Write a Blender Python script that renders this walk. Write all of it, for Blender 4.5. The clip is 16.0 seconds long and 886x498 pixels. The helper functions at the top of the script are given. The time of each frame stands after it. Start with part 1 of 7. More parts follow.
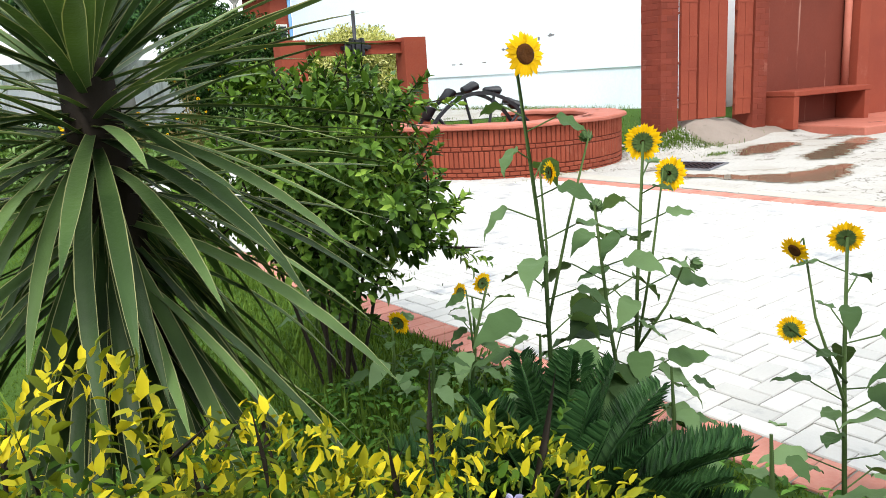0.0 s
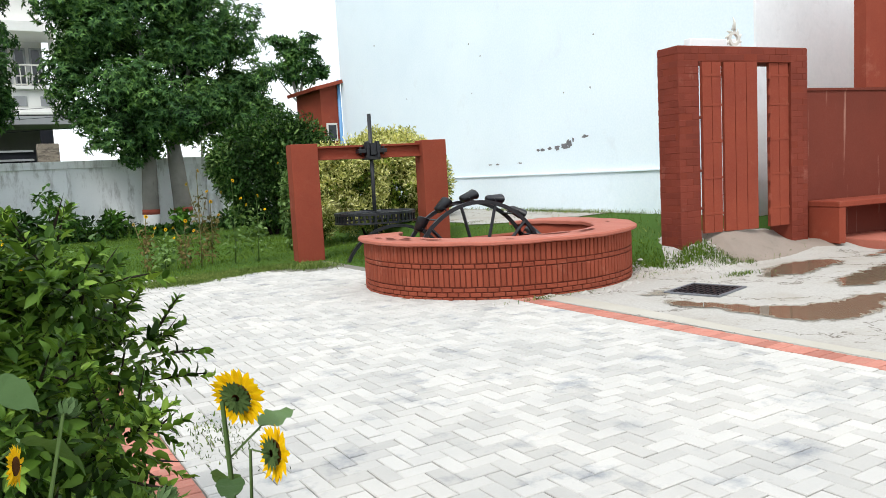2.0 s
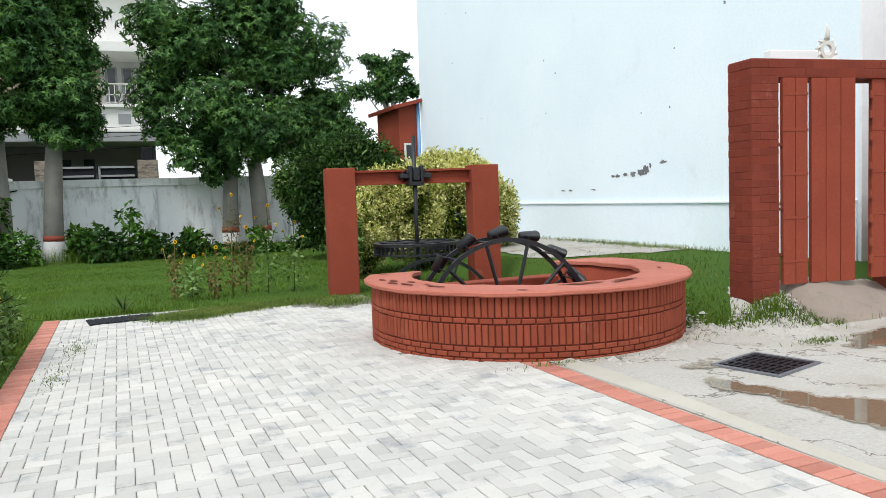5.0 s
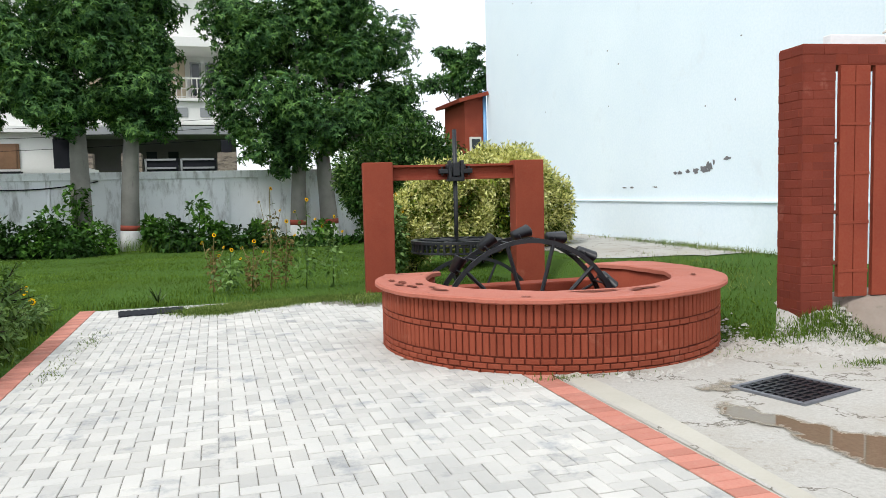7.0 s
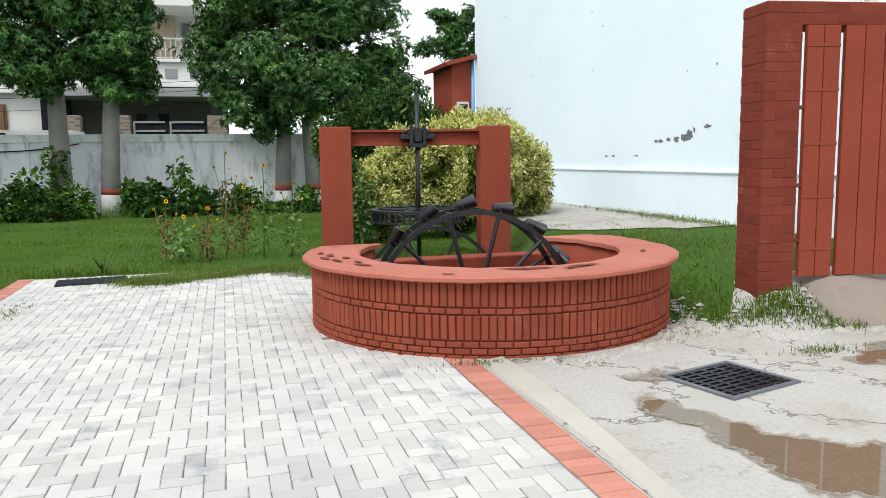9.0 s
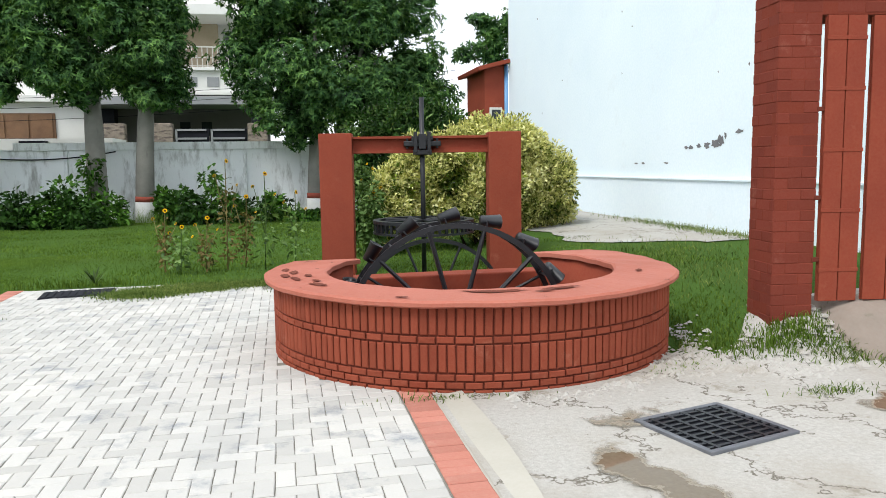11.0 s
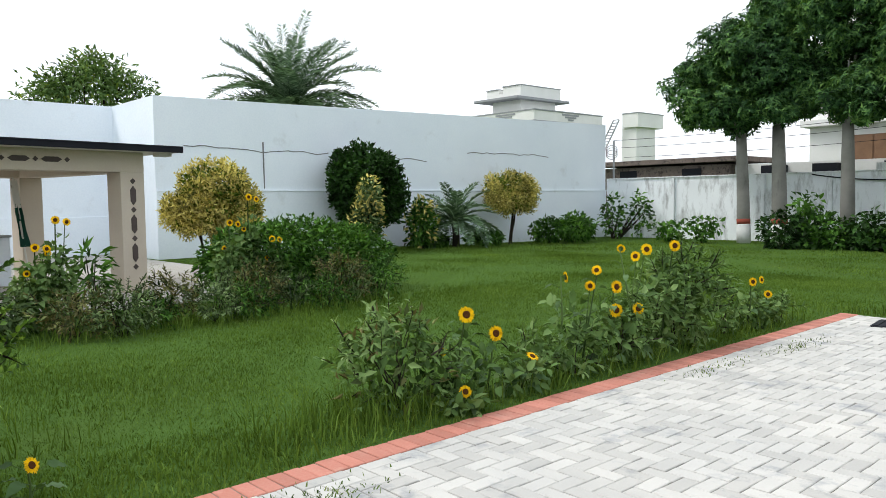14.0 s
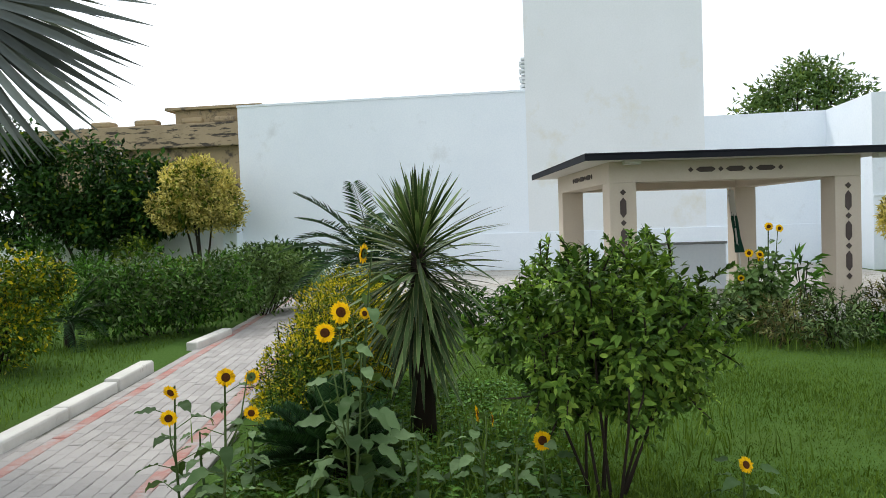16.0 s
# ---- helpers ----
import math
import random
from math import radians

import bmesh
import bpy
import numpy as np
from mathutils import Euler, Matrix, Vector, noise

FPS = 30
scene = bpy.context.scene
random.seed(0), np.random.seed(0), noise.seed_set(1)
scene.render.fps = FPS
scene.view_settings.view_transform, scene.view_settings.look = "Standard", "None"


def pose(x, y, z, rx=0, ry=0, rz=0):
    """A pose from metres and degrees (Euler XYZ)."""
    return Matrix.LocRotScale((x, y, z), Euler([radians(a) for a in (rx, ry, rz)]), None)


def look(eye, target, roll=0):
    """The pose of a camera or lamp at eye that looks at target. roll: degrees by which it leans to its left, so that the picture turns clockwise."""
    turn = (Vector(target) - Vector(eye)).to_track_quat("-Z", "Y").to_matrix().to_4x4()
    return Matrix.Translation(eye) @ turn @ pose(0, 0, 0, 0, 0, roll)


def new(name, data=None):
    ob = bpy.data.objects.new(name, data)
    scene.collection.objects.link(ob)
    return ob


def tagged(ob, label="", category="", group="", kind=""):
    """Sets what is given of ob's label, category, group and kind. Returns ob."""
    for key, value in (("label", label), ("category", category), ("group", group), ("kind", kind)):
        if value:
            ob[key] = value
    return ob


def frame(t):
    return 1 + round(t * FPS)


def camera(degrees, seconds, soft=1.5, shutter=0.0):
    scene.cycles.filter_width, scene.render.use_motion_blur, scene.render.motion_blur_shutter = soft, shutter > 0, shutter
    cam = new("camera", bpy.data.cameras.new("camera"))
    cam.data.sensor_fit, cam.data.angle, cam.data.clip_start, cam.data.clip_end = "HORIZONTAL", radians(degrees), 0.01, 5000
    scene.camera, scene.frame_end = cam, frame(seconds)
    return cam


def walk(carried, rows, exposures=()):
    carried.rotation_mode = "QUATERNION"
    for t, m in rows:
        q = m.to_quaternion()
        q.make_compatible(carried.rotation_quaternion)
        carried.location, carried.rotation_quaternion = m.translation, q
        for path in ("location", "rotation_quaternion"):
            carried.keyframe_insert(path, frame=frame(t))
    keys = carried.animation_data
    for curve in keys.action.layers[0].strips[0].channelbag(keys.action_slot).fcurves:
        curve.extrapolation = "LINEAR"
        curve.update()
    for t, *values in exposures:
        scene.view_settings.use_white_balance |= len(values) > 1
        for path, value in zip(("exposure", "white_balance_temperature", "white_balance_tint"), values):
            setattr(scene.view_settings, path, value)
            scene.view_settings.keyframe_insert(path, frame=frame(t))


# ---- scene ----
PATH = [
    (0, (0.001, 0.355, 1.219), (1.172, 1.915, 0.777), -3.4),
    (0.5, (0.394, 0.426, 1.273), (1.578, 2.009, 0.956), -3.1),
    (1, (0.751, 0.429, 1.304), (1.885, 2.049, 1.013), -3.5),
    (1.5, (1.110, 0.405, 1.345), (2.174, 2.079, 1.101), -3.7),
    (2, (1.460, 0.436, 1.382), (2.493, 2.137, 1.181), -3.1),
    (2.5, (1.727, 0.447, 1.444), (2.748, 2.163, 1.327), -2.9),
    (3, (2.103, 0.499, 1.481), (3.072, 2.248, 1.424), -2.8),
    (3.5, (2.289, 0.571, 1.499), (3.228, 2.335, 1.432), -2.8),
    (4, (2.523, 0.763, 1.501), (3.415, 2.551, 1.402), -2.5),
    (6.5, (3.651, 1.212, 1.507), (4.269, 3.107, 1.345), -1.6),
    (7, (3.857, 1.218, 1.514), (4.424, 3.129, 1.363), -1.4),
    (7.5, (4.033, 1.302, 1.499), (4.583, 3.218, 1.331), -1.1),
    (8, (4.211, 1.428, 1.518), (4.763, 3.342, 1.345), -0.9),
    (8.5, (4.443, 1.48, 1.51), (4.988, 3.394, 1.316), -1.1),
    (9, (4.665, 1.5, 1.513), (5.21, 3.409, 1.274), -0.8),
    (11.5, (5.655, 2.002, 1.52), (5.934, 3.972, 1.317), -0.9),
    (12, (5.785, 2.032, 1.511), (5.7, 4.021, 1.328), -1.4),
    (12.5, (5.844, 2.157, 1.559), (5.315, 4.078, 1.387), -1.1),
    (13, (5.846, 2.271, 1.513), (5.026, 4.087, 1.343), -0.7),
    (13.5, (5.683, 2.537, 1.471), (4.544, 4.173, 1.306), -0.6),
    (14, (5.484, 2.766, 1.424), (4.011, 4.113, 1.295), -0.7),
    (14.5, (5.419, 2.768, 1.411), (3.705, 3.793, 1.299), -1.0),
    (15, (5.396, 2.77, 1.399), (3.5, 3.402, 1.309), -1.4),
    (15.5, (5.337, 2.774, 1.421), (3.351, 2.997, 1.342), -1.6),
    (16, (5.356, 2.759, 1.409), (3.375, 2.493, 1.342), -1.9),
]
cam = camera(60.6, 16.0, 0.75)
walk(cam, [(t, look(eye, target, roll)) for t, eye, target, roll in PATH], [(0, 0.9), (0.5, 0.8), (1.5, 0.6), (2.5, 0.36), (3.0, 0.26), (3.5, 0.32), (9, 0.45), (11.5, 0.5), (13.5, 0.4), (16, 0.3)])

# ---- light ----
world = bpy.data.worlds.new("overcast_sky")
scene.world = world
world.use_nodes = True
wn, wl = world.node_tree.nodes, world.node_tree.links
wn.clear()
SUN_ELEV, SUN_TURN = radians(52), radians(228)
sky = wn.new("ShaderNodeTexSky")
sky.sky_type = "NISHITA"
sky.sun_disc = False
sky.sun_elevation, sky.sun_rotation = SUN_ELEV, SUN_TURN
sky.dust_density, sky.air_density = 4.0, 1.0
cloud = wn.new("ShaderNodeMix")
cloud.data_type = "RGBA"
cloud.inputs[0].default_value = 0.82
cloud.inputs[7].default_value = (11.2, 11.9, 12.5, 1)
wback = wn.new("ShaderNodeBackground")
wback.inputs[1].default_value = 0.1
wout = wn.new("ShaderNodeOutputWorld")
wl.new(sky.outputs[0], cloud.inputs[6])
wl.new(cloud.outputs[2], wback.inputs[0])
wl.new(wback.outputs[0], wout.inputs[0])
sun_data = bpy.data.lights.new("sun", "SUN")
sun_data.energy, sun_data.angle, sun_data.color = 1.5, radians(14), (1.0, 0.97, 0.92)
sun = new("sun", sun_data)
sun.matrix_world = look((0, 0, 0), (-math.sin(SUN_TURN) * math.cos(SUN_ELEV), -math.cos(SUN_TURN) * math.cos(SUN_ELEV), -math.sin(SUN_ELEV)))


# ---- materials ----
def nodes_of(name):
    m = bpy.data.materials.new(name)
    m.use_nodes = True
    t = m.node_tree
    return m, t, t.nodes["Principled BSDF"]


def ramp_node(t, stops):
    r = t.nodes.new("ShaderNodeValToRGB")
    e = r.color_ramp.elements
    while len(e) < len(stops):
        e.new(0.5)
    for k, (p, c) in zip(e, stops):
        k.position, k.color = p, (*c, 1)
    return r


def noise_node(t, coord, scale, detail=5, rough=0.55, stretch=None):
    n = t.nodes.new("ShaderNodeTexNoise")
    n.inputs["Scale"].default_value, n.inputs["Detail"].default_value, n.inputs["Roughness"].default_value = scale, detail, rough
    if stretch:
        mp = t.nodes.new("ShaderNodeMapping")
        mp.inputs["Scale"].default_value = stretch
        t.links.new(coord, mp.inputs[0])
        t.links.new(mp.outputs[0], n.inputs["Vector"])
    else:
        t.links.new(coord, n.inputs["Vector"])
    return n


def mix_node(t, fac, a, b, mode="MIX"):
    m = t.nodes.new("ShaderNodeMix")
    m.data_type, m.blend_type = "RGBA", mode
    for k, v in ((0, fac), (6, a), (7, b)):
        if isinstance(v, bpy.types.NodeSocket):
            t.links.new(v, m.inputs[k])
        else:
            m.inputs[k].default_value = v if k == 0 else (*v, 1)
    return m.outputs[2]


def band(t, sock, lo, hi):
    r = t.nodes.new("ShaderNodeMapRange")
    r.inputs[1].default_value, r.inputs[2].default_value = lo, hi
    t.links.new(sock, r.inputs[0])
    return r.outputs[0]


def position(t):
    return t.nodes.new("ShaderNodeNewGeometry").outputs["Position"]


def piece_random(t):
    """One random number for a joined island or for a piece of its own."""
    a, b = t.nodes.new("ShaderNodeObjectInfo"), t.nodes.new("ShaderNodeNewGeometry")
    s, f = t.nodes.new("ShaderNodeMath"), t.nodes.new("ShaderNodeMath")
    f.operation = "FRACT"
    t.links.new(a.outputs["Random"], s.inputs[0])
    t.links.new(b.outputs["Random Per Island"], s.inputs[1])
    t.links.new(s.outputs[0], f.inputs[0])
    return f.outputs[0]


def bump(t, bsdf, height, strength, distance):
    b = t.nodes.new("ShaderNodeBump")
    b.inputs["Strength"].default_value, b.inputs["Distance"].default_value = strength, distance
    t.links.new(height, b.inputs["Height"])
    t.links.new(b.outputs[0], bsdf.inputs["Normal"])


def surface(name, light, dark, stain=None, rough=0.8, fine=60, broad=1.3, relief=0.25, stain_at=(0.58, 0.75), pieces=0.0, metal=0.0, streak=None, depth=0.004):
    """Paint, plaster, brick, stone: two tones by a fine and a broad noise, stains of a third."""
    m, t, b = nodes_of(name)
    p = position(t)
    nf, nb = noise_node(t, p, fine, 6, 0.65), noise_node(t, p, broad, 5, 0.6)
    col = mix_node(t, band(t, nb.outputs[0], 0.3, 0.7), light, dark)
    tint = mix_node(t, band(t, nf.outputs[0], 0.35, 0.75), (1, 1, 1), tuple(0.5 * c / max(light) + 0.42 for c in light), "MULTIPLY")
    col = mix_node(t, 0.55, col, mix_node(t, 1.0, col, tint, "MULTIPLY"))
    if stain:
        ns = noise_node(t, p, broad * 2.3 if not streak else 1.0, 7, 0.68, streak)
        col = mix_node(t, band(t, ns.outputs[0], *stain_at), col, stain)
    if pieces:
        r = ramp_node(t, [(0, (1 - pieces,) * 3), (0.6, (1, 1, 1)), (1, (min(1.25, 1 + pieces * 0.5),) * 3)])
        t.links.new(piece_random(t), r.inputs[0])
        col = mix_node(t, 1.0, col, r.outputs[0], "MULTIPLY")
    t.links.new(col, b.inputs["Base Color"])
    b.inputs["Roughness"].default_value, b.inputs["Metallic"].default_value = rough, metal
    b.inputs["Specular IOR Level"].default_value = 0.5 if rough < 0.6 else 0.12
    bump(t, b, nf.outputs[0], relief, depth)
    return m


def leaf_material(name, tones, gloss=0.45, clear=0.25, patch=1.2, shine=0.08):
    """Leaves: tone by leaf, a broad drift of tone, some light through the blade."""
    m, t, b = nodes_of(name)
    tones = [tuple(0.55 * v for v in tones[0]), *tones[1:]]
    n = len(tones) - 1
    r = ramp_node(t, [(i / n, c) for i, c in enumerate(tones)])
    p = position(t)
    nb = noise_node(t, p, patch, 3, 0.5)
    s = t.nodes.new("ShaderNodeMath")
    s.operation = "MULTIPLY_ADD"
    s.inputs[1].default_value = 0.65
    t.links.new(piece_random(t), s.inputs[0])
    shift = t.nodes.new("ShaderNodeMath")
    shift.operation = "MULTIPLY_ADD"
    shift.inputs[1].default_value, shift.inputs[2].default_value = 1.2, -0.42
    t.links.new(nb.outputs[0], shift.inputs[0])
    t.links.new(shift.outputs[0], s.inputs[2])
    t.links.new(s.outputs[0], r.inputs[0])
    fine = noise_node(t, p, 90, 3, 0.6)
    bump(t, b, fine.outputs[0], 0.35, 0.004)
    t.links.new(r.outputs[0], b.inputs["Base Color"])
    b.inputs["Roughness"].default_value = gloss
    b.inputs["Specular IOR Level"].default_value = shine
    tr = t.nodes.new("ShaderNodeBsdfTranslucent")
    warm = mix_node(t, 1.0, r.outputs[0], (1.5, 1.5, 0.6), "MULTIPLY")
    t.links.new(warm, tr.inputs[0])
    mx = t.nodes.new("ShaderNodeMixShader")
    mx.inputs[0].default_value = clear * 0.55
    t.links.new(b.outputs[0], mx.inputs[1])
    t.links.new(tr.outputs[0], mx.inputs[2])
    t.links.new(mx.outputs[0], t.nodes["Material Output"].inputs[0])
    return m


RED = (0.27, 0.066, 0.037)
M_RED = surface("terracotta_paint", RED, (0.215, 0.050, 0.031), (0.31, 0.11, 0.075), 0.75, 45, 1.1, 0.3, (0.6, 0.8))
# lime streaks on a base darkened below M_RED for the bench corner's shade
M_RED_STREAKED_SHADE = surface("shaded_streaked_terracotta", (0.165, 0.043, 0.028), (0.135, 0.036, 0.024), (0.42, 0.23, 0.18), 0.75, 45, 1.1, 0.3, (0.60, 0.74), streak=(7, 7, 0.35))
M_BRICK = surface("painted_brick", (0.285, 0.076, 0.042), (0.225, 0.056, 0.032), (0.34, 0.135, 0.09), 0.8, 70, 1.6, 0.6, (0.58, 0.78), pieces=0.14)
M_JOINT = surface("brick_joint", (0.145, 0.040, 0.026), (0.11, 0.031, 0.021), None, 0.95, 90, 3, 0.4)
M_SOFT_JOINT = surface("shallow_joint", (0.20, 0.048, 0.029), (0.17, 0.041, 0.025), None, 0.95, 60, 2, 0.4)
M_RIM = surface("worn_rim_paint", (0.44, 0.165, 0.12), (0.36, 0.12, 0.082), (0.15, 0.052, 0.034), 0.6, 40, 1.3, 0.4, (0.64, 0.655))
M_WORN = surface("worn_bare_cement", (0.17, 0.055, 0.036), (0.13, 0.045, 0.032), (0.24, 0.10, 0.07), 0.9, 60, 9, 0.6, (0.6, 0.75))
M_BORDER = surface("red_border_brick", (0.50, 0.235, 0.185), (0.44, 0.19, 0.145), (0.5, 0.30, 0.24), 0.85, 55, 1.8, 0.35, (0.55, 0.8), pieces=0.2)
M_WHITE_EAST = surface("limewashed_wall", (0.82, 0.91, 0.965), (0.77, 0.87, 0.94), (0.70, 0.77, 0.82), 0.9, 22, 0.5, 0.25, (0.6, 0.85))
M_CREAM = surface("cream_plaster", (0.86, 0.88, 0.90), (0.79, 0.81, 0.83), (0.66, 0.67, 0.68), 0.9, 18, 0.9, 0.5, (0.55, 0.85))
M_WHITE_WEST = surface("bluish_whitewash", (0.86, 0.915, 0.965), (0.80, 0.86, 0.92), (0.62, 0.65, 0.67), 0.9, 22, 0.45, 0.25, (0.6, 0.85))
M_TOWER = surface("weathered_whitewash", (0.82, 0.85, 0.87), (0.76, 0.79, 0.80), (0.70, 0.68, 0.58), 0.9, 20, 0.3, 0.3, (0.55, 0.78))
M_BACKWALL = surface("stained_boundary_wall", (0.90, 0.93, 0.95), (0.82, 0.85, 0.87), (0.40, 0.41, 0.41), 0.92, 30, 0.8, 0.5, (0.50, 0.68), streak=(3.2, 3.2, 0.9))
M_CRACK = surface("bare_grey_plaster", (0.22, 0.22, 0.23), (0.15, 0.15, 0.16), None, 0.95, 60, 5, 0.5)
M_PAVER = surface("concrete_paver", (0.55, 0.535, 0.505), (0.46, 0.455, 0.44), (0.25, 0.265, 0.285), 0.82, 80, 1.1, 0.35, (0.55, 0.72), pieces=0.15)
M_SAND = surface("joint_sand", (0.24, 0.23, 0.20), (0.16, 0.155, 0.135), (0.06, 0.065, 0.04), 0.95, 60, 1.3, 0.4)
M_BLACK = surface("black_iron", (0.007, 0.008, 0.011), (0.012, 0.013, 0.017), (0.03, 0.024, 0.02), 0.42, 60, 4, 0.3, (0.66, 0.85))
M_GREY_IRON = surface("galvanised_edge", (0.22, 0.23, 0.25), (0.15, 0.16, 0.18), None, 0.5, 60, 4, 0.2, metal=0.5)
M_PAV = surface("beige_emulsion", (0.60, 0.53, 0.44), (0.55, 0.48, 0.40), None, 0.8, 40, 1.2, 0.15)
M_PAV_LIGHT = surface("pale_slab_paint", (0.66, 0.64, 0.60), (0.58, 0.56, 0.52), None, 0.8, 40, 1.5, 0.15)
M_SLATE = surface("dark_slate", (0.013, 0.015, 0.019), (0.02, 0.02, 0.026), None, 0.7, 40, 2, 0.2)
M_MOTIF = surface("brown_motif_stone", (0.11, 0.09, 0.085), (0.08, 0.065, 0.06), None, 0.7, 60, 3, 0.3)
M_TRUNK = surface("grey_bark", (0.29, 0.28, 0.26), (0.20, 0.195, 0.18), (0.10, 0.10, 0.09), 0.9, 26, 1.5, 0.7, (0.6, 0.8), streak=(5, 5, 1.2), depth=0.01)
M_TWIG = surface("brown_twig", (0.034, 0.027, 0.021), (0.022, 0.018, 0.014), None, 0.9, 60, 4, 0.5)
M_LIME = surface("lime_painted_bark", (0.66, 0.67, 0.66), (0.5, 0.51, 0.5), (0.28, 0.27, 0.25), 0.9, 30, 3, 0.5, (0.6, 0.8))
M_BANDRED = surface("red_painted_bark", (0.34, 0.09, 0.06), (0.25, 0.07, 0.05), None, 0.85, 30, 3, 0.4)
M_HOUSE = surface("house_white_paint", (0.76, 0.76, 0.74), (0.70, 0.70, 0.68), None, 0.8, 10, 0.6, 0.1)
M_HOUSE_BEIGE = surface("house_beige_panel", (0.42, 0.36, 0.27), (0.36, 0.30, 0.22), None, 0.8, 10, 0.6, 0.1)
# dark grey version of the house white, with the porch shade in its colour
M_HOUSE_SHADE = surface("house_shaded_grey", (0.16, 0.155, 0.15), (0.12, 0.115, 0.11), None, 0.8, 10, 0.6, 0.1)
M_HOUSE_GREY = surface("house_grey_trim", (0.32, 0.33, 0.34), (0.27, 0.28, 0.29), None, 0.8, 10, 0.6, 0.1)
M_WOOD = surface("varnished_shutter", (0.22, 0.12, 0.06), (0.15, 0.08, 0.04), None, 0.5, 30, 2, 0.2)
M_STONE = surface("stone_cladding", (0.34, 0.29, 0.24), (0.22, 0.19, 0.16), (0.12, 0.10, 0.09), 0.85, 14, 3.5, 0.8, (0.5, 0.6), streak=(2.5, 2.5, 9))
M_OLD = surface("weathered_ochre_plaster", (0.42, 0.33, 0.20), (0.33, 0.26, 0.17), (0.10, 0.085, 0.07), 0.92, 16, 0.9, 0.5, (0.52, 0.66))
M_RUBBLE = surface("old_brick_rubble", (0.20, 0.165, 0.14), (0.13, 0.11, 0.10), (0.05, 0.04, 0.04), 0.95, 20, 3, 0.8, (0.52, 0.65))
M_PARAPET = surface("stained_parapet", (0.40, 0.32, 0.21), (0.30, 0.24, 0.16), (0.07, 0.06, 0.05), 0.92, 16, 1.2, 0.7, (0.53, 0.58), streak=(1.2, 1.2, 7))
M_KERB = surface("whitewashed_kerb", (0.66, 0.65, 0.61), (0.55, 0.54, 0.5), (0.28, 0.26, 0.21), 0.9, 30, 2.2, 0.5, (0.58, 0.72))
M_PATH = surface("grey_path_paver", (0.42, 0.40, 0.38), (0.35, 0.335, 0.32), (0.24, 0.225, 0.20), 0.88, 60, 1.0, 0.35, (0.56, 0.75), pieces=0.12)
M_PATH_RED = surface("faded_red_stripe", (0.40, 0.17, 0.14), (0.40, 0.33, 0.30), (0.38, 0.35, 0.33), 0.88, 60, 1.6, 0.3, (0.5, 0.62))
M_BLUE = surface("blue_pipe_paint", (0.16, 0.36, 0.62), (0.14, 0.32, 0.56), None, 0.4, 30, 3, 0.1)
M_STEM = leaf_material("green_stem", [(0.068, 0.120, 0.038), (0.105, 0.165, 0.053)], 0.6, 0.0)
M_DRY_STEM = leaf_material("dry_stem", [(0.24, 0.20, 0.09), (0.30, 0.26, 0.12)], 0.8, 0.0)
M_PETAL = leaf_material("yellow_petal", [(0.78, 0.42, 0.004), (0.85, 0.52, 0.006), (0.88, 0.60, 0.01)], 0.6, 0.35)
M_DISC = surface("brown_seed_disc", (0.09, 0.035, 0.008), (0.05, 0.02, 0.006), None, 0.9, 160, 40, 0.9)
M_SF_LEAF = leaf_material("sunflower_leaf", [(0.030, 0.060, 0.020), (0.075, 0.135, 0.050), (0.17, 0.26, 0.12)], 0.55, 0.3)
M_LAWN_BLADE = leaf_material("grass_blade", [(0.070, 0.116, 0.018), (0.094, 0.160, 0.027), (0.178, 0.270, 0.055)], 0.6, 0.3, 0.5, 0.0)
M_WEED = leaf_material("weed_blade", [(0.030, 0.060, 0.010), (0.090, 0.150, 0.030), (0.25, 0.29, 0.09)], 0.7, 0.25, 0.9)
M_TREE_LEAF = leaf_material("whorled_tree_leaf", [(0.008, 0.022, 0.008), (0.029, 0.078, 0.027), (0.078, 0.170, 0.050), (0.180, 0.330, 0.085)], 0.5, 0.25, 0.9)
M_BUSH_LEAF = leaf_material("glossy_bush_leaf", [(0.010, 0.027, 0.005), (0.038, 0.086, 0.013), (0.110, 0.205, 0.030), (0.310, 0.450, 0.075)], 0.38, 0.22, 2.6)
M_DARK_LEAF = leaf_material("dark_hedge_leaf", [(0.005, 0.015, 0.004), (0.018, 0.050, 0.010), (0.057, 0.139, 0.029)], 0.4, 0.18)
M_HEDGE_LEAF = leaf_material("mid_hedge_leaf", [(0.011, 0.034, 0.005), (0.041, 0.111, 0.016), (0.149, 0.320, 0.049)], 0.5, 0.2)
M_LIGHT_LEAF = leaf_material("yellowgreen_leaf", [(0.019, 0.041, 0.005), (0.082, 0.134, 0.015), (0.270, 0.338, 0.040)], 0.5, 0.25)
M_VARIEGATED = leaf_material("cream_variegated_leaf", [(0.120, 0.150, 0.035), (0.380, 0.400, 0.120), (0.740, 0.710, 0.310), (0.860, 0.840, 0.530)], 0.55, 0.25)
M_GOLDEN = leaf_material("golden_variegated_leaf", [(0.158, 0.160, 0.046), (0.544, 0.469, 0.149), (0.900, 0.779, 0.265)], 0.6, 0.25)
M_DURANTA = leaf_material("golden_duranta_leaf", [(0.024, 0.046, 0.007), (0.144, 0.178, 0.013), (0.448, 0.393, 0.017), (0.865, 0.643, 0.026)], 0.5, 0.3, 3.0)
M_DUR_GREEN = leaf_material("duranta_inner_leaf", [(0.011, 0.033, 0.004), (0.049, 0.107, 0.011), (0.206, 0.297, 0.022)], 0.5, 0.25, 3.0)
M_YUCCA = leaf_material("yucca_blade", [(0.012, 0.027, 0.008), (0.040, 0.078, 0.022), (0.160, 0.255, 0.080)], 0.5, 0.1, 3, 0.2)
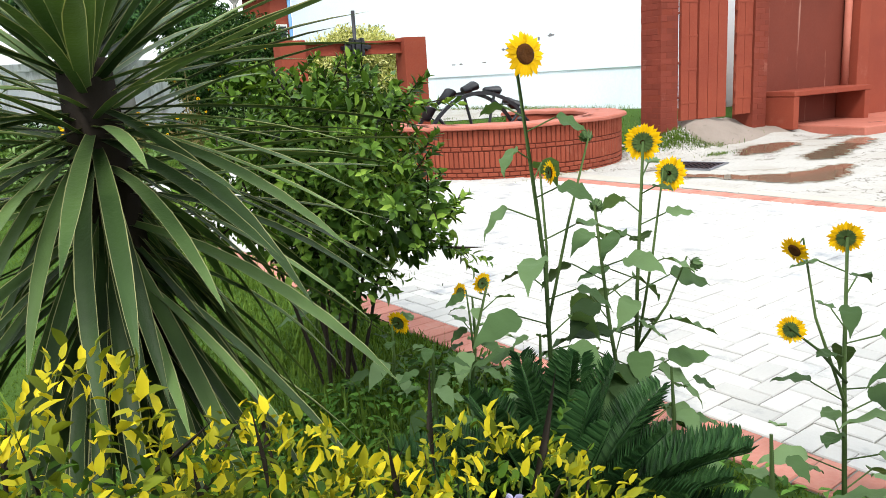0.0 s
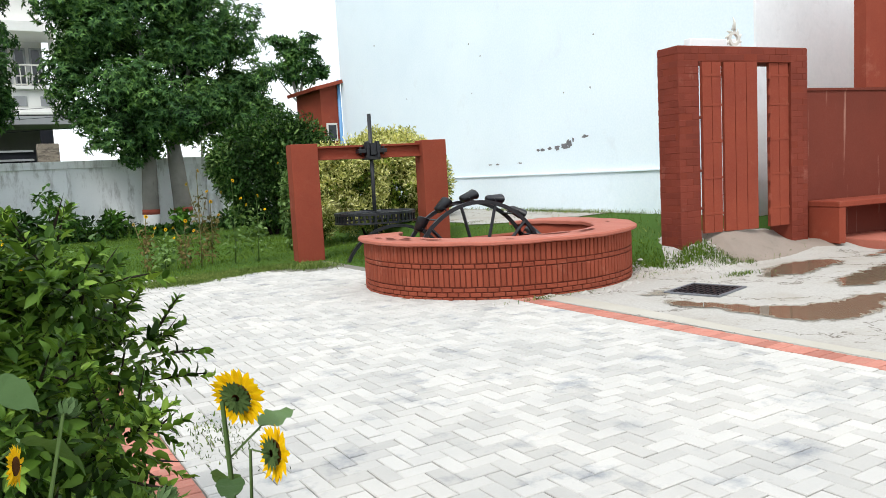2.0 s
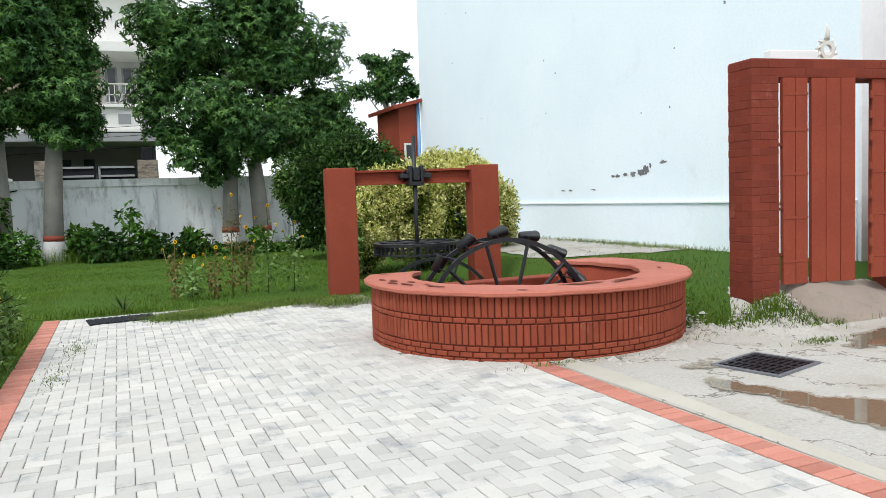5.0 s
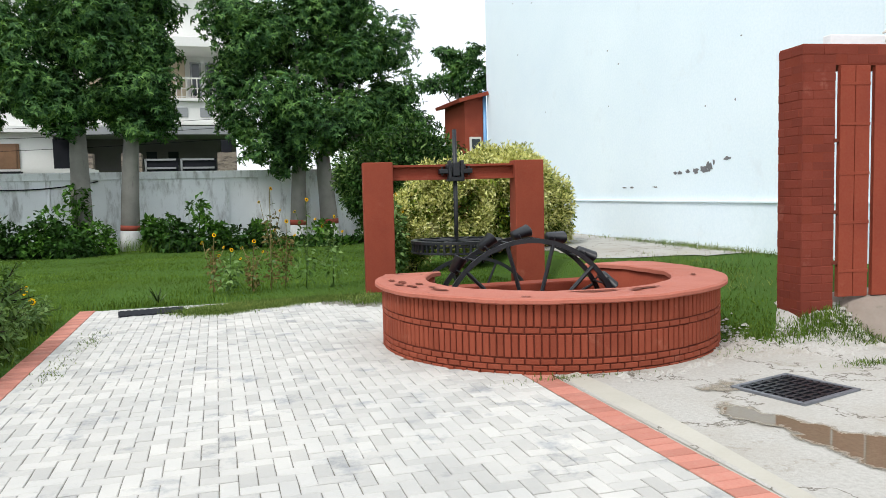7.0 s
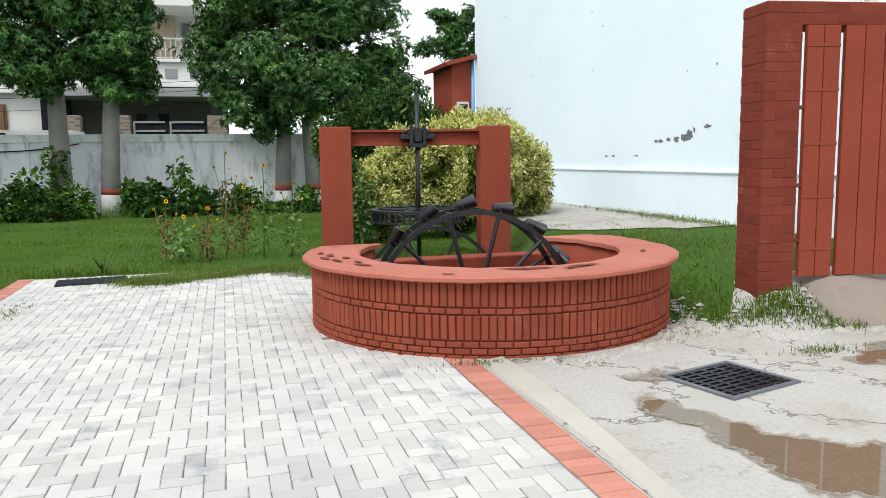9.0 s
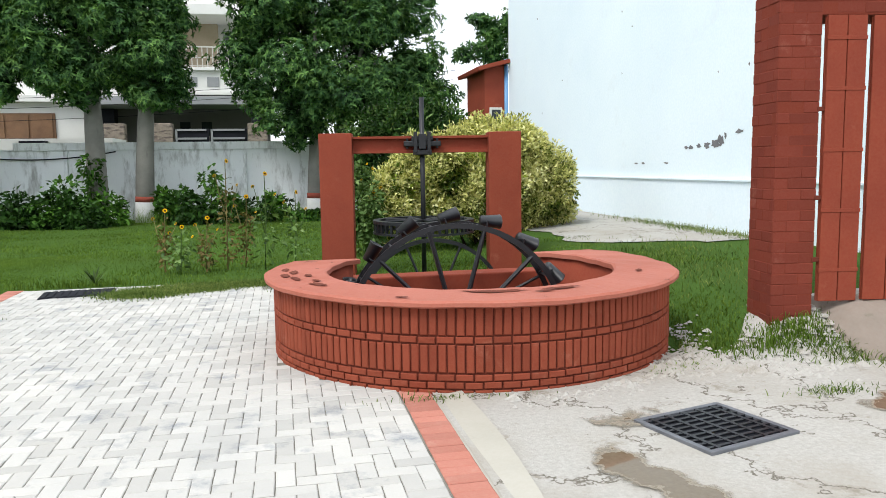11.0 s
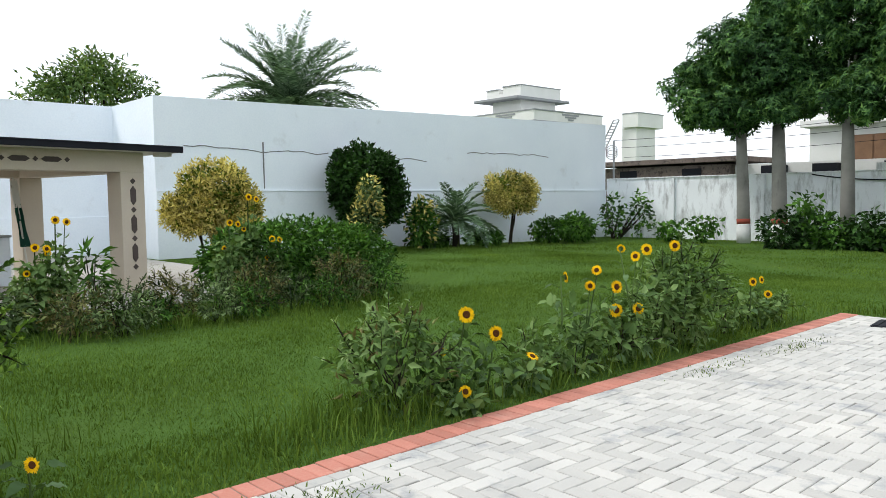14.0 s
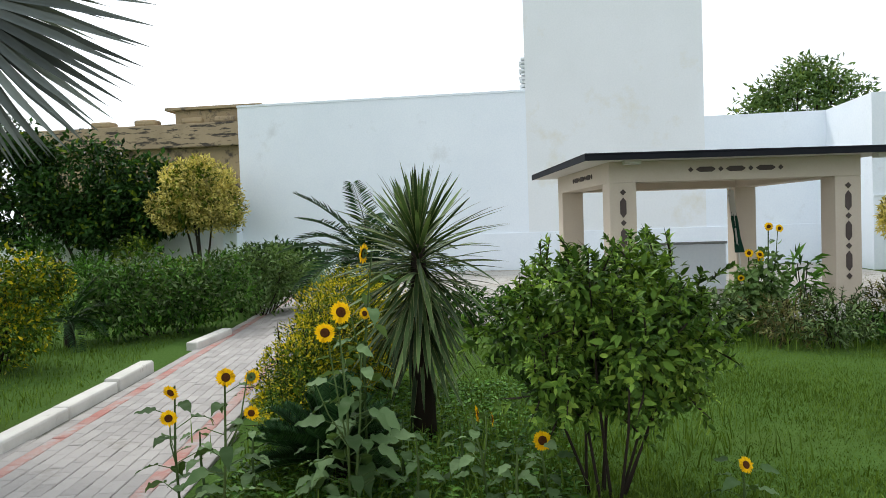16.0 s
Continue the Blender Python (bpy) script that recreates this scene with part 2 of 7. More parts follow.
M_YUCCA_EDGE = leaf_material("yucca_cream_margin", [(0.357, 0.370, 0.166), (0.428, 0.428, 0.211)], 0.5, 0.15)
M_CYCAD = leaf_material("cycad_frond", [(0.006, 0.020, 0.007), (0.020, 0.058, 0.018), (0.055, 0.125, 0.040)], 0.35, 0.1, 3)
M_PALM = leaf_material("date_palm_frond", [(0.039, 0.070, 0.038), (0.120, 0.199, 0.112), (0.330, 0.480, 0.287)], 0.5, 0.15)
M_FAN = leaf_material("silver_fan_leaf", [(0.043, 0.053, 0.051), (0.118, 0.140, 0.134), (0.273, 0.321, 0.301)], 0.6, 0.1)
M_REDDISH = leaf_material("reddish_shrub_leaf", [(0.018, 0.034, 0.009), (0.065, 0.090, 0.029), (0.144, 0.120, 0.046), (0.259, 0.324, 0.114)], 0.6, 0.2, 2)
M_GREYGREEN = leaf_material("greygreen_leaf", [(0.019, 0.037, 0.013), (0.077, 0.124, 0.046), (0.279, 0.383, 0.168)], 0.6, 0.2)
M_LILAC = leaf_material("lilac_flower", [(0.42, 0.40, 0.72), (0.55, 0.52, 0.8)], 0.6, 0.2)


def glass_material():
    m, t, b = nodes_of("window_glass")
    b.inputs["Base Color"].default_value = (0.03, 0.035, 0.04, 1)
    b.inputs["Roughness"].default_value = 0.08
    return m


M_GLASS = glass_material()


def concrete_yard_material():
    """Pale cement screed, dusty, with brown dirt in patches and along hairline cracks."""
    m, t, b = nodes_of("cement_screed")
    p = position(t)
    nf, nb = noise_node(t, p, 35, 7, 0.7), noise_node(t, p, 0.9, 6, 0.62)
    col = mix_node(t, band(t, nf.outputs[0], 0.35, 0.7), (0.47, 0.455, 0.425), (0.36, 0.345, 0.315))
    col = mix_node(t, band(t, nb.outputs[0], 0.46, 0.72), col, (0.355, 0.325, 0.28))
    nc = noise_node(t, p, 2.6, 9, 0.75)
    col = mix_node(t, band(t, nc.outputs[0], 0.57, 0.66), col, (0.27, 0.245, 0.20))
    # cracks follow the level line of a broad noise
    nk = noise_node(t, p, 0.55, 8, 0.62)
    dist = t.nodes.new("ShaderNodeMath")
    dist.operation = "SUBTRACT"
    dist.inputs[1].default_value = 0.5
    t.links.new(nk.outputs[0], dist.inputs[0])
    av = t.nodes.new("ShaderNodeMath")
    av.operation = "ABSOLUTE"
    t.links.new(dist.outputs[0], av.inputs[0])
    crack = band(t, av.outputs[0], 0.006, 0.0015)
    col = mix_node(t, crack, col, (0.15, 0.135, 0.11))
    t.links.new(col, b.inputs["Base Color"])
    b.inputs["Roughness"].default_value = 0.85
    b.inputs["Specular IOR Level"].default_value = 0.2
    mixh = t.nodes.new("ShaderNodeMath")
    mixh.operation = "MULTIPLY_ADD"
    mixh.inputs[1].default_value = 2.5
    t.links.new(nc.outputs[0], mixh.inputs[0])
    t.links.new(nf.outputs[0], mixh.inputs[2])
    bump(t, b, mixh.outputs[0], 0.5, 0.012)
    return m


M_YARD = concrete_yard_material()
M_FILLET = surface("smooth_cement", (0.46, 0.44, 0.39), (0.40, 0.38, 0.33), (0.3, 0.28, 0.24), 0.8, 40, 1.3, 0.2, (0.58, 0.75))
M_GATE_BRICK = surface("thickly_painted_brick", (0.20, 0.049, 0.031), (0.16, 0.039, 0.026), (0.27, 0.10, 0.075), 0.8, 60, 1.4, 0.5, (0.62, 0.8), pieces=0.12)


def wet_material():
    """Rainwater on cement: still brown water, a damp rim that frays out into the dry screed."""
    m, t, b = nodes_of("rainwater")
    p = position(t)
    at = t.nodes.new("ShaderNodeAttribute")
    at.attribute_name = "wet"
    n1, n2 = noise_node(t, p, 5.5, 8, 0.68), noise_node(t, p, 40, 6, 0.7)
    w = t.nodes.new("ShaderNodeMath")
    w.operation = "MULTIPLY_ADD"
    w.inputs[1].default_value = 1.5
    t.links.new(n1.outputs[0], w.inputs[0])
    off = t.nodes.new("ShaderNodeMath")
    off.operation = "SUBTRACT"
    off.inputs[1].default_value = 0.75
    t.links.new(at.outputs["Fac"], off.inputs[0])
    t.links.new(off.outputs[0], w.inputs[2])
    water, damp = band(t, w.outputs[0], 0.50, 0.55), band(t, w.outputs[0], 0.30, 0.50)
    mud = mix_node(t, band(t, n2.outputs[0], 0.35, 0.7), (0.185, 0.145, 0.10), (0.14, 0.105, 0.07))
    rim = mix_node(t, band(t, n2.outputs[0], 0.35, 0.7), (0.30, 0.265, 0.21), (0.24, 0.21, 0.16))
    t.links.new(mix_node(t, water, rim, mud), b.inputs["Base Color"])
    ro = t.nodes.new("ShaderNodeMapRange")
    ro.inputs[3].default_value, ro.inputs[4].default_value = 0.6, 0.04
    t.links.new(water, ro.inputs[0])
    t.links.new(ro.outputs[0], b.inputs["Roughness"])
    b.inputs["Specular IOR Level"].default_value = 0.4
    clear = t.nodes.new("ShaderNodeBsdfTransparent")
    mx = t.nodes.new("ShaderNodeMixShader")
    t.links.new(damp, mx.inputs[0])
    t.links.new(clear.outputs[0], mx.inputs[1])
    t.links.new(b.outputs[0], mx.inputs[2])
    t.links.new(mx.outputs[0], t.nodes["Material Output"].inputs[0])
    return m


M_WET = wet_material()


def ground_material():
    m, t, b = nodes_of("lawn_soil")
    p = position(t)
    nf, nb = noise_node(t, p, 40, 6, 0.7), noise_node(t, p, 0.35, 5, 0.6)
    col = mix_node(t, band(t, nf.outputs[0], 0.35, 0.7), (0.05, 0.10, 0.02), (0.075, 0.14, 0.03))
    col = mix_node(t, band(t, nb.outputs[0], 0.5, 0.75), col, (0.06, 0.10, 0.02))
    t.links.new(col, b.inputs["Base Color"])
    b.inputs["Roughness"].default_value = 0.95
    b.inputs["Specular IOR Level"].default_value = 0.03
    bump(t, b, nf.outputs[0], 0.8, 0.02)
    return m


M_GROUND = ground_material()


# ---- geometry helpers ----
rng = np.random.default_rng(7)


def mesh_from(name, verts, faces, material, smooth=False):
    me = bpy.data.meshes.new(name)
    me.from_pydata([tuple(v) for v in verts], [], [tuple(int(i) for i in f) for f in faces])
    me.materials.append(material)
    if smooth:
        me.polygons.foreach_set("use_smooth", [True] * len(me.polygons))
    me.update()
    return me


def mesh_arrays(name, verts, faces, material, smooth=False):
    """A large mesh from arrays; faces all of one length."""
    verts, faces = np.asarray(verts, np.float32), np.asarray(faces, np.int32)
    me = bpy.data.meshes.new(name)
    n, k = faces.shape
    me.vertices.add(len(verts))
    me.vertices.foreach_set("co", verts.ravel())
    me.loops.add(n * k)
    me.loops.foreach_set("vertex_index", faces.ravel())
    me.polygons.add(n)
    me.polygons.foreach_set("loop_start", np.arange(0, n * k, k, dtype=np.int32))
    if smooth:
        me.polygons.foreach_set("use_smooth", np.ones(n, bool))
    me.materials.append(material)
    me.update(calc_edges=True)
    return me


def thing(name, label, category, at=(0, 0, 0), turn=0.0, group=""):
    ob = new(name)
    ob.empty_display_size = 0.1
    ob.matrix_basis = pose(*at, 0, 0, turn)
    return tagged(ob, label, category, group)


def child(name, me, parent, label=""):
    ob = new(name, me)
    ob.parent = parent
    return tagged(ob, label)


def part(name, bm, material, parent, label="", smooth=False):
    """Links a bmesh as one mesh object under a thing or a part."""
    me = bpy.data.meshes.new(name)
    bm.to_mesh(me)
    bm.free()
    me.materials.append(material)
    if smooth:
        me.polygons.foreach_set("use_smooth", [True] * len(me.polygons))
    return child(name, me, parent, label)


def setting(name, bm, material, label="", smooth=False):
    me = bpy.data.meshes.new(name)
    bm.to_mesh(me)
    bm.free()
    me.materials.append(material)
    if smooth:
        me.polygons.foreach_set("use_smooth", [True] * len(me.polygons))
    return tagged(new(name, me), label, kind="structure")


def box(bm, x0, x1, y0, y1, z0, z1, bevel=0.0, turn=None):
    """A box, its edges rounded off, added to bm."""
    m = Matrix.LocRotScale(((x0 + x1) / 2, (y0 + y1) / 2, (z0 + z1) / 2), None, (x1 - x0, y1 - y0, z1 - z0))
    if turn is not None:
        m = turn @ m
    made = bmesh.ops.create_cube(bm, size=1, matrix=m)["verts"]
    if bevel:
        edges = list({e for v in made for e in v.link_edges})
        bmesh.ops.bevel(bm, geom=edges, offset=bevel, segments=2, profile=0.5, affect="EDGES")
    return bm


def boxes(*rows, bevel=0.0):
    bm = bmesh.new()
    for r in rows:
        box(bm, *r, bevel=bevel)
    return bm


def prism(bm, outline, z0, z1, turn=None):
    """An upright block over an outline of (x, y) points."""
    m = turn or Matrix()
    low = [bm.verts.new(m @ Vector((x, y, z0))) for x, y in outline]
    top = [bm.verts.new(m @ Vector((x, y, z1))) for x, y in outline]
    n = len(outline)
    for i in range(n):
        bm.faces.new((low[i], low[(i + 1) % n], top[(i + 1) % n], top[i]))
    bm.faces.new(top)
    bm.faces.new(low[::-1])
    return bm


def tube(bm, points, radii, sides=8, cap=True):
    """A round bar along points, its radius given for each or for all."""
    pts = [Vector(p) for p in points]
    radii = [float(q) for q in radii] if hasattr(radii, "__len__") else radii
    if not hasattr(radii, "__len__"):
        radii = [radii] * len(pts)
    rings = []
    side = None
    for i, p in enumerate(pts):
        d = (pts[min(i + 1, len(pts) - 1)] - pts[max(i - 1, 0)]).normalized()
        if side is None:
            side = d.orthogonal().normalized()
        side = (side - d * side.dot(d)).normalized()
        up = d.cross(side)
        rings.append([bm.verts.new(p + radii[i] * (side * math.cos(a) + up * math.sin(a))) for a in (2 * math.pi * k / sides for k in range(sides))])
    for a, b in zip(rings, rings[1:]):
        for k in range(sides):
            bm.faces.new((a[k], a[(k + 1) % sides], b[(k + 1) % sides], b[k]))
    if cap:
        bm.faces.new(rings[0][::-1])
        bm.faces.new(rings[-1])
    return bm


def unit(v):
    return v / np.maximum(np.linalg.norm(v, axis=-1, keepdims=True), 1e-9)


def leaf_arrays(P, D, N, L, W, fold=0.25, droop=0.15, simple=False):
    """Leaves at P along D with face normal N, length L and width W: folded along the midrib, tip bent down."""
    P, D, N = np.asarray(P, float), unit(np.asarray(D, float)), np.asarray(N, float)
    n = len(P)
    L = np.broadcast_to(L, (n,))[:, None]
    W = np.broadcast_to(W, (n,))[:, None]
    S = unit(np.cross(D, N))
    N = np.cross(S, D)
    tip = P + D * L - N * L * droop
    left = P + D * L * 0.45 + S * W * 0.5 + N * W * fold
    right = P + D * L * 0.45 - S * W * 0.5 + N * W * fold
    k = np.arange(n)[:, None]
    if simple:
        V = np.stack([P, right, tip, left], 1).reshape(-1, 3)
        F = np.concatenate([k * 4 + [0, 1, 2], k * 4 + [0, 2, 3]])
    else:
        r1, l1 = P + D * L * 0.25 - S * W * 0.42 + N * W * fold, P + D * L * 0.25 + S * W * 0.42 + N * W * fold
        sag = N * L * droop * 0.4
        r2, l2 = P + D * L * 0.66 - S * W * 0.40 + N * W * fold - sag, P + D * L * 0.66 + S * W * 0.40 + N * W * fold - sag
        m1, m2 = P + D * L * 0.25, P + D * L * 0.66 - sag
        V = np.stack([P, r1, r2, tip, l2, l1, m1, m2], 1).reshape(-1, 3)
        F = np.concatenate([k * 8 + f for f in ([0, 1, 6], [0, 6, 5], [1, 2, 7], [1, 7, 6], [6, 7, 4], [6, 4, 5], [2, 3, 7], [7, 3, 4])])
    return V, F


def join_arrays(parts):
    V, F, o = [], [], 0
    for v, f in parts:
        V.append(v)
        F.append(f + o)
        o += len(v)
    return np.concatenate(V), np.concatenate(F)


def lump_points(lumps, n, inner=0.72, flat_floor=None):
    """Points in the outer shell of several lumps (x, y, z, rx, ry, rz), and the way out."""
    lumps = np.array(lumps, float)
    area = (lumps[:, 3] * lumps[:, 5]) ** 0.9
    pick = rng.choice(len(lumps), n, p=area / area.sum())
    d = unit(rng.normal(size=(n, 3)))
    r = inner + (1.06 - inner) * rng.random((n, 1)) ** 0.6
    d2 = d * (1 + 0.16 * np.sin(d[:, [0]] * 7 + pick[:, None]) * np.cos(d[:, [2]] * 6 + pick[:, None] * 2))
    P = lumps[pick, :3] + d2 * r * lumps[pick, 3:]
    out = unit(d / lumps[pick, 3:])
    if flat_floor is not None:
        keep = P[:, 2] > flat_floor
        P, out = P[keep], out[keep]
    return P, out


def clumped(lumps, count=16, size=0.42, seed=1):
    """Breaks each lump up into smaller clumps over its surface, with gaps between."""
    r = np.random.default_rng(seed)
    out = []
    for x, y, z, rx, ry, rz in lumps:
        d = unit(r.normal(size=(count, 3)))
        q = 0.45 + 0.42 * r.random((count, 1))
        c = np.array((x, y, z)) + d * q * np.array((rx, ry, rz))
        s = size * (0.7 + 0.6 * r.random(count))
        m = (rx * ry * rz) ** (1 / 3)
        out += [(*p, m * k, m * k, m * k * 0.8) for p, k in zip(c, s)]
    return out


def foliage(lumps, n, length, width, simple=False, spread=0.7, down=0.25, inner=0.72, floor=0.02, droop=0.2):
    P, out = lump_points(lumps, n, inner, floor)
    n = len(P)
    D = unit(out + spread * rng.normal(size=(n, 3)) + np.array([0, 0, -down]))
    N = unit(out * 0.7 + rng.normal(size=(n, 3)) * 0.6 + np.array([0, 0, 0.9]))
    L = length * (0.65 + 0.7 * rng.random(n))
    return leaf_arrays(P, D, N, L, width / length * L, 0.2, droop, simple)


def whorls(lumps, n, leaflets, length, width, inner=0.6):
    """Tufts of drooping leaflets round twig ends."""
    P, out = lump_points(lumps, n, inner)
    axis = unit(out + np.array([0, 0, 0.55]) + 0.4 * rng.normal(size=P.shape))
    a = unit(np.cross(axis, rng.normal(size=P.shape)))
    b = np.cross(axis, a)
    PP, DD, NN, LL = [], [], [], []
    for k in range(leaflets):
        t = 2 * math.pi * k / leaflets + rng.random((len(P), 1)) * 0.5
        d = unit(a * np.cos(t) + b * np.sin(t) + axis * (0.15 + 0.35 * rng.random((len(P), 1))) - np.array([0, 0, 0.25]))
        PP.append(P)
        DD.append(d)
        NN.append(axis)
        LL.append(length * (0.7 + 0.6 * rng.random(len(P))))
    L = np.concatenate(LL)
    return leaf_arrays(np.concatenate(PP), np.concatenate(DD), np.concatenate(NN), L, L * width / length, 0.15, 0.25, True)


def sprays(lumps, shoots, leaves, reach, length, width, up=0.55, start=0.35):
    """Leafy shoots that grow out of lumps: leaves set round each twig, and the twigs as thin blades."""
    P, out = lump_points(lumps, shoots, start)
    n = len(P)
    axis = unit(out + np.array([0, 0, up]) + 0.45 * rng.normal(size=P.shape))
    R = reach * (0.55 + 0.8 * rng.random((n, 1)))
    a = unit(np.cross(axis, rng.normal(size=P.shape)))
    b = np.cross(axis, a)
    PP, DD, NN, LL = [], [], [], []
    for k in range(leaves):
        t = 0.12 + 0.88 * (k + rng.random((n, 1))) / leaves
        th = 2.4 * k + rng.random((n, 1)) * 0.9
        ring = a * np.cos(th) + b * np.sin(th)
        p = P + axis * R * t - np.array([0, 0, 1.0]) * R * 0.18 * t * t
        d = unit(ring * (1.05 - 0.55 * t) + axis * (0.4 + 0.5 * t) + 0.2 * rng.normal(size=P.shape))
        PP.append(p)
        DD.append(d)
        NN.append(unit(axis + np.array([0, 0, 0.6]) + 0.35 * rng.normal(size=P.shape)))
        LL.append(length * (1.1 - 0.45 * t[:, 0]) * (0.75 + 0.5 * rng.random(n)))
    L = np.concatenate(LL)
    leafy = leaf_arrays(np.concatenate(PP), np.concatenate(DD), np.concatenate(NN), L, L * width / length, 0.22, 0.22)
    twig = leaf_arrays(P, axis, b, R[:, 0], np.full(n, 0.006), 0.3, 0.1, True)
    return leafy, twig


def blades(P, height, width, lean=0.5, bent=0.35):
    """Grass blades: two triangles and a tip each, bent over."""
    P = np.asarray(P, float)
    n = len(P)
    a = rng.random(n) * 2 * math.pi
    side = np.stack([np.cos(a), np.sin(a), np.zeros(n)], 1)
    b = rng.random(n) * 2 * math.pi
    lay = np.stack([np.cos(b), np.sin(b), np.zeros(n)], 1) * (lean * rng.random((n, 1)))
    H = (height * (0.5 + rng.random(n)))[:, None]
    w = width * (0.7 + 0.6 * rng.random((n, 1)))
    mid = P + lay * H * bent + np.array([0, 0, 1.0]) * H * 0.6
    tip = P + lay * H + np.array([0, 0, 1.0]) * H * (1 - 0.3 * np.linalg.norm(lay, axis=1, keepdims=True))
    V = np.stack([P - side * w / 2, P + side * w / 2, mid + side * w * 0.35, tip, mid - side * w * 0.35], 1).reshape(-1, 3)
    k = np.arange(n)[:, None] * 5
    F = np.concatenate([k + [0, 1, 2], k + [0, 2, 4], k + [4, 2, 3]])
    return V, F


def step(a, b, v):
    t = np.clip((np.asarray(v, float) - a) / (b - a), 0, 1)
    return t * t * (3 - 2 * t)


def land(x, y):
    """Height of the ground: a lawn that falls away to the back, a bank that rises to the gate and the tall wall."""
    x, y = np.asarray(x, float), np.asarray(y, float)
    back = -0.20 * step(13, 27, y) * (1 - step(8, 11, x))
    bank = 0.30 * step(8.85, 9.6, x) * step(6.7, 7.45, y) + 0.1 * step(9.3, 12, x) * step(7, 8.5, y)
    low = step(10.7, 11.5, x) * (1 - step(6.95, 7.5, y))
    return back + bank * (1 - low) + 0.10 * low * step(6.3, 6.9, y)


# ---- the large structure ----
def build_ground():
    g = [-0.001, 2.0, 2.19, 6.22, 6.41]
    xs = np.unique(np.concatenate([[-900, -400, -180, -90, -55], np.arange(-40, 24.1, 0.5), np.arange(8, 13, 0.125), g, [40, 70, 120, 250, 500, 900]]).round(3))
    ys = np.unique(np.concatenate([[-900, -400, -180, -80, -40], np.arange(-24, 36.1, 0.5), np.arange(6, 9, 0.125), [0.8, 1.0, 12.43, 12.25], [50, 80, 130, 250, 500, 900]]).round(3))
    X, Y = np.meshgrid(xs, ys)
    Z = land(X, Y) - 0.012
    paved = (X > 2.1) & (Y < 12.3) & ((X < 6.3) | (Y < 7.2))
    Z = Z - np.where(paved, 0.09, 0.0)
    path = (X <= 2.1) & (X > -13) & (Y < 0.65) & (Y > -1.2)
    Z = Z - np.where(path, 0.05, 0.0)
    V = np.stack([X, Y, Z], -1).reshape(-1, 3)
    n, k = X.shape
    i = (np.arange(n - 1)[:, None] * k + np.arange(k - 1)).ravel()
    F = np.stack([i, i + 1, i + k + 1, i + k], 1)
    tagged(new("ground", mesh_arrays("ground", V, F, M_GROUND, True)), "green lawn soil sheet reaching the horizon", kind="structure")


build_ground()


def build_paved_bed():
    bm = bmesh.new()
    box(bm, 2.0, 6.425, -14, 12.45, -0.10, -0.008)
    setting("paving_bed", bm, M_SAND, "grey joint sand under the block paving")


build_paved_bed()


def build_yard():
    """Cement screed east of the paving, with an irregular far edge."""
    xs, ys = np.arange(6.425, 22.01, 0.16), np.arange(-14, 11.6, 0.16)
    X, Y = np.meshgrid(xs, ys)
    edge = 7.45 + 0.22 * np.sin(X * 2.1) + 0.14 * np.sin(X * 5.3 + 1) + 0.5 * step(9.2, 10.2, X) * (1 - step(11, 11.8, X))
    under = step(-0.1, 0.35, Y - edge)
    Z = land(X, Y) + 0.004 + 0.003 * np.sin(X * 1.7 + Y) * np.sin(Y * 1.3) - 0.10 * under
    V = np.stack([X, Y, Z], -1).reshape(-1, 3)
    n, k = X.shape
    i = (np.arange(n - 1)[:, None] * k + np.arange(k - 1)).ravel()
    F = np.stack([i, i + 1, i + k + 1, i + k], 1)
    tagged(new("pavement", mesh_arrays("pavement", V, F, M_YARD, True)), "pale cracked cement yard with damp patches", kind="structure")
    bm = bmesh.new()
    ys = np.linspace(11.6, 24.4, 60)
    rows = []
    for y in ys:
        xs = np.linspace(9.95 + 0.10 * math.sin(y * 2.3) + 0.06 * math.sin(y * 7) + 1.3 * float(step(13.0, 11.6, y)), 12.36, 12)
        rows.append([bm.verts.new((x, y, float(land(x, y)) + 0.004)) for x in xs])
    for a, b in zip(rows, rows[1:]):
        for i in range(11):
            bm.faces.new((a[i], a[i + 1], b[i + 1], b[i]))
    setting("side_path", bm, M_YARD, "pale cement strip along the tall white wall", True)


build_yard()


def blob(cx, cy, rx, ry, seed, turn=0.0, z=0.0, n=44):
    r = random.Random(seed)
    ph = [(r.uniform(0, 6.3), r.uniform(0.05, 0.2)) for _ in range(5)]
    out = []
    for i in range(n):
        a = 2 * math.pi * i / n
        s = 1 + sum(am * math.sin((k + 2) * a + p) for k, (p, am) in enumerate(ph))
        x, y = rx * s * math.cos(a), ry * s * math.sin(a)
        c, d = math.cos(turn), math.sin(turn)
        out.append((cx + x * c - y * d, cy + x * d + y * c))
    return out


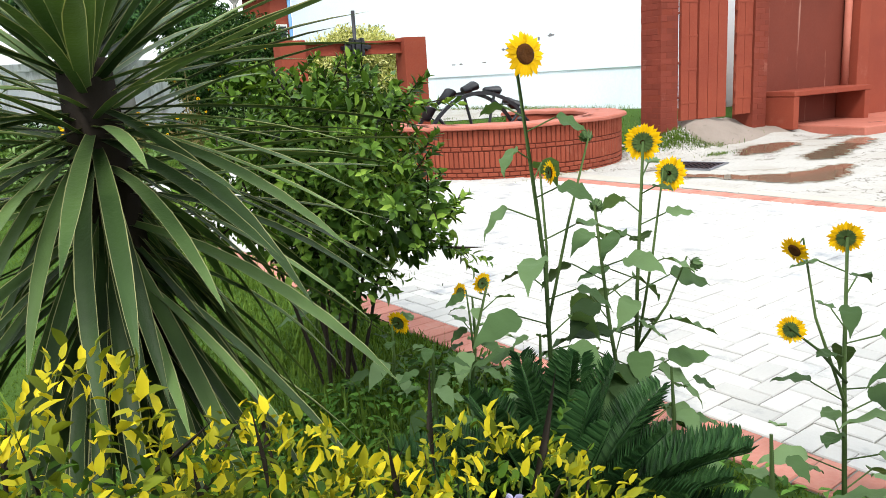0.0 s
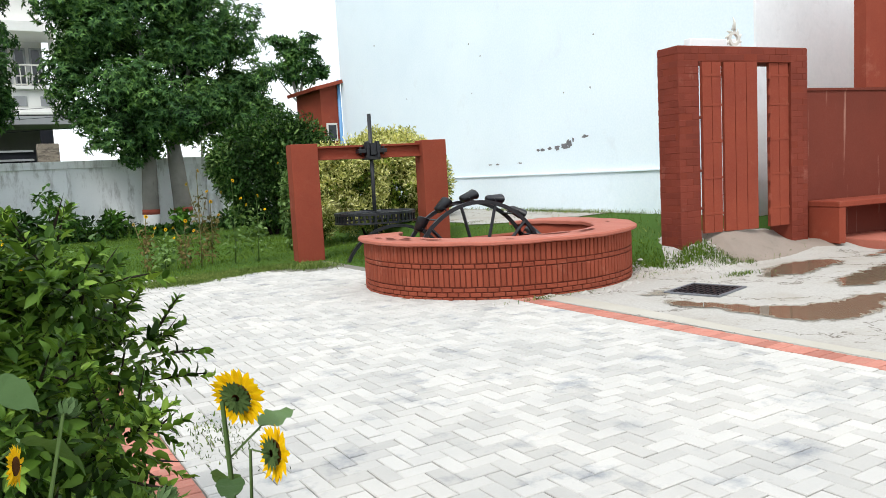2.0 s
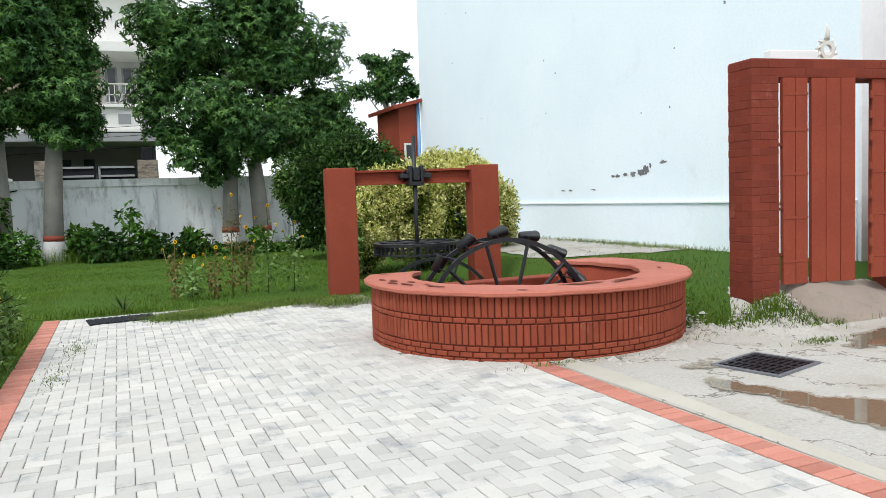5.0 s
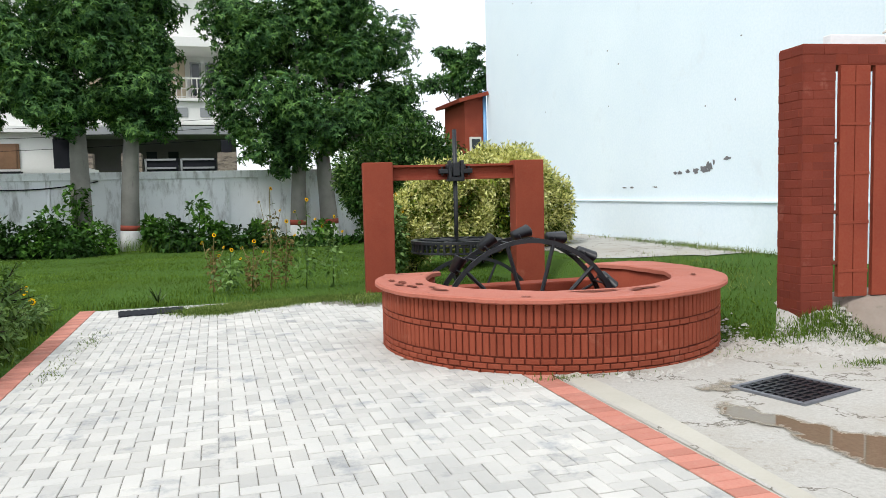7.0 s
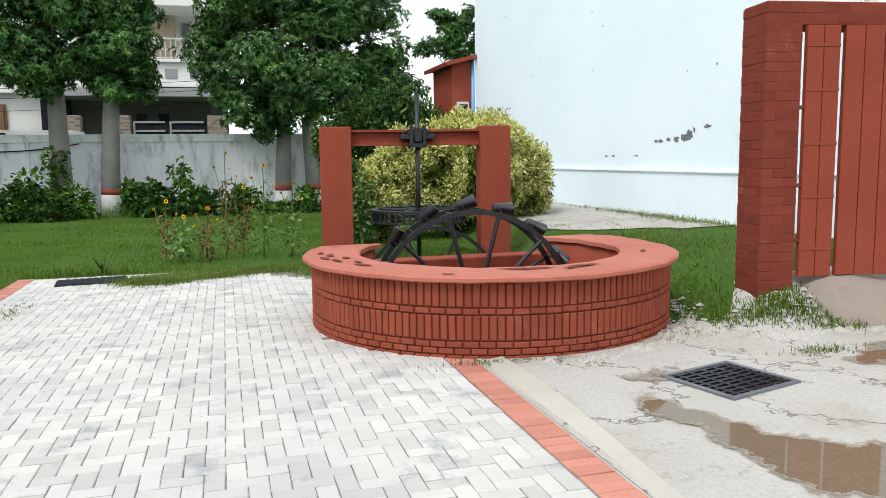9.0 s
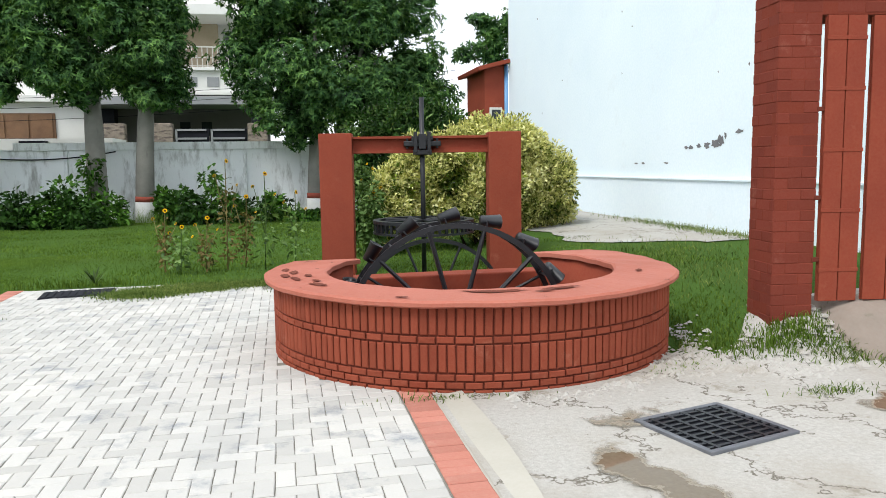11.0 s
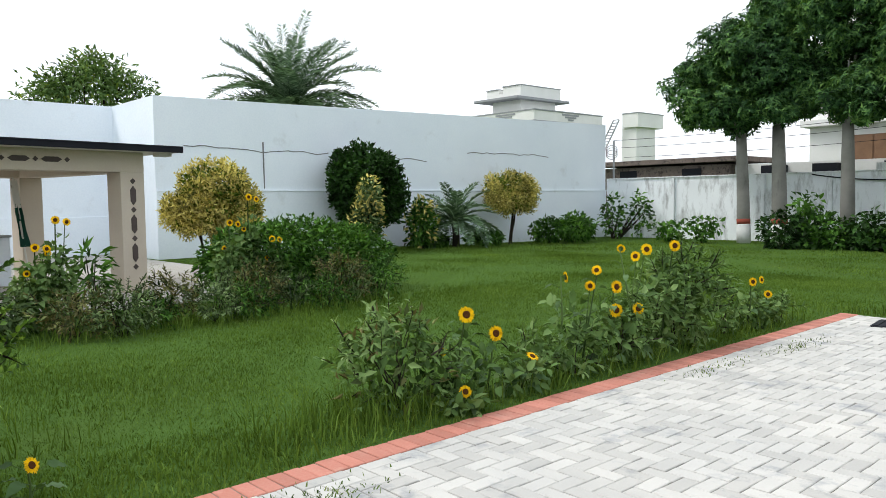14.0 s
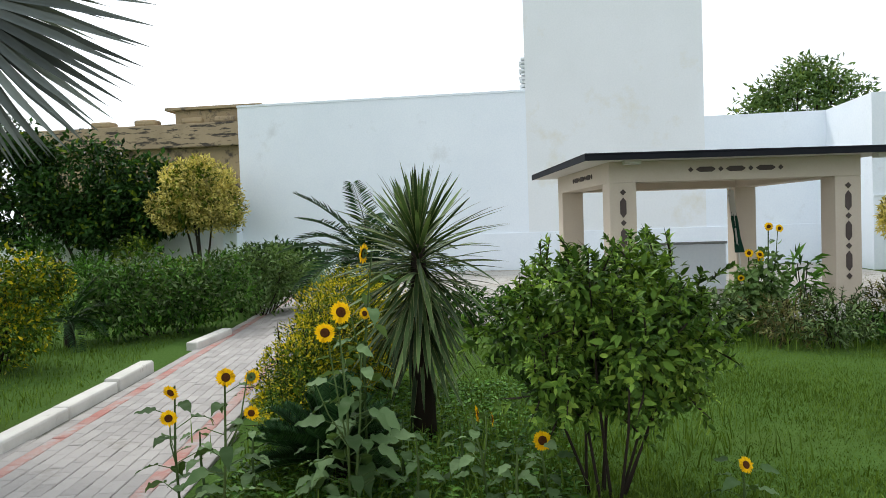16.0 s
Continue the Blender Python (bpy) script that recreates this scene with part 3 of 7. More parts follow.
def pool(points, grow, seed):
    """A ragged outline through a few corners, grown outwards, with bays and tongues at several sizes."""
    n = len(points)
    if sum(a[0] * b[1] - a[1] * b[0] for a, b in zip(points, points[1:] + points[:1])) < 0:
        points = points[::-1]
    base = []
    for i in range(n):
        p0, p1, p2, p3 = (Vector(points[(i + k - 1) % n]) for k in range(4))
        for j in range(22):
            t = j / 22
            base.append(0.5 * (2 * p1 + (p2 - p0) * t + (2 * p0 - 5 * p1 + 4 * p2 - p3) * t * t + (3 * p1 - p0 - 3 * p2 + p3) * t ** 3))
    out = []
    m = len(base)
    for i, q in enumerate(base):
        d = base[(i + 1) % m] - base[i - 1]
        side = Vector((d.y, -d.x)).normalized()
        w = grow + 0.075 * noise.noise((q.x * 3.1, q.y * 3.1, seed)) + 0.045 * noise.noise((q.x * 8, q.y * 8, seed + 5)) + 0.02 * noise.noise((q.x * 22, q.y * 22, seed))
        out.append((q.x + side.x * w, q.y + side.y * w))
    return out


def build_puddles():
    for k, pts in enumerate((
        [(7.02, 5.45), (7.10, 5.05), (7.15, 4.65), (7.16, 4.28), (7.32, 4.02), (7.7, 3.94), (8.2, 4.08), (8.75, 4.35), (8.35, 4.47), (7.9, 4.46), (7.62, 4.66), (7.42, 4.86), (7.3, 5.2), (7.18, 5.55)],
        [(9.0, 5.78), (9.4, 6.08), (10.0, 6.33), (10.5, 6.2), (10.62, 5.97), (10.1, 5.74), (9.5, 5.66)],
        [(7.18, 6.02), (7.45, 6.09), (7.85, 6.2), (7.62, 5.98), (7.4, 5.87)],
        [(8.9, 4.9), (9.6, 5.2), (10.6, 5.35), (11.6, 5.5), (11.2, 5.15), (10.2, 4.95), (9.4, 4.7)],
        [(11.2, 5.9), (11.9, 6.05), (12.6, 6.0), (12.2, 5.8)],
    )):
        ring = np.array(pool(pts, 0.0, k + 3))
        lo, hi = ring.min(0) - 0.2, ring.max(0) + 0.2
        xs, ys = np.arange(lo[0], hi[0], 0.035), np.arange(lo[1], hi[1], 0.035)
        X, Y = np.meshgrid(xs, ys)
        q = np.stack([X.ravel(), Y.ravel()], 1)
        a, b = ring, np.roll(ring, -1, 0)
        best = np.full(len(q), 9.0)
        inside = np.zeros(len(q), bool)
        for (ax, ay), (bx, by) in zip(a, b):
            d = np.array((bx - ax, by - ay))
            t = np.clip(((q - (ax, ay)) @ d) / max(d @ d, 1e-9), 0, 1)
            best = np.minimum(best, np.hypot(*(q - (ax, ay) - t[:, None] * d).T))
            if ay != by:
                inside ^= ((q[:, 1] < ay) != (q[:, 1] < by)) & (q[:, 0] < ax + (q[:, 1] - ay) * (bx - ax) / (by - ay))
        sd = np.where(inside, -best, best)
        wet = np.clip(0.5 - sd / 0.24, 0, 1) * (0.62 if k == 2 else 1.0)
        Z = np.maximum(0.0, land(X, Y)) + 0.012
        V = np.stack([X, Y, Z], -1).reshape(-1, 3)
        n, c = X.shape
        i = (np.arange(n - 1)[:, None] * c + np.arange(c - 1)).ravel()
        F = np.stack([i, i + 1, i + c + 1, i + c], 1)
        F = F[(sd[F] < 0.16).any(1)]
        me = mesh_arrays("puddle", V, F, M_WET, True)
        at = me.attributes.new("wet", "FLOAT", "POINT")
        at.data.foreach_set("value", wet.astype(np.float32))
        tagged(new("puddle", me), "shallow brown rainwater puddle on cement", kind="structure")


build_puddles()


def build_east_wall():
    bm = boxes((12.36, 19.5, 8.4, 24.5, -0.3, 8.45))
    box(bm, 12.34, 19.6, 8.42, 24.52, 8.45, 8.53)
    setting("wall_east", bm, M_WHITE_EAST, "tall bluish-white limewashed house wall")
    bm = boxes((12.335, 12.36, 8.42, 24.5, -0.2, 1.2))
    box(bm, 12.30, 12.36, 8.42, 24.5, 1.2, 1.24, 0.008)
    setting("plinth_east", bm, M_WHITE_EAST, "whitewashed plinth with a small ledge")
    setting("wall_south_cream", boxes((12.36, 19.5, 8.36, 8.40, -0.3, 8.45)), M_CREAM, "rough cream plastered end wall")
    # flaked plaster
    r = random.Random(4)
    bm = bmesh.new()
    for cy, cz, sy, sz in [(14.0, 1.76, 0.06, 0.03), (13.85, 1.76, 0.07, 0.035), (13.6, 1.78, 0.08, 0.03), (13.35, 1.78, 0.1, 0.045), (13.1, 1.8, 0.12, 0.06), (12.95, 1.85, 0.08, 0.09), (12.82, 1.92, 0.03, 0.05), (12.45, 1.97, 0.1, 0.03), (15.6, 1.5, 0.07, 0.02), (15.9, 1.5, 0.08, 0.015), (14.7, 1.5, 0.08, 0.015)] + [(r.uniform(10, 23), r.uniform(2.4, 7.6), r.uniform(0.012, 0.03), r.uniform(0.012, 0.03)) for _ in range(14)]:
        o = blob(cy, cz, sy, sz, int(cy * 100), 0, n=14)
        bm.faces.new([bm.verts.new((12.355, y, z)) for y, z in o][::-1])
    setting("flaked_plaster", bm, M_CRACK, "grey bare patches where plaster flaked off")


build_east_wall()


def build_west_walls():
    bm = bmesh.new()
    v = [(10.44, -0.3), (29.7, -0.4), (29.7, 4.5), (10.44, 4.15)]
    a = [bm.verts.new((-13.69, y, z)) for y, z in v]
    b = [bm.verts.new((-16.6, y, z)) for y, z in v]
    bm.faces.new(a)
    bm.faces.new(b[::-1])
    for i in range(4):
        bm.faces.new((a[i], b[i], b[(i + 1) % 4], a[(i + 1) % 4]))
    setting("wall_west", bm, M_WHITE_WEST, "bluish-white washed boundary wall with cracks")
    bm = boxes((-13.69, -13.66, 10.44, 29.7, -0.3, 1.72))
    box(bm, -13.69, -13.64, 10.44, 29.7, 1.72, 1.76, 0.006)
    setting("plinth_west", bm, M_WHITE_WEST, "slightly proud base of the boundary wall")
    setting("wall_west_recess", boxes((-17.0, -16.6, 7.25, 10.5, -0.3, 4.15)), M_WHITE_WEST, "recessed whitewashed wall behind the pavilion")
    bm = boxes((-17.6, -16.6, 2.33, 7.25, -0.3, 7.75))
    tower = setting("wall_tower", bm, M_TOWER, "tall weathered whitewashed wall block")
    for i in range(9):
        part("brick", boxes((-17.3, -16.7, 2.22 - 0.05 * (i % 2), 2.329, 5.15 + i * 0.11, 5.22 + i * 0.11), bevel=0.008), M_TOWER, tower)
    setting("wall_west_south", boxes((-17.2, -16.6, -6.3, 2.33, -0.3, 5.1), (-17.2, -16.58, -6.32, 2.33, 5.1, 5.16)), M_WHITE_WEST, "plain bluish-white wall beside the path")
    setting("ledge_west_south", boxes((-16.6, -16.56, -6.3, 10.4, -0.3, 1.08), bevel=0.006), M_WHITE_WEST, "low ledge at the wall base")
    setting("wall_west_pier", boxes((-17.2, -16.2, -6.75, -6.3, -0.3, 2.55), bevel=0.02), M_WHITE_WEST, "short whitewashed pier")
    setting("wall_low_grey", boxes((-17.6, -17.3, -20, -6.7, -0.3, 1.75)), M_CREAM, "low grey rendered garden wall")
    # cracks
    r = random.Random(9)
    bm = bmesh.new()
    for y0, y1, z in [(11.2, 15.6, 2.92), (16.2, 19.4, 2.95), (21.5, 25.8, 3.05)]:
        y, zz = y0, z
        while y < y1:
            w, dz = r.uniform(0.15, 0.4), r.uniform(-0.05, 0.045)
            bm.faces.new([bm.verts.new((-13.682, *p)) for p in ((y, zz - 0.012), (y + w, zz + dz - 0.014), (y + w, zz + dz + 0.012), (y, zz + 0.012))])
            y, zz = y + w, zz + dz
    for y, z0, z1 in [(13.5, 1.8, 3.1)]:
        bm.faces.new([bm.verts.new((-13.681, *p)) for p in ((y, z0), (y + 0.035, z0), (y + 0.03, z1), (y - 0.02, z1))])
    setting("wall_crack", bm, M_CRACK, "dark hairline cracks in the plaster")


build_west_walls()


def build_back_wall():
    bm = boxes((-13.7, 13.5, 29.8, 30.0, -0.5, 2.2), bevel=0.0)
    bm2 = boxes((-13.66, -3.2, 29.74, 30.06, 2.2, 2.24), (-3.2, 13.5, 29.72, 30.06, 2.2, 2.46), bevel=0.006)
    setting("wall_back", bm, M_BACKWALL, "rain-streaked grey-white boundary wall")
    setting("wall_coping", bm2, M_BACKWALL, "stained coping of the boundary wall")
    bm = bmesh.new()
    for x in (-10.52, -6.9, -4.6, -1.6, 0.75, 4.24, 9.0):
        box(bm, x - 0.06, x + 0.06, 29.70, 29.8, -0.4, 2.18, 0.01)
    setting("wall_pilaster", bm, M_BACKWALL, "thin grey precast posts of the wall")


build_back_wall()


# ---- the well with its bucket wheel ----
WX, WY = 7.08, 8.37
CUT = 9.25 - WY


def ring_span(r):
    """Angles over which a ring of radius r stays in front of the straight back cut."""
    a = math.asin(min(1, CUT / r))
    return math.pi - a, 2 * math.pi + a


def arc_block(bm, r0, r1, a0, a1, z0, z1, n):
    rows = []
    for i in range(n + 1):
        a = a0 + (a1 - a0) * i / n
        c, s = math.cos(a), math.sin(a)
        rows.append([bm.verts.new((r * c, min(r * s, CUT), z)) for r, z in ((r0, z0), (r1, z0), (r1, z1), (r0, z1))])
    for p, q in zip(rows, rows[1:]):
        for k in range(4):
            bm.faces.new((p[k], q[k], q[(k + 1) % 4], p[(k + 1) % 4]))
    bm.faces.new(rows[0])
    bm.faces.new(rows[-1][::-1])
    return bm


def brick_mesh(name, w, h, d, material):
    """A brick, its outer face to -y, with softened edges."""
    e = min(min(w, h) * 0.12, d * 0.55)
    o = [(-w / 2, -h / 2), (w / 2, -h / 2), (w / 2, h / 2), (-w / 2, h / 2)]
    i = [(-w / 2 + e, -h / 2 + e), (w / 2 - e, -h / 2 + e), (w / 2 - e, h / 2 - e), (-w / 2 + e, h / 2 - e)]
    V = [(x, 0, z) for x, z in o] + [(x, -d + e, z) for x, z in o] + [(x, -d, z) for x, z in i]
    F = [(8, 9, 10, 11)]
    for k in range(4):
        j = (k + 1) % 4
        F += [(k, j, 4 + j, 4 + k), (4 + k, 4 + j, 8 + j, 8 + k)]
    return mesh_from(name, V, F, material)


def build_well():
    well = thing("well", "round terracotta-painted brick well with a worn rim", "well", (WX, WY, 0))
    a0, a1 = ring_span(1.67)
    bm = arc_block(bmesh.new(), 1.32, 1.675, a0, a1, -0.1, 0.585, 72)
    part("wall_core", bm, M_JOINT, well, "dark recessed joints")
    a0, a1 = ring_span(1.32)
    bm = arc_block(bmesh.new(), 1.27, 1.325, a0, a1, -0.1, 0.60, 60)
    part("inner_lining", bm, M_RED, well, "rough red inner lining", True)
    bm = bmesh.new()
    n = 80
    prof = [(1.24, 0.585), (1.74, 0.585), (1.76, 0.597), (1.76, 0.622), (1.74, 0.636), (1.26, 0.636), (1.24, 0.625)]
    a0, a1 = ring_span(1.5)
    rows = []
    for i in range(n + 1):
        rows.append([])
        for r, z in prof:
            b0, b1 = ring_span(r)
            a = b0 + (b1 - b0) * i / n
            wob = 0.004 * math.sin(a * 9 + r * 3) + 0.003 * math.sin(a * 23)
            rows[-1].append(bm.verts.new(((r + wob) * math.cos(a), min((r + wob) * math.sin(a), CUT), z + wob * 0.8)))
    for p, q in zip(rows, rows[1:]):
        for k in range(7):
            bm.faces.new((p[k], q[k], q[(k + 1) % 7], p[(k + 1) % 7]))
    bm.faces.new(rows[0])
    bm.faces.new(rows[-1][::-1])
    bmesh.ops.recalc_face_normals(bm, faces=bm.faces)
    part("rim", bm, M_RIM, well, "pinkish worn cement rim with bare patches")
    bm = boxes((-1.25, 1.25, CUT - 0.02, CUT + 0.26, -0.1, 0.44), bevel=0.015)
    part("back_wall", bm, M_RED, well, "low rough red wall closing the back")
    r = random.Random(8)
    for a, rad, la, lr in ((-97, 1.40, 0.21, 0.055), (-77, 1.42, 0.16, 0.035), (-83, 1.47, 0.07, 0.02), (-153, 1.52, 0.10, 0.04), (-160, 1.44, 0.05, 0.025), (-167, 1.55, 0.09, 0.03), (-174, 1.60, 0.09, 0.035), (-172, 1.42, 0.07, 0.03), (-181, 1.52, 0.10, 0.035), (-187, 1.6, 0.08, 0.03), (-120, 1.66, 0.05, 0.02), (-30, 1.45, 0.07, 0.025)):
        bm = bmesh.new()
        c, d = math.cos(radians(a)), math.sin(radians(a))
        n = 36
        ring, mid = [], bm.verts.new((rad * c, rad * d, 0.6435))
        for i in range(n):
            t = 2 * math.pi * i / n
            k = 1 + 0.35 * noise.noise((2 * math.cos(t) + a, 2 * math.sin(t), 0.5)) + 0.25 * noise.noise((5 * math.cos(t), 5 * math.sin(t) + a, 2.5))
            u, v = la * k * math.cos(t), lr * k * math.sin(t)
            ring.append(bm.verts.new(((rad + v) * math.cos(radians(a) + u / rad), (rad + v) * math.sin(radians(a) + u / rad), 0.6435)))
        for i in range(n):
            bm.faces.new((mid, ring[i], ring[(i + 1) % n]))
        part("worn_patch", bm, M_WORN, well, "dark patch where the rim paint has worn off")
    # no shaft is cut; a dark disc stands in for its unlit depth
    bm = bmesh.new()
    bm.faces.new([bm.verts.new((1.3 * math.cos(a), min(CUT, 1.3 * math.sin(a)), 0.03)) for a in np.linspace(0, 2 * math.pi, 40)[:-1]])
    part("shaft_dark_disc", bm, M_JOINT, well, "dark disc standing in for the unlit shaft")
    # bricks by course: (middle height, height, pitch in metres)
    pool, total = [], 0
    for zc, h, pitch, name in [(0.487, 0.19, 0.062, "soldier_brick"), (0.360, 0.045, 0.125, "header_brick"), (0.232, 0.19, 0.062, "soldier_brick"), (0.103, 0.045, 0.125, "header_brick"), (0.050, 0.045, 0.125, "header_brick"), (-0.003, 0.045, 0.125, "header_brick")]:
        me = brick_mesh(name, pitch - 0.010, h - 0.002, 0.020, M_BRICK)
        b0, b1 = ring_span(1.67)
        count = int((b1 - b0) * 1.67 / pitch)
        for i in range(count):
            a = b0 + (b1 - b0) * (i + 0.5) / count + (pitch / 3.4 if zc in (0.050,) else 0)
            pool.append((abs(a - 4.25), a, zc, me, name))
    pool.sort(key=lambda q: q[0])
    jr = random.Random(2)
    rest = []
    used = {"soldier_brick": 0, "header_brick": 0}
    for off, a, zc, me, name in pool:
        r = 1.67 + jr.uniform(-0.0015, 0.0015)
        m = pose(r * math.cos(a), r * math.sin(a), zc + jr.uniform(-0.002, 0.002), 0, jr.uniform(-0.6, 0.6), math.degrees(a) + 90)
        if used[name] < 150:
            used[name] += 1
            ob = child(name, me, well)
            ob.matrix_basis = m
        else:
            rest.append((m, me))
    V, F, o = [], [], 0
    for m, me in rest:
        V += [m @ v.co for v in me.vertices]
        F += [[i + o for i in p.vertices] for p in me.polygons]
        o += len(me.vertices)
    tagged(child("brickwork", mesh_from("brickwork", V, F, M_BRICK), well), kind="stuff")


build_well()


def flat_ring(bm, r0, r1, y0, y1, n=64, a0=0.0, a1=2 * math.pi):
    """A hoop in the xz plane."""
    rows = []
    for i in range(n + 1):
        a = a0 + (a1 - a0) * i / n
        rows.append([bm.verts.new((r * math.cos(a), y, r * math.sin(a))) for r, y in ((r0, y0), (r1, y0), (r1, y1), (r0, y1))])
    for p, q in zip(rows, rows[1:]):
        for k in range(4):
            bm.faces.new((p[k], q[k], q[(k + 1) % 4], p[(k + 1) % 4]))
    bmesh.ops.remove_doubles(bm, verts=bm.verts, dist=1e-5)
    bmesh.ops.recalc_face_normals(bm, faces=bm.faces)
    return bm


def build_bucket_wheel():
    w = thing("bucket_wheel", "black iron bucket wheel standing in the well", "water wheel", (7.05, 8.85, -0.04), -4)
    for y in (-0.20, 0.17):
        part("hoop", flat_ring(bmesh.new(), 0.985, 1.035, y, y + 0.03), M_BLACK, w)
    for k in range(12):
        a = math.radians(15 + 30 * k)
        bm = tube(bmesh.new(), [(0.1 * math.cos(a), -0.185, 0.1 * math.sin(a)), (1.0 * math.cos(a), -0.185, 1.0 * math.sin(a))], 0.022, 6)
        part("spoke", bm, M_BLACK, w)
        if k % 4 == 1:
            bm = tube(bmesh.new(), [(0.1 * math.cos(a), 0.185, 0.1 * math.sin(a)), (1.0 * math.cos(a - 0.3), 0.185, 1.0 * math.sin(a - 0.3))], 0.017, 6)
            part("spoke", bm, M_BLACK, w)
    part("axle", tube(bmesh.new(), [(0, -0.3, 0), (0, 0.3, 0)], 0.06, 12), M_BLACK, w, "", True)
    for k in range(15):
        a = math.radians(6 + 24 * k)
        c, s = math.cos(a), math.sin(a)
        part("cross_rod", tube(bmesh.new(), [(1.01 * c, -0.2, 1.01 * s), (1.01 * c, 0.2, 1.01 * s)], 0.012, 6), M_BLACK, w)
    for k in range(17):
        a = math.radians(8 + 21.2 * k)
        m = Matrix.Rotation(-a + math.pi / 2, 4, "Y") @ Matrix.Translation((0, -0.01, 1.085)) @ Matrix.Rotation(radians(-14), 4, "Y")
        bm = bmesh.new()
        # an open tapering can lying along the hoop
        rings = []
        for x, r in ((-0.085, 0.062), (0.085, 0.082), (0.09, 0.088), (0.095, 0.082), (0.08, 0.074), (-0.07, 0.055)):
            rings.append([bm.verts.new(m @ Vector((x, 1.6 * r * math.cos(t), 0.8 * r * math.sin(t)))) for t in np.linspace(0, 2 * math.pi, 15)[:-1]])
        for p, q in zip(rings, rings[1:]):
            for i in range(14):
                bm.faces.new((p[i], p[(i + 1) % 14], q[(i + 1) % 14], q[i]))
        bm.faces.new(rings[0][::-1])
        bm.faces.new(rings[-1])
        b = part("bucket", bm, M_BLACK, w, "", True)
        bm = tube(bmesh.new(), [m @ Vector(p) for p in ((-0.05, -0.12, -0.085), (-0.05, -0.13, 0.0), (-0.05, 0.13, 0.0), (-0.05, 0.12, -0.085))], 0.009, 5)
        part("strap", bm, M_BLACK, b)


build_bucket_wheel()


def build_gear_frame():
    f = thing("gear_frame", "terracotta portal of two posts and an iron beam", "frame", (7.42, 12.64, 0), -8.5)
    for x in (-1.17, 1.20):
        bm = boxes((x - 0.23, x + 0.23, -0.20, 0.20, -0.15, 1.98), bevel=0.012)
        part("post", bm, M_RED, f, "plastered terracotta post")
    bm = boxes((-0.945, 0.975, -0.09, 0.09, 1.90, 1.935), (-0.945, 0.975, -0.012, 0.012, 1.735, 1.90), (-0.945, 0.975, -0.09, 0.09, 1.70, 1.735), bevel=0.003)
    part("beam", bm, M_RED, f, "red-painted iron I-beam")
    g = thing("drive_gear", "black iron upright shaft with a toothed crown wheel", "gear", (7.45, 12.58, 0), -8.5)
    part("shaft", tube(bmesh.new(), [(0, -0.03, -0.2), (0, -0.03, 2.47)], 0.034, 12), M_BLACK, g, "", True)
    bm = boxes((-0.26, 0.26, -0.14, 0.10, 1.79, 1.86), (-0.15, 0.15, -0.15, 0.11, 1.86, 1.93), (-0.13, 0.13, -0.16, 0.12, 1.67, 1.74), bevel=0.008)
    part("bearing_plate", bm, M_BLACK, g)
    bm = boxes((-0.12, -0.07, -0.17, -0.02, 1.70, 1.99), (0.07, 0.12, -0.17, -0.02, 1.70, 1.99), (-0.05, 0.05, -0.18, 0.0, 1.75, 1.96), bevel=0.006)
    part("bearing_clamp", bm, M_BLACK, g)
    for x in (-0.21, 0.21):
        part("bolt", tube(bmesh.new(), [(x, -0.08, 1.76), (x, -0.08, 1.90)], 0.018, 6), M_BLACK, g)
    hoop = flat_ring(bmesh.new(), 0.62, 0.72, -0.022, 0.022, 48)
    bmesh.ops.rotate(hoop, verts=hoop.verts, matrix=Matrix.Rotation(radians(90), 3, "X"))
    bmesh.ops.translate(hoop, verts=hoop.verts, vec=(0, -0.03, 0.74))
    crown = part("crown_wheel", hoop, M_BLACK, g)
    low = flat_ring(bmesh.new(), 0.66, 0.72, -0.014, 0.014, 48)
    bmesh.ops.rotate(low, verts=low.verts, matrix=Matrix.Rotation(radians(90), 3, "X"))
    bmesh.ops.translate(low, verts=low.verts, vec=(0, -0.03, 0.585))
    part("lower_hoop", low, M_BLACK, crown)
    for k in range(44):
        a = 2 * math.pi * k / 44
        me_turn = Matrix.Translation((0.69 * math.cos(a), -0.03 + 0.69 * math.sin(a), 0.655)) @ Matrix.Rotation(a, 4, "Z")
        bm = bmesh.new()
        box(bm, -0.016, 0.016, -0.016, 0.016, -0.075, 0.07, 0, me_turn)
        part("tooth", bm, M_BLACK, crown)
    for k in range(4):
        a = math.pi * k / 4 + 0.3
        bm = tube(bmesh.new(), [(0.6 * math.cos(a), -0.03 + 0.6 * math.sin(a), 0.745), (-0.6 * math.cos(a), -0.03 - 0.6 * math.sin(a), 0.745)], 0.02, 6)
        part("spoke", bm, M_BLACK, crown)
    p = thing("pinion_wheel", "black iron upright spoked wheel behind the well", "gear", (7.42, 11.75, -0.42), -6)
    part("hoop", flat_ring(bmesh.new(), 0.93, 0.98, -0.025, 0.025), M_BLACK, p)
    for k in range(8):
        a = math.radians(45 * k + 22)
        part("spoke", tube(bmesh.new(), [(0, 0, 0), (0.95 * math.cos(a), 0, 0.95 * math.sin(a))], 0.018, 6), M_BLACK, p)
    part("shaft", tube(bmesh.new(), [(0, -2.7, 0.0), (0, 0.9, 0.0)], 0.045, 10), M_BLACK, p, "", True)


build_gear_frame()


# ---- the gate wall and the bench corner ----
GATE = pose(9.31, 7.30, 0, 0, 0, -8)


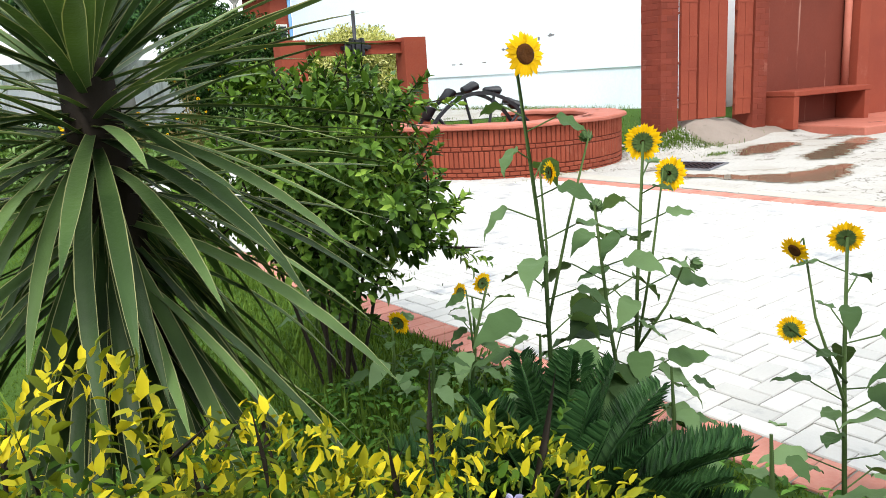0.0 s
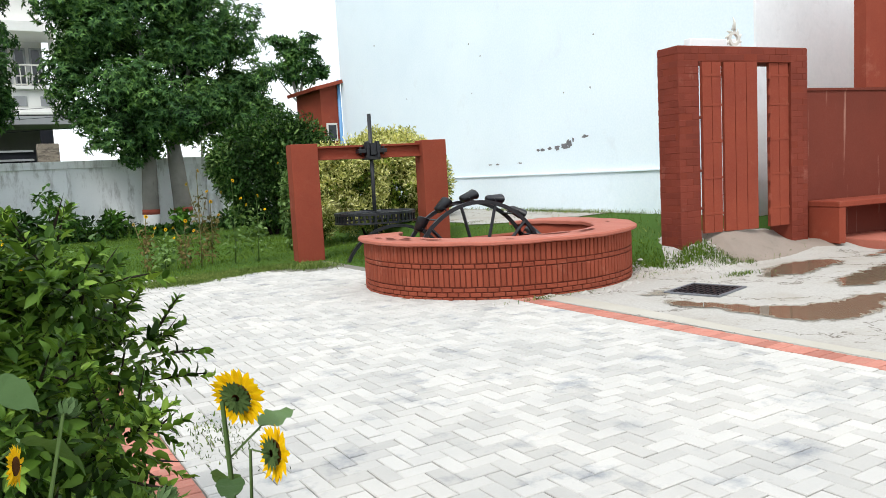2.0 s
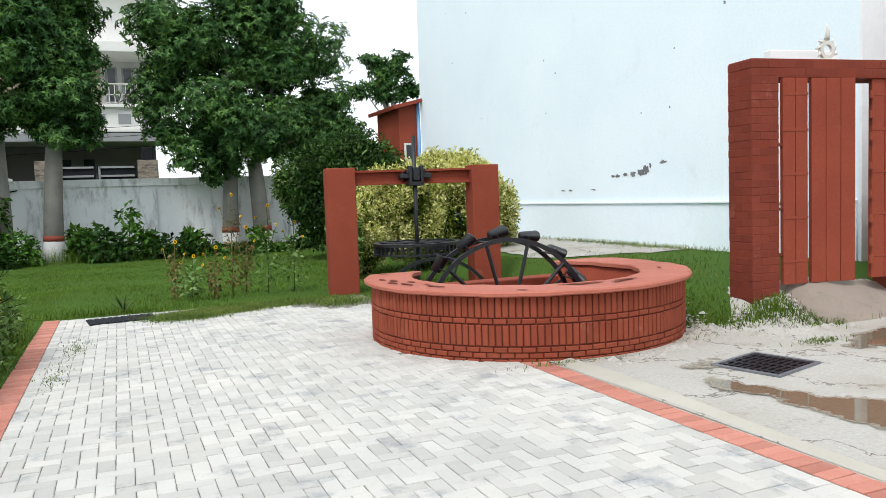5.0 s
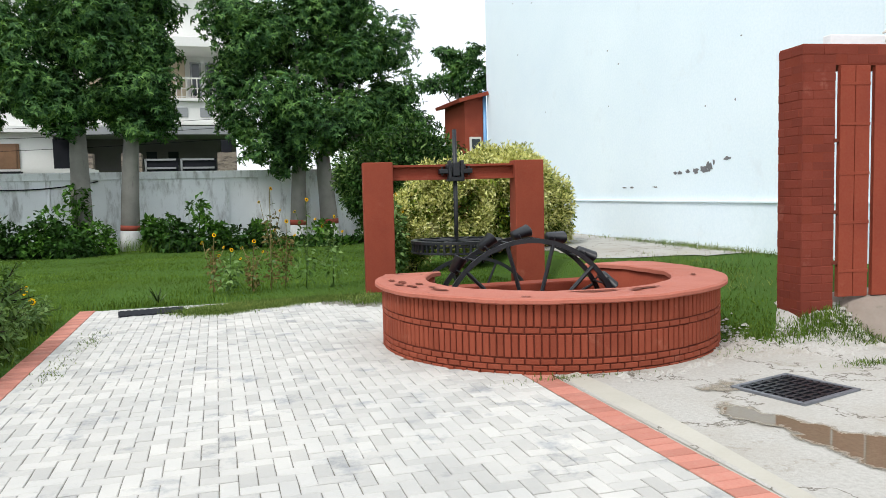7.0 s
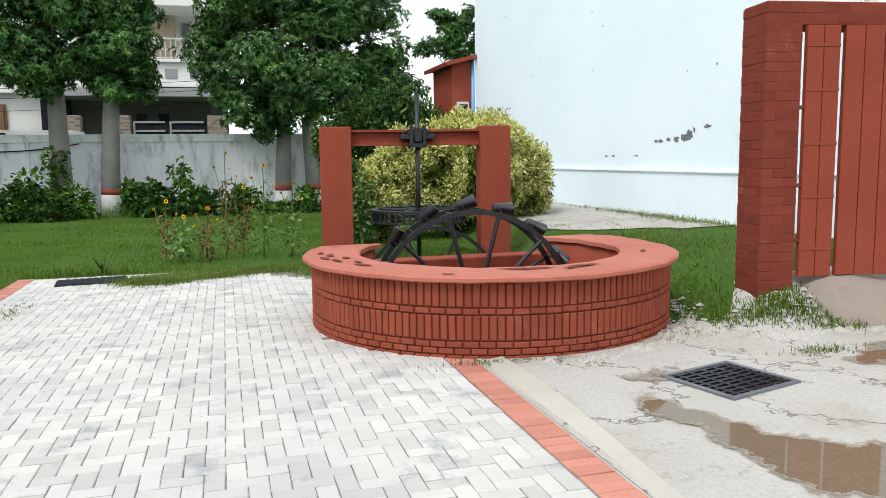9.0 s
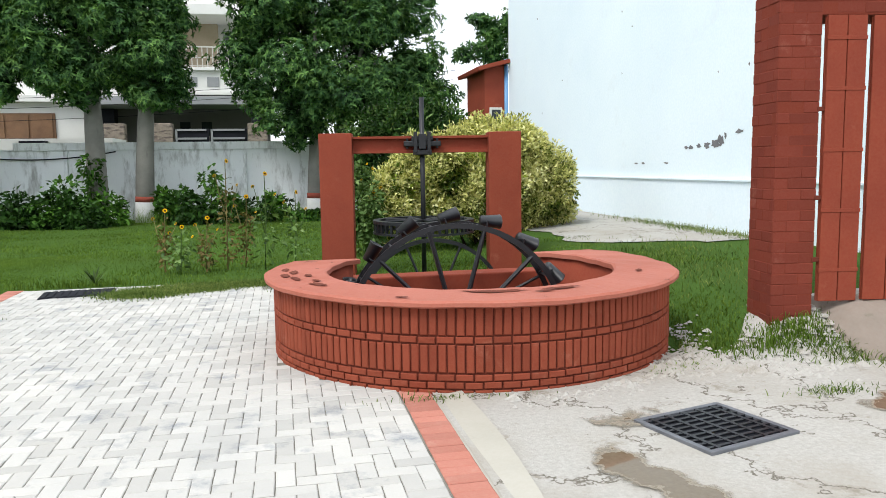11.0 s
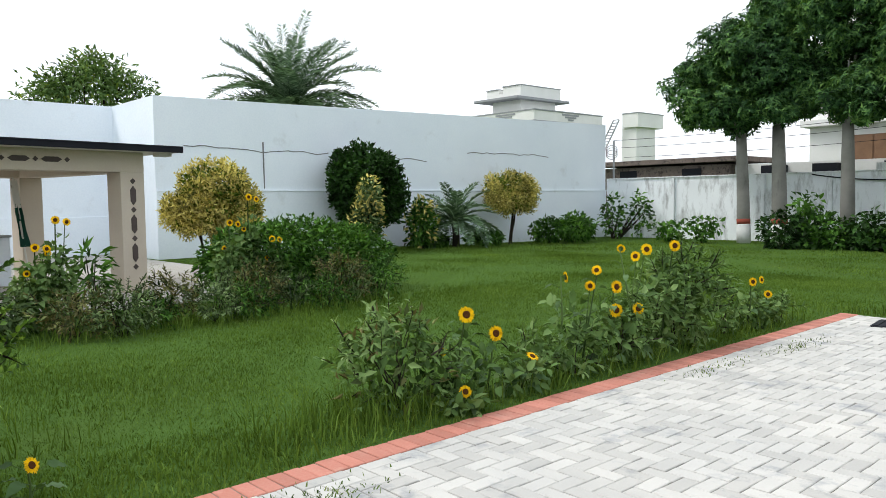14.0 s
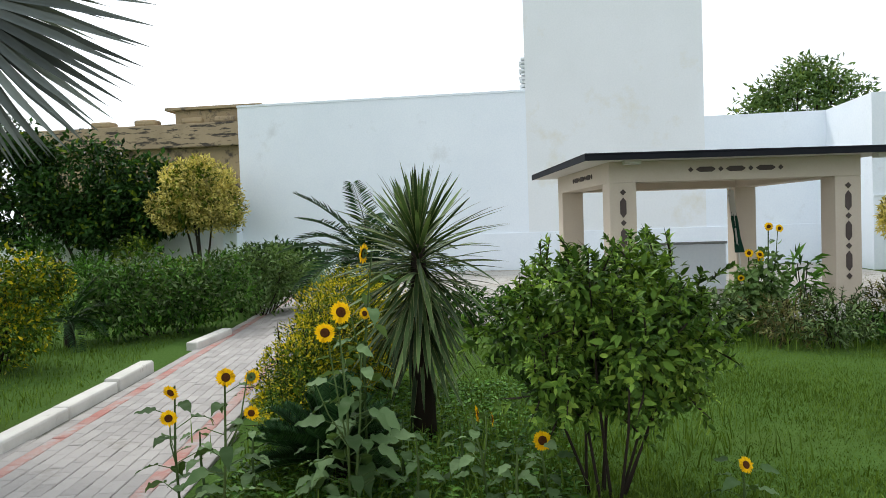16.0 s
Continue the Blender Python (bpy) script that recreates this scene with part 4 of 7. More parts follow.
def build_gate():
    g = thing("gateway", "terracotta brick gateway with a wooden door ajar", "gate", (9.31, 7.30, 0), -8)
    T = 0.41
    for u0, u1 in ((0.0085, 0.3465), (1.9985, 2.3015)):
        part("pillar_core", boxes((u0, u1, 0.0085, T - 0.0085, 0.0, 2.64)), M_SOFT_JOINT, g, "recessed joints")
    bm = boxes((0.0085, 2.3015, 0.0085, T - 0.0085, 2.64, 2.845), bevel=0.008)
    part("lintel", bm, M_SOFT_JOINT, g, "peeling terracotta lintel")
    part("rear_ledge", boxes((0.58, 1.5, T + 0.002, T + 0.13, 2.66, 3.02), bevel=0.01), M_CREAM, g, "whitewashed ledge behind the lintel")
    # bricks of the two pillars
    jr = random.Random(6)
    meshes = {}
    rest = []
    n = 0
    for u0, u1 in ((0.0, 0.355), (1.99, 2.31), (0.355, 1.99)):
        for c in range(33):
            if u0 == 0.355 and c < 31:
                continue
            z = 0.05 + c * 0.0855
            for side in (0, 1):
                span = (u1 - u0) if side == 0 else T
                if side == 1 and u0 > 0:
                    continue
                cuts = [0.0]
                x = 0.115 if c % 2 else 0.225
                while x < span - 0.03:
                    cuts.append(x)
                    x += 0.225
                cuts.append(span)
                for p, q in zip(cuts, cuts[1:]):
                    w = round(q - p - 0.005, 3)
                    me = meshes.setdefault(w, brick_mesh("brick", w, 0.081, 0.006, M_GATE_BRICK))
                    if side == 0:
                        m = pose(u0 + (p + q) / 2, 0.012 + jr.uniform(-0.003, 0.003), z, 0, jr.uniform(-0.5, 0.5), 0)
                    else:
                        m = pose(u0 + 0.012 + jr.uniform(-0.003, 0.003), T - (p + q) / 2, z, 0, jr.uniform(-0.5, 0.5), -90)
                    n += 1
                    ob = child("brick", me, g)
                    ob.matrix_basis = m
    # door leaves
    for name, u0, u1, y, lab, splits in (("side_leaf", 0.39, 0.715, 0.0, "narrow ledged door leaf", 2), ("door_leaf", 0.0, 0.545, 0.0, "plank door standing ajar", 3), ("fixed_leaf", 1.62, 1.985, 0.05, "darker ledged leaf", 2)):
        if name == "door_leaf":
            m = pose(0.775, 0.02, 0, 0, 0, -6)
        else:
            m = pose(0, y, 0)
        leaf = part(name, box(bmesh.new(), u0, u1, 0.02, 0.035, 0.38, 2.635, 0, m), M_RED, g, lab)
        w = (u1 - u0) / splits
        for k in range(splits):
            bm = box(bmesh.new(), u0 + k * w + 0.004, u0 + (k + 1) * w - 0.004, -0.012, 0.02, 0.38, 2.638, 0.004, m)
            part("plank", bm, M_RED, leaf)
        if name != "door_leaf":
            for z in (0.62, 1.10, 1.58, 2.06, 2.45):
                part("ledge", box(bmesh.new(), u0 - 0.004, u1, -0.017, -0.012, z, z + 0.03, 0.002, m), M_RED, leaf)
    for z in (0.55, 0.75, 1.02, 1.3, 1.62, 1.95, 2.2, 2.42):
        part("hinge", tube(bmesh.new(), [(1.595, 0.02, z), (1.595, 0.02, z + 0.09)], 0.026, 8), M_RED, g)
    for z in (0.7, 1.2, 1.9):
        part("hinge", boxes((0.335, 0.42, 0.0, 0.03, z, z + 0.035), bevel=0.004), M_JOINT, g)
    # threshold slab
    t = thing("threshold_ramp", "cracked pinkish cement ramp before the door", "ramp", (9.31, 7.30, 0), -8)
    bm = bmesh.new()
    rows = []
    for i in range(22):
        u = -0.05 + 2.6 * i / 21
        rows.append([])
        for j in range(18):
            v = 0.36 - 1.5 * j / 17
            w = GATE @ Vector((u, v, 0))
            low = float(land(w.x, w.y)) - 0.03
            k = min(1.0, max(0.0, (v + 0.05 * math.sin(u * 3) + 0.52) / 0.5)) * float(step(0.42, 0.62, u)) * (1 - 0.75 * float(step(0.9, 2.1, u)))
            z = low + max(0.0, 0.365 - low) * k + (0.012 * math.sin(u * 9 + v * 6) + 0.008 * math.sin(u * 21 - v * 17)) * k
            rows[-1].append(bm.verts.new((u, v, z)))
    for p, q in zip(rows, rows[1:]):
        for k in range(17):
            bm.faces.new((p[k], p[k + 1], q[k + 1], q[k]))
    part("slab", bm, surface("pink_cement", (0.31, 0.26, 0.225), (0.24, 0.205, 0.175), (0.19, 0.17, 0.13), 0.9, 30, 1.6, 0.5, (0.58, 0.7)), t, "", True)
    # carved crest on the lintel
    c = thing("crest_ornament", "small carved white crest standing on the lintel", "ornament", tuple(GATE @ Vector((1.15, 0.2, 2.84))), -8)
    bm = bmesh.new()
    for k in range(9):
        a = 2 * math.pi * k / 9
        tube(bm, [(0.09 * math.cos(a), 0, 0.15 + 0.09 * math.sin(a)), (0.15 * math.cos(a + 0.35), 0, 0.15 + 0.14 * math.sin(a + 0.35))], [0.022, 0.008], 6)
    tube(bm, [(0, 0, 0.26), (0.02, 0, 0.36), (-0.01, 0, 0.43)], [0.035, 0.02, 0.006], 6)
    part("scrollwork", bm, M_KERB, c, "", True)
    hoop = flat_ring(bmesh.new(), 0.06, 0.10, -0.02, 0.02, 20)
    bmesh.ops.translate(hoop, verts=hoop.verts, vec=(0, 0, 0.14))
    part("ring", hoop, M_KERB, c)
    part("base", boxes((-0.12, 0.12, -0.03, 0.03, 0.0, 0.045), bevel=0.01), M_KERB, c)


build_gate()


def build_bench_corner():
    def local(*rows, bevel=0.0):
        bm = bmesh.new()
        for r in rows:
            box(bm, *r, bevel=bevel, turn=GATE)
        return bm
    # the corner's shade is in this wall's darker paint, under the lime streaks
    setting("wall_bench", local((2.315, 4.45, 0.12, 0.34, -0.1, 2.26), (2.315, 4.45, 0.10, 0.36, 2.26, 2.30), bevel=0.006), M_RED_STREAKED_SHADE, "lime-streaked terracotta wall behind the bench")
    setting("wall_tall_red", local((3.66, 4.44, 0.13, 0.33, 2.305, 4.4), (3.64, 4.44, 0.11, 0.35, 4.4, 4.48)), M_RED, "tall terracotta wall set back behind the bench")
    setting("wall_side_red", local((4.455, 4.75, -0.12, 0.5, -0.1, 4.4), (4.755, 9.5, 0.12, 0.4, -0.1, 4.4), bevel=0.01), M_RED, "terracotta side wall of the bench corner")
    setting("red_floor", local((2.80, 8.5, -1.35, 0.12, -0.1, 0.135), bevel=0.02), M_RIM, "smooth red cement plinth floor")
    b = thing("bench", "terracotta-painted cement bench built along the wall", "bench", (9.31, 7.30, 0), -8)
    part("seat", boxes((2.42, 4.40, -0.42, 0.11, 0.60, 0.685), bevel=0.012), M_RED, b)
    part("end_panel", boxes((2.43, 2.56, -0.41, 0.11, 0.09, 0.60), bevel=0.01), M_RED, b)
    part("end_panel", boxes((4.26, 4.39, -0.41, 0.11, 0.13, 0.60), bevel=0.01), M_RED, b)
    d = thing("down_pipe", "pinkish painted downpipe beside the bench", "pipe", tuple(GATE @ Vector((4.36, 0.04, 0))), 0)
    part("pipe", tube(bmesh.new(), [(0, 0, 0.69), (0, 0, 2.29)], 0.06, 12), M_RIM, d, "", True)


build_bench_corner()


def build_drain():
    d = thing("drain_grate", "black iron drain grate set in cement", "drain", (7.86, 5.73, 0.0), 15)
    for x0, x1, y0, y1 in ((-0.335, 0.335, -0.30, -0.265), (-0.335, 0.335, 0.265, 0.30), (-0.335, -0.30, -0.265, 0.265), (0.30, 0.335, -0.265, 0.265)):
        part("frame_bar", boxes((x0, x1, y0, y1, 0.0, 0.022), bevel=0.003), M_GREY_IRON, d)
    # slate-dark sheet close under the slats, in place of an open pit
    part("sump_sheet", boxes((-0.305, 0.305, -0.27, 0.27, -0.02, 0.0075)), M_SLATE, d, "slate-dark sheet just below the slats")
    for k in range(9):
        y = -0.235 + k * 0.0588
        part("slat", boxes((-0.30, 0.30, y - 0.011, y + 0.011, 0.008, 0.019)), M_BLACK, d)
    for k in range(5):
        x = -0.24 + k * 0.12
        part("cross_bar", boxes((x - 0.012, x + 0.012, -0.265, 0.265, 0.009, 0.021)), M_BLACK, d)
    p = thing("pit_cover", "dark metal grate at the lawn end of the paving", "drain", (2.97, 11.98, 0.0), 7)
    part("frame", boxes((-0.42, 0.42, -0.26, 0.26, -0.03, 0.008), bevel=0.003), M_SLATE, p)
    for k in range(10):
        x = -0.37 + k * 0.082
        part("slat", boxes((x - 0.025, x + 0.025, -0.24, 0.24, 0.008, 0.016)), M_SLATE, p)


build_drain()


# ---- the pavilion ----
def motif(count, length):
    """A chain of stretched octagons with diamonds between, in local x (along) and z."""
    out = []
    pos = 0.0
    s = 0.045
    for k in range(count):
        out.append(("lozenge", pos, s))
        pos += s + 0.03
        out.append(("bar", pos + length / 2, length))
        pos += length + 0.03 + s
    out.append(("lozenge", pos, s))
    return out, pos


def build_pavilion():
    p = thing("pavilion", "beige open garden pavilion with a flat slab roof", "pavilion", (-6.0, 3.72, 0), 10)
    W, D, H = 3.78, 3.45, 2.23
    c = 0.40
    for x, y in ((0, 0), (0, W - c), (-D, 0), (-D, W - c)):
        part("column", boxes((x - c, x, y, y + c, -0.1, 1.92), bevel=0.01), M_PAV, p)
    for r in ((-c, 0.0, 0, W), (-D - c, -D, 0, W), (-D, -c, 0, c), (-D, -c, W - c, W)):
        part("fascia_beam", boxes((r[0], r[1], r[2], r[3], 1.92, H), bevel=0.006), M_PAV, p)
    part("roof_slab", boxes((-D - 0.85, 0.38, -0.42, W + 0.44, H, H + 0.06), bevel=0.006), M_PAV_LIGHT, p, "pale roof slab")
    part("roof_edge", boxes((0.38, 0.40, -0.44, W + 0.46, H - 0.005, H + 0.085), (-D - 0.87, 0.38, -0.44, -0.42, H - 0.005, H + 0.085), (-D - 0.87, 0.40, -0.44, W + 0.46, H + 0.06, H + 0.10), bevel=0.004), M_SLATE, p, "dark slate roof edge")
    part("ceiling_panel", boxes((-D, -c, c, W - c, 2.14, 2.20)), M_PAV, p)
    for y in (0.3, W + 0.25):
        part("ceiling_lamp", boxes((0.05, 0.22, y - 0.12, y + 0.12, H - 0.06, H), bevel=0.01), M_PAV_LIGHT, p)
    # dark motifs
    for y0 in (0.20, W - 0.20):
        rows, total = motif(3, 0.30)
        for kind, pos, s in rows:
            z = 1.78 - pos
            bm = bmesh.new()
            if kind == "bar":
                o = [(-0.045, -s / 2 + 0.06), (0, -s / 2), (0.045, -s / 2 + 0.06), (0.045, s / 2 - 0.06), (0, s / 2), (-0.045, s / 2 - 0.06)]
            else:
                o = [(-0.045, 0), (0, -0.045), (0.045, 0), (0, 0.045)]
            prism(bm, o, 0, 0.012, Matrix.Translation((0.0, y0, z)) @ Matrix(((0, 0, 1, 0), (1, 0, 0, 0), (0, 1, 0, 0), (0, 0, 0, 1))))
            part("motif", bm, M_MOTIF, p)
    rows, total = motif(3, 0.30)
    for axis in ("front", "side"):
        for kind, pos, s in rows:
            bm = bmesh.new()
            if kind == "bar":
                o = [(-s / 2 + 0.06, -0.038), (s / 2 - 0.06, -0.038), (s / 2, 0), (s / 2 - 0.06, 0.038), (-s / 2 + 0.06, 0.038), (-s / 2, 0)]
            else:
                o = [(-0.038, 0), (0, -0.038), (0.038, 0), (0, 0.038)]
            if axis == "front":
                m = Matrix.Translation((0.0, W / 2 - total / 2 + pos, 2.08)) @ Matrix(((0, 0, 1, 0), (1, 0, 0, 0), (0, 1, 0, 0), (0, 0, 0, 1)))
            else:
                m = Matrix.Translation((-D / 2 - total / 2 + pos, 0.0, 2.08)) @ Matrix(((1, 0, 0, 0), (0, 0, -1, 0), (0, 1, 0, 0), (0, 0, 0, 1)))
            prism(bm, o, 0, 0.012, m)
            part("motif", bm, M_MOTIF, p)
    setting("pavilion_floor", boxes((-10.6, -5.2, 2.9, 7.6, -0.1, 0.03), (-16.5, -5.0, -1.0, 10.2, -0.12, 0.012)), M_YARD, "pale cement apron round the pavilion")
    t = thing("counter_wall", "low white rendered counter in the pavilion", "counter", (-9.35, 4.1, 0.03))
    part("panel", boxes((0, 0.12, 0, 1.98, 0, 0.84), bevel=0.01), M_WHITE_WEST, t)
    part("top", boxes((-0.04, 0.16, -0.03, 2.0, 0.84, 0.88), bevel=0.006), M_HOUSE_GREY, t, "grey slab top")
    f = thing("furled_flag", "green and white flag furled on a leaning pole", "flag", (-8.5, 6.16, 0.03))
    part("pole", tube(bmesh.new(), [(0, 0.04, 0), (0, -0.16, 1.85)], 0.016, 8), M_PAV_LIGHT, f)
    bm = bmesh.new()
    n = 12
    for k, (z0, z1, w0, w1) in enumerate([(1.35, 1.8, 0.10, 0.02)]):
        prism(bm, [(-0.02, -0.05), (0.02, -0.05), (0.02, 0.05), (-0.02, 0.05)], z0, z1, Matrix(((1, 0, 0, 0), (0, 1, -0.108, 0.04), (0, 0, 1, 0), (0, 0, 0, 1))))
    part("white_cloth", bm, M_KERB, f)
    bm = bmesh.new()
    rows = []
    for i in range(9):
        z = 1.42 - i * 0.09
        w = 0.045 + 0.004 * i
        rows.append([bm.verts.new((0.03 * math.sin(3 * t + i), -0.11 + 0.012 * i + w * math.cos(t), z)) for t in np.linspace(0, 2 * math.pi, 11)[:-1]])
    for a, b in zip(rows, rows[1:]):
        for i in range(10):
            bm.faces.new((a[i], a[(i + 1) % 10], b[(i + 1) % 10], b[i]))
    part("green_cloth", bm, surface("flag_green", (0.02, 0.07, 0.05), (0.012, 0.05, 0.035), None, 0.8, 40, 5, 0.2), f, "", True)


build_pavilion()


# ---- far buildings ----
def build_shed():
    s = thing("red_shed", "small terracotta rooftop shed with a sloping slab", "shed", (10.85, 24.6, -0.2), 0)
    bm = bmesh.new()
    prism(bm, [(0.78, 0), (1.45, 0), (1.45, 2.2), (0.78, 2.2)], 0, 4.55)
    for v in bm.verts:
        if v.co.z > 1:
            v.co.z = 4.38 + 0.249 * v.co.x
    part("wall", bm, M_RED, s)
    bm = bmesh.new()
    box(bm, 0.52, 1.55, -0.3, 2.4, -0.06, 0.06, 0.01, Matrix.Translation((0, 0, 4.45)) @ Matrix.Rotation(radians(-14), 4, "Y"))
    part("roof", bm, M_RED, s)
    part("window_frame", boxes((0.92, 1.32, -0.04, 0.0, 2.85, 3.45), bevel=0.01), M_KERB, s)
    part("window_pane", boxes((0.99, 1.27, -0.05, -0.04, 2.92, 3.38)), M_GLASS, s)
    d = thing("blue_pipe", "blue plastic drain pipe on the wall corner", "pipe", (12.3, 24.56, 0))
    part("pipe", tube(bmesh.new(), [(0, 0, 0.2), (0, 0, 4.7)], 0.06, 10), M_BLUE, d, "", True)


build_shed()


def railing(parent, x0, x1, y, z, h, n):
    r = part("railing", boxes((x0, x1, y - 0.03, y + 0.03, z + h - 0.06, z + h), (x0, x1, y - 0.02, y + 0.02, z + 0.06, z + 0.10), (x0, x1, y - 0.02, y + 0.02, z + h * 0.45, z + h * 0.45 + 0.04)), M_KERB, parent, "white steel railing")
    for k in range(n + 1):
        x = x0 + (x1 - x0) * k / n
        part("baluster", boxes((x - 0.02, x + 0.02, y - 0.02, y + 0.02, z, z + h)), M_KERB, r)


def build_house():
    h = thing("villa", "white two-storey villa with balconies behind the trees", "house", (0, 42, -0.2))
    part("wall", boxes((-10.3, 4.9, 1.2, 12, 0, 13.0)), M_HOUSE, h)
    part("wall", boxes((-10.3, -3.6, 0.2, 1.2, 0, 5.0)), M_HOUSE, h)
    part("cornice", boxes((-10.6, -3.4, -0.3, 1.2, 5.0, 5.35), (-10.7, 5.4, 0.3, 1.25, 12.4, 12.7), bevel=0.03), M_HOUSE, h)
    part("porch_roof", boxes((-3.4, 5.9, -2.0, 1.2, 4.75, 5.15), bevel=0.03), M_HOUSE_GREY, h, "grey tiled porch edge")
    # shade under the porch roof is put into this wall's dark grey
    part("porch_shade", boxes((-3.4, 5.0, 0.9, 1.19, 0, 4.75)), M_HOUSE_SHADE, h, "porch wall painted dark for the shade under the roof")
    part("balcony", boxes((-0.6, 5.6, -1.8, 1.2, 5.35, 6.35), bevel=0.03), M_HOUSE, h, "white balcony parapet")
    for x in (0.2, 1.2, 2.2, 3.3, 4.4):
        part("balcony_panel", boxes((x, x + 0.55, -1.84, -1.8, 5.6, 6.05), bevel=0.01), M_HOUSE_GREY, h)
    part("balcony_ledge", boxes((-0.8, 5.8, -2.0, 1.2, 6.35, 6.5), (-0.8, 5.8, -2.0, 1.2, 5.2, 5.35), bevel=0.02), M_HOUSE, h)
    railing(h, -0.6, 5.6, -1.75, 6.5, 1.0, 26)
    part("upper_panel", boxes((-2.0, 2.6, 0.9, 1.2, 6.5, 9.0)), M_HOUSE_BEIGE, h, "beige plastered panel")
    part("upper_canopy", boxes((-2.4, 6.3, -1.6, 1.2, 9.0, 9.5), bevel=0.03), M_HOUSE, h)
    for x in (2.85, 3.6, 4.3):
        w = part("window", boxes((x, x + 0.55, 1.05, 1.2, 6.9, 8.7), bevel=0.02), M_HOUSE_GREY, h)
        part("pane", boxes((x + 0.1, x + 0.45, 1.03, 1.05, 7.0, 8.6)), M_GLASS, w)
    w = part("window", boxes((-8.4, -5.1, 0.1, 0.2, 3.2, 4.5), bevel=0.02), M_WOOD, h, "brown wooden shutters")
    for k in range(3):
        part("shutter", boxes((-8.3 + k * 1.07, -7.35 + k * 1.07, 0.05, 0.1, 3.3, 4.4), bevel=0.01), M_WOOD, w)
    part("window", boxes((-9.8, -8.9, 0.9, 1.2, 6.4, 8.2)), M_GLASS, h)
    part("window", boxes((-6.5, -4.2, 1.0, 1.2, 6.4, 8.2)), M_GLASS, h)
    # solid slate-dark box stands in for the shade inside the carport
    part("carport_shade", boxes((-3.6, -2.4, 0.0, 0.9, 0, 4.7)), M_SLATE, h, "solid dark block standing in for the carport's shade")
    for x in (0.55, 1.6):
        part("porch_window", boxes((x, x + 0.5, 0.86, 0.9, 3.4, 4.1)), M_GLASS, h)
    part("side_wing", boxes((5.4, 6.2, -1.6, 1.2, 9.4, 12.6), (5.2, 6.4, -1.8, 1.2, 8.4, 9.3), bevel=0.02), M_HOUSE, h)
    g = thing("villa_gate", "black steel driveway gate between stone-clad piers", "gate", (0, 39.5, -0.2))
    for x in (-2.4, -0.3, 4.0):
        part("pier", boxes((x, x + 0.9, 0, 0.6, 0, 3.85), bevel=0.03), M_STONE, g, "stone-clad pier")
    part("pier_cap", boxes((4.2, 4.7, 0.1, 0.5, 3.85, 4.45), bevel=0.03), M_SLATE, g)
    for x0, x1 in ((0.65, 2.2), (2.25, 3.95)):
        leaf = part("gate_leaf", boxes((x0, x1, 0.2, 0.3, 0.4, 3.6)), M_SLATE, g)
        for z in (2.75, 3.1, 3.5):
            part("gate_rail", boxes((x0 + 0.1, x1 - 0.1, 0.12, 0.2, z, z + 0.09)), M_HOUSE_GREY, leaf)
        part("gate_stile", boxes((x0 + 0.05, x0 + 0.14, 0.12, 0.2, 2.4, 3.58)), M_HOUSE_GREY, leaf)
    b = thing("street_wall", "white street wall with a dark coping", "wall", (0, 38.2, -0.2))
    part("wall", boxes((-13.5, -2.2, 0, 0.25, 0, 2.95)), M_HOUSE, b)
    part("coping", boxes((-13.6, -2.1, -0.08, 0.33, 2.95, 3.10)), M_SLATE, b)
    for x in (-11, -8.6, -6.2, -3.8):
        part("vent", boxes((x, x + 0.45, -0.03, 0.0, 2.5, 2.85)), M_SLATE, b)


build_house()


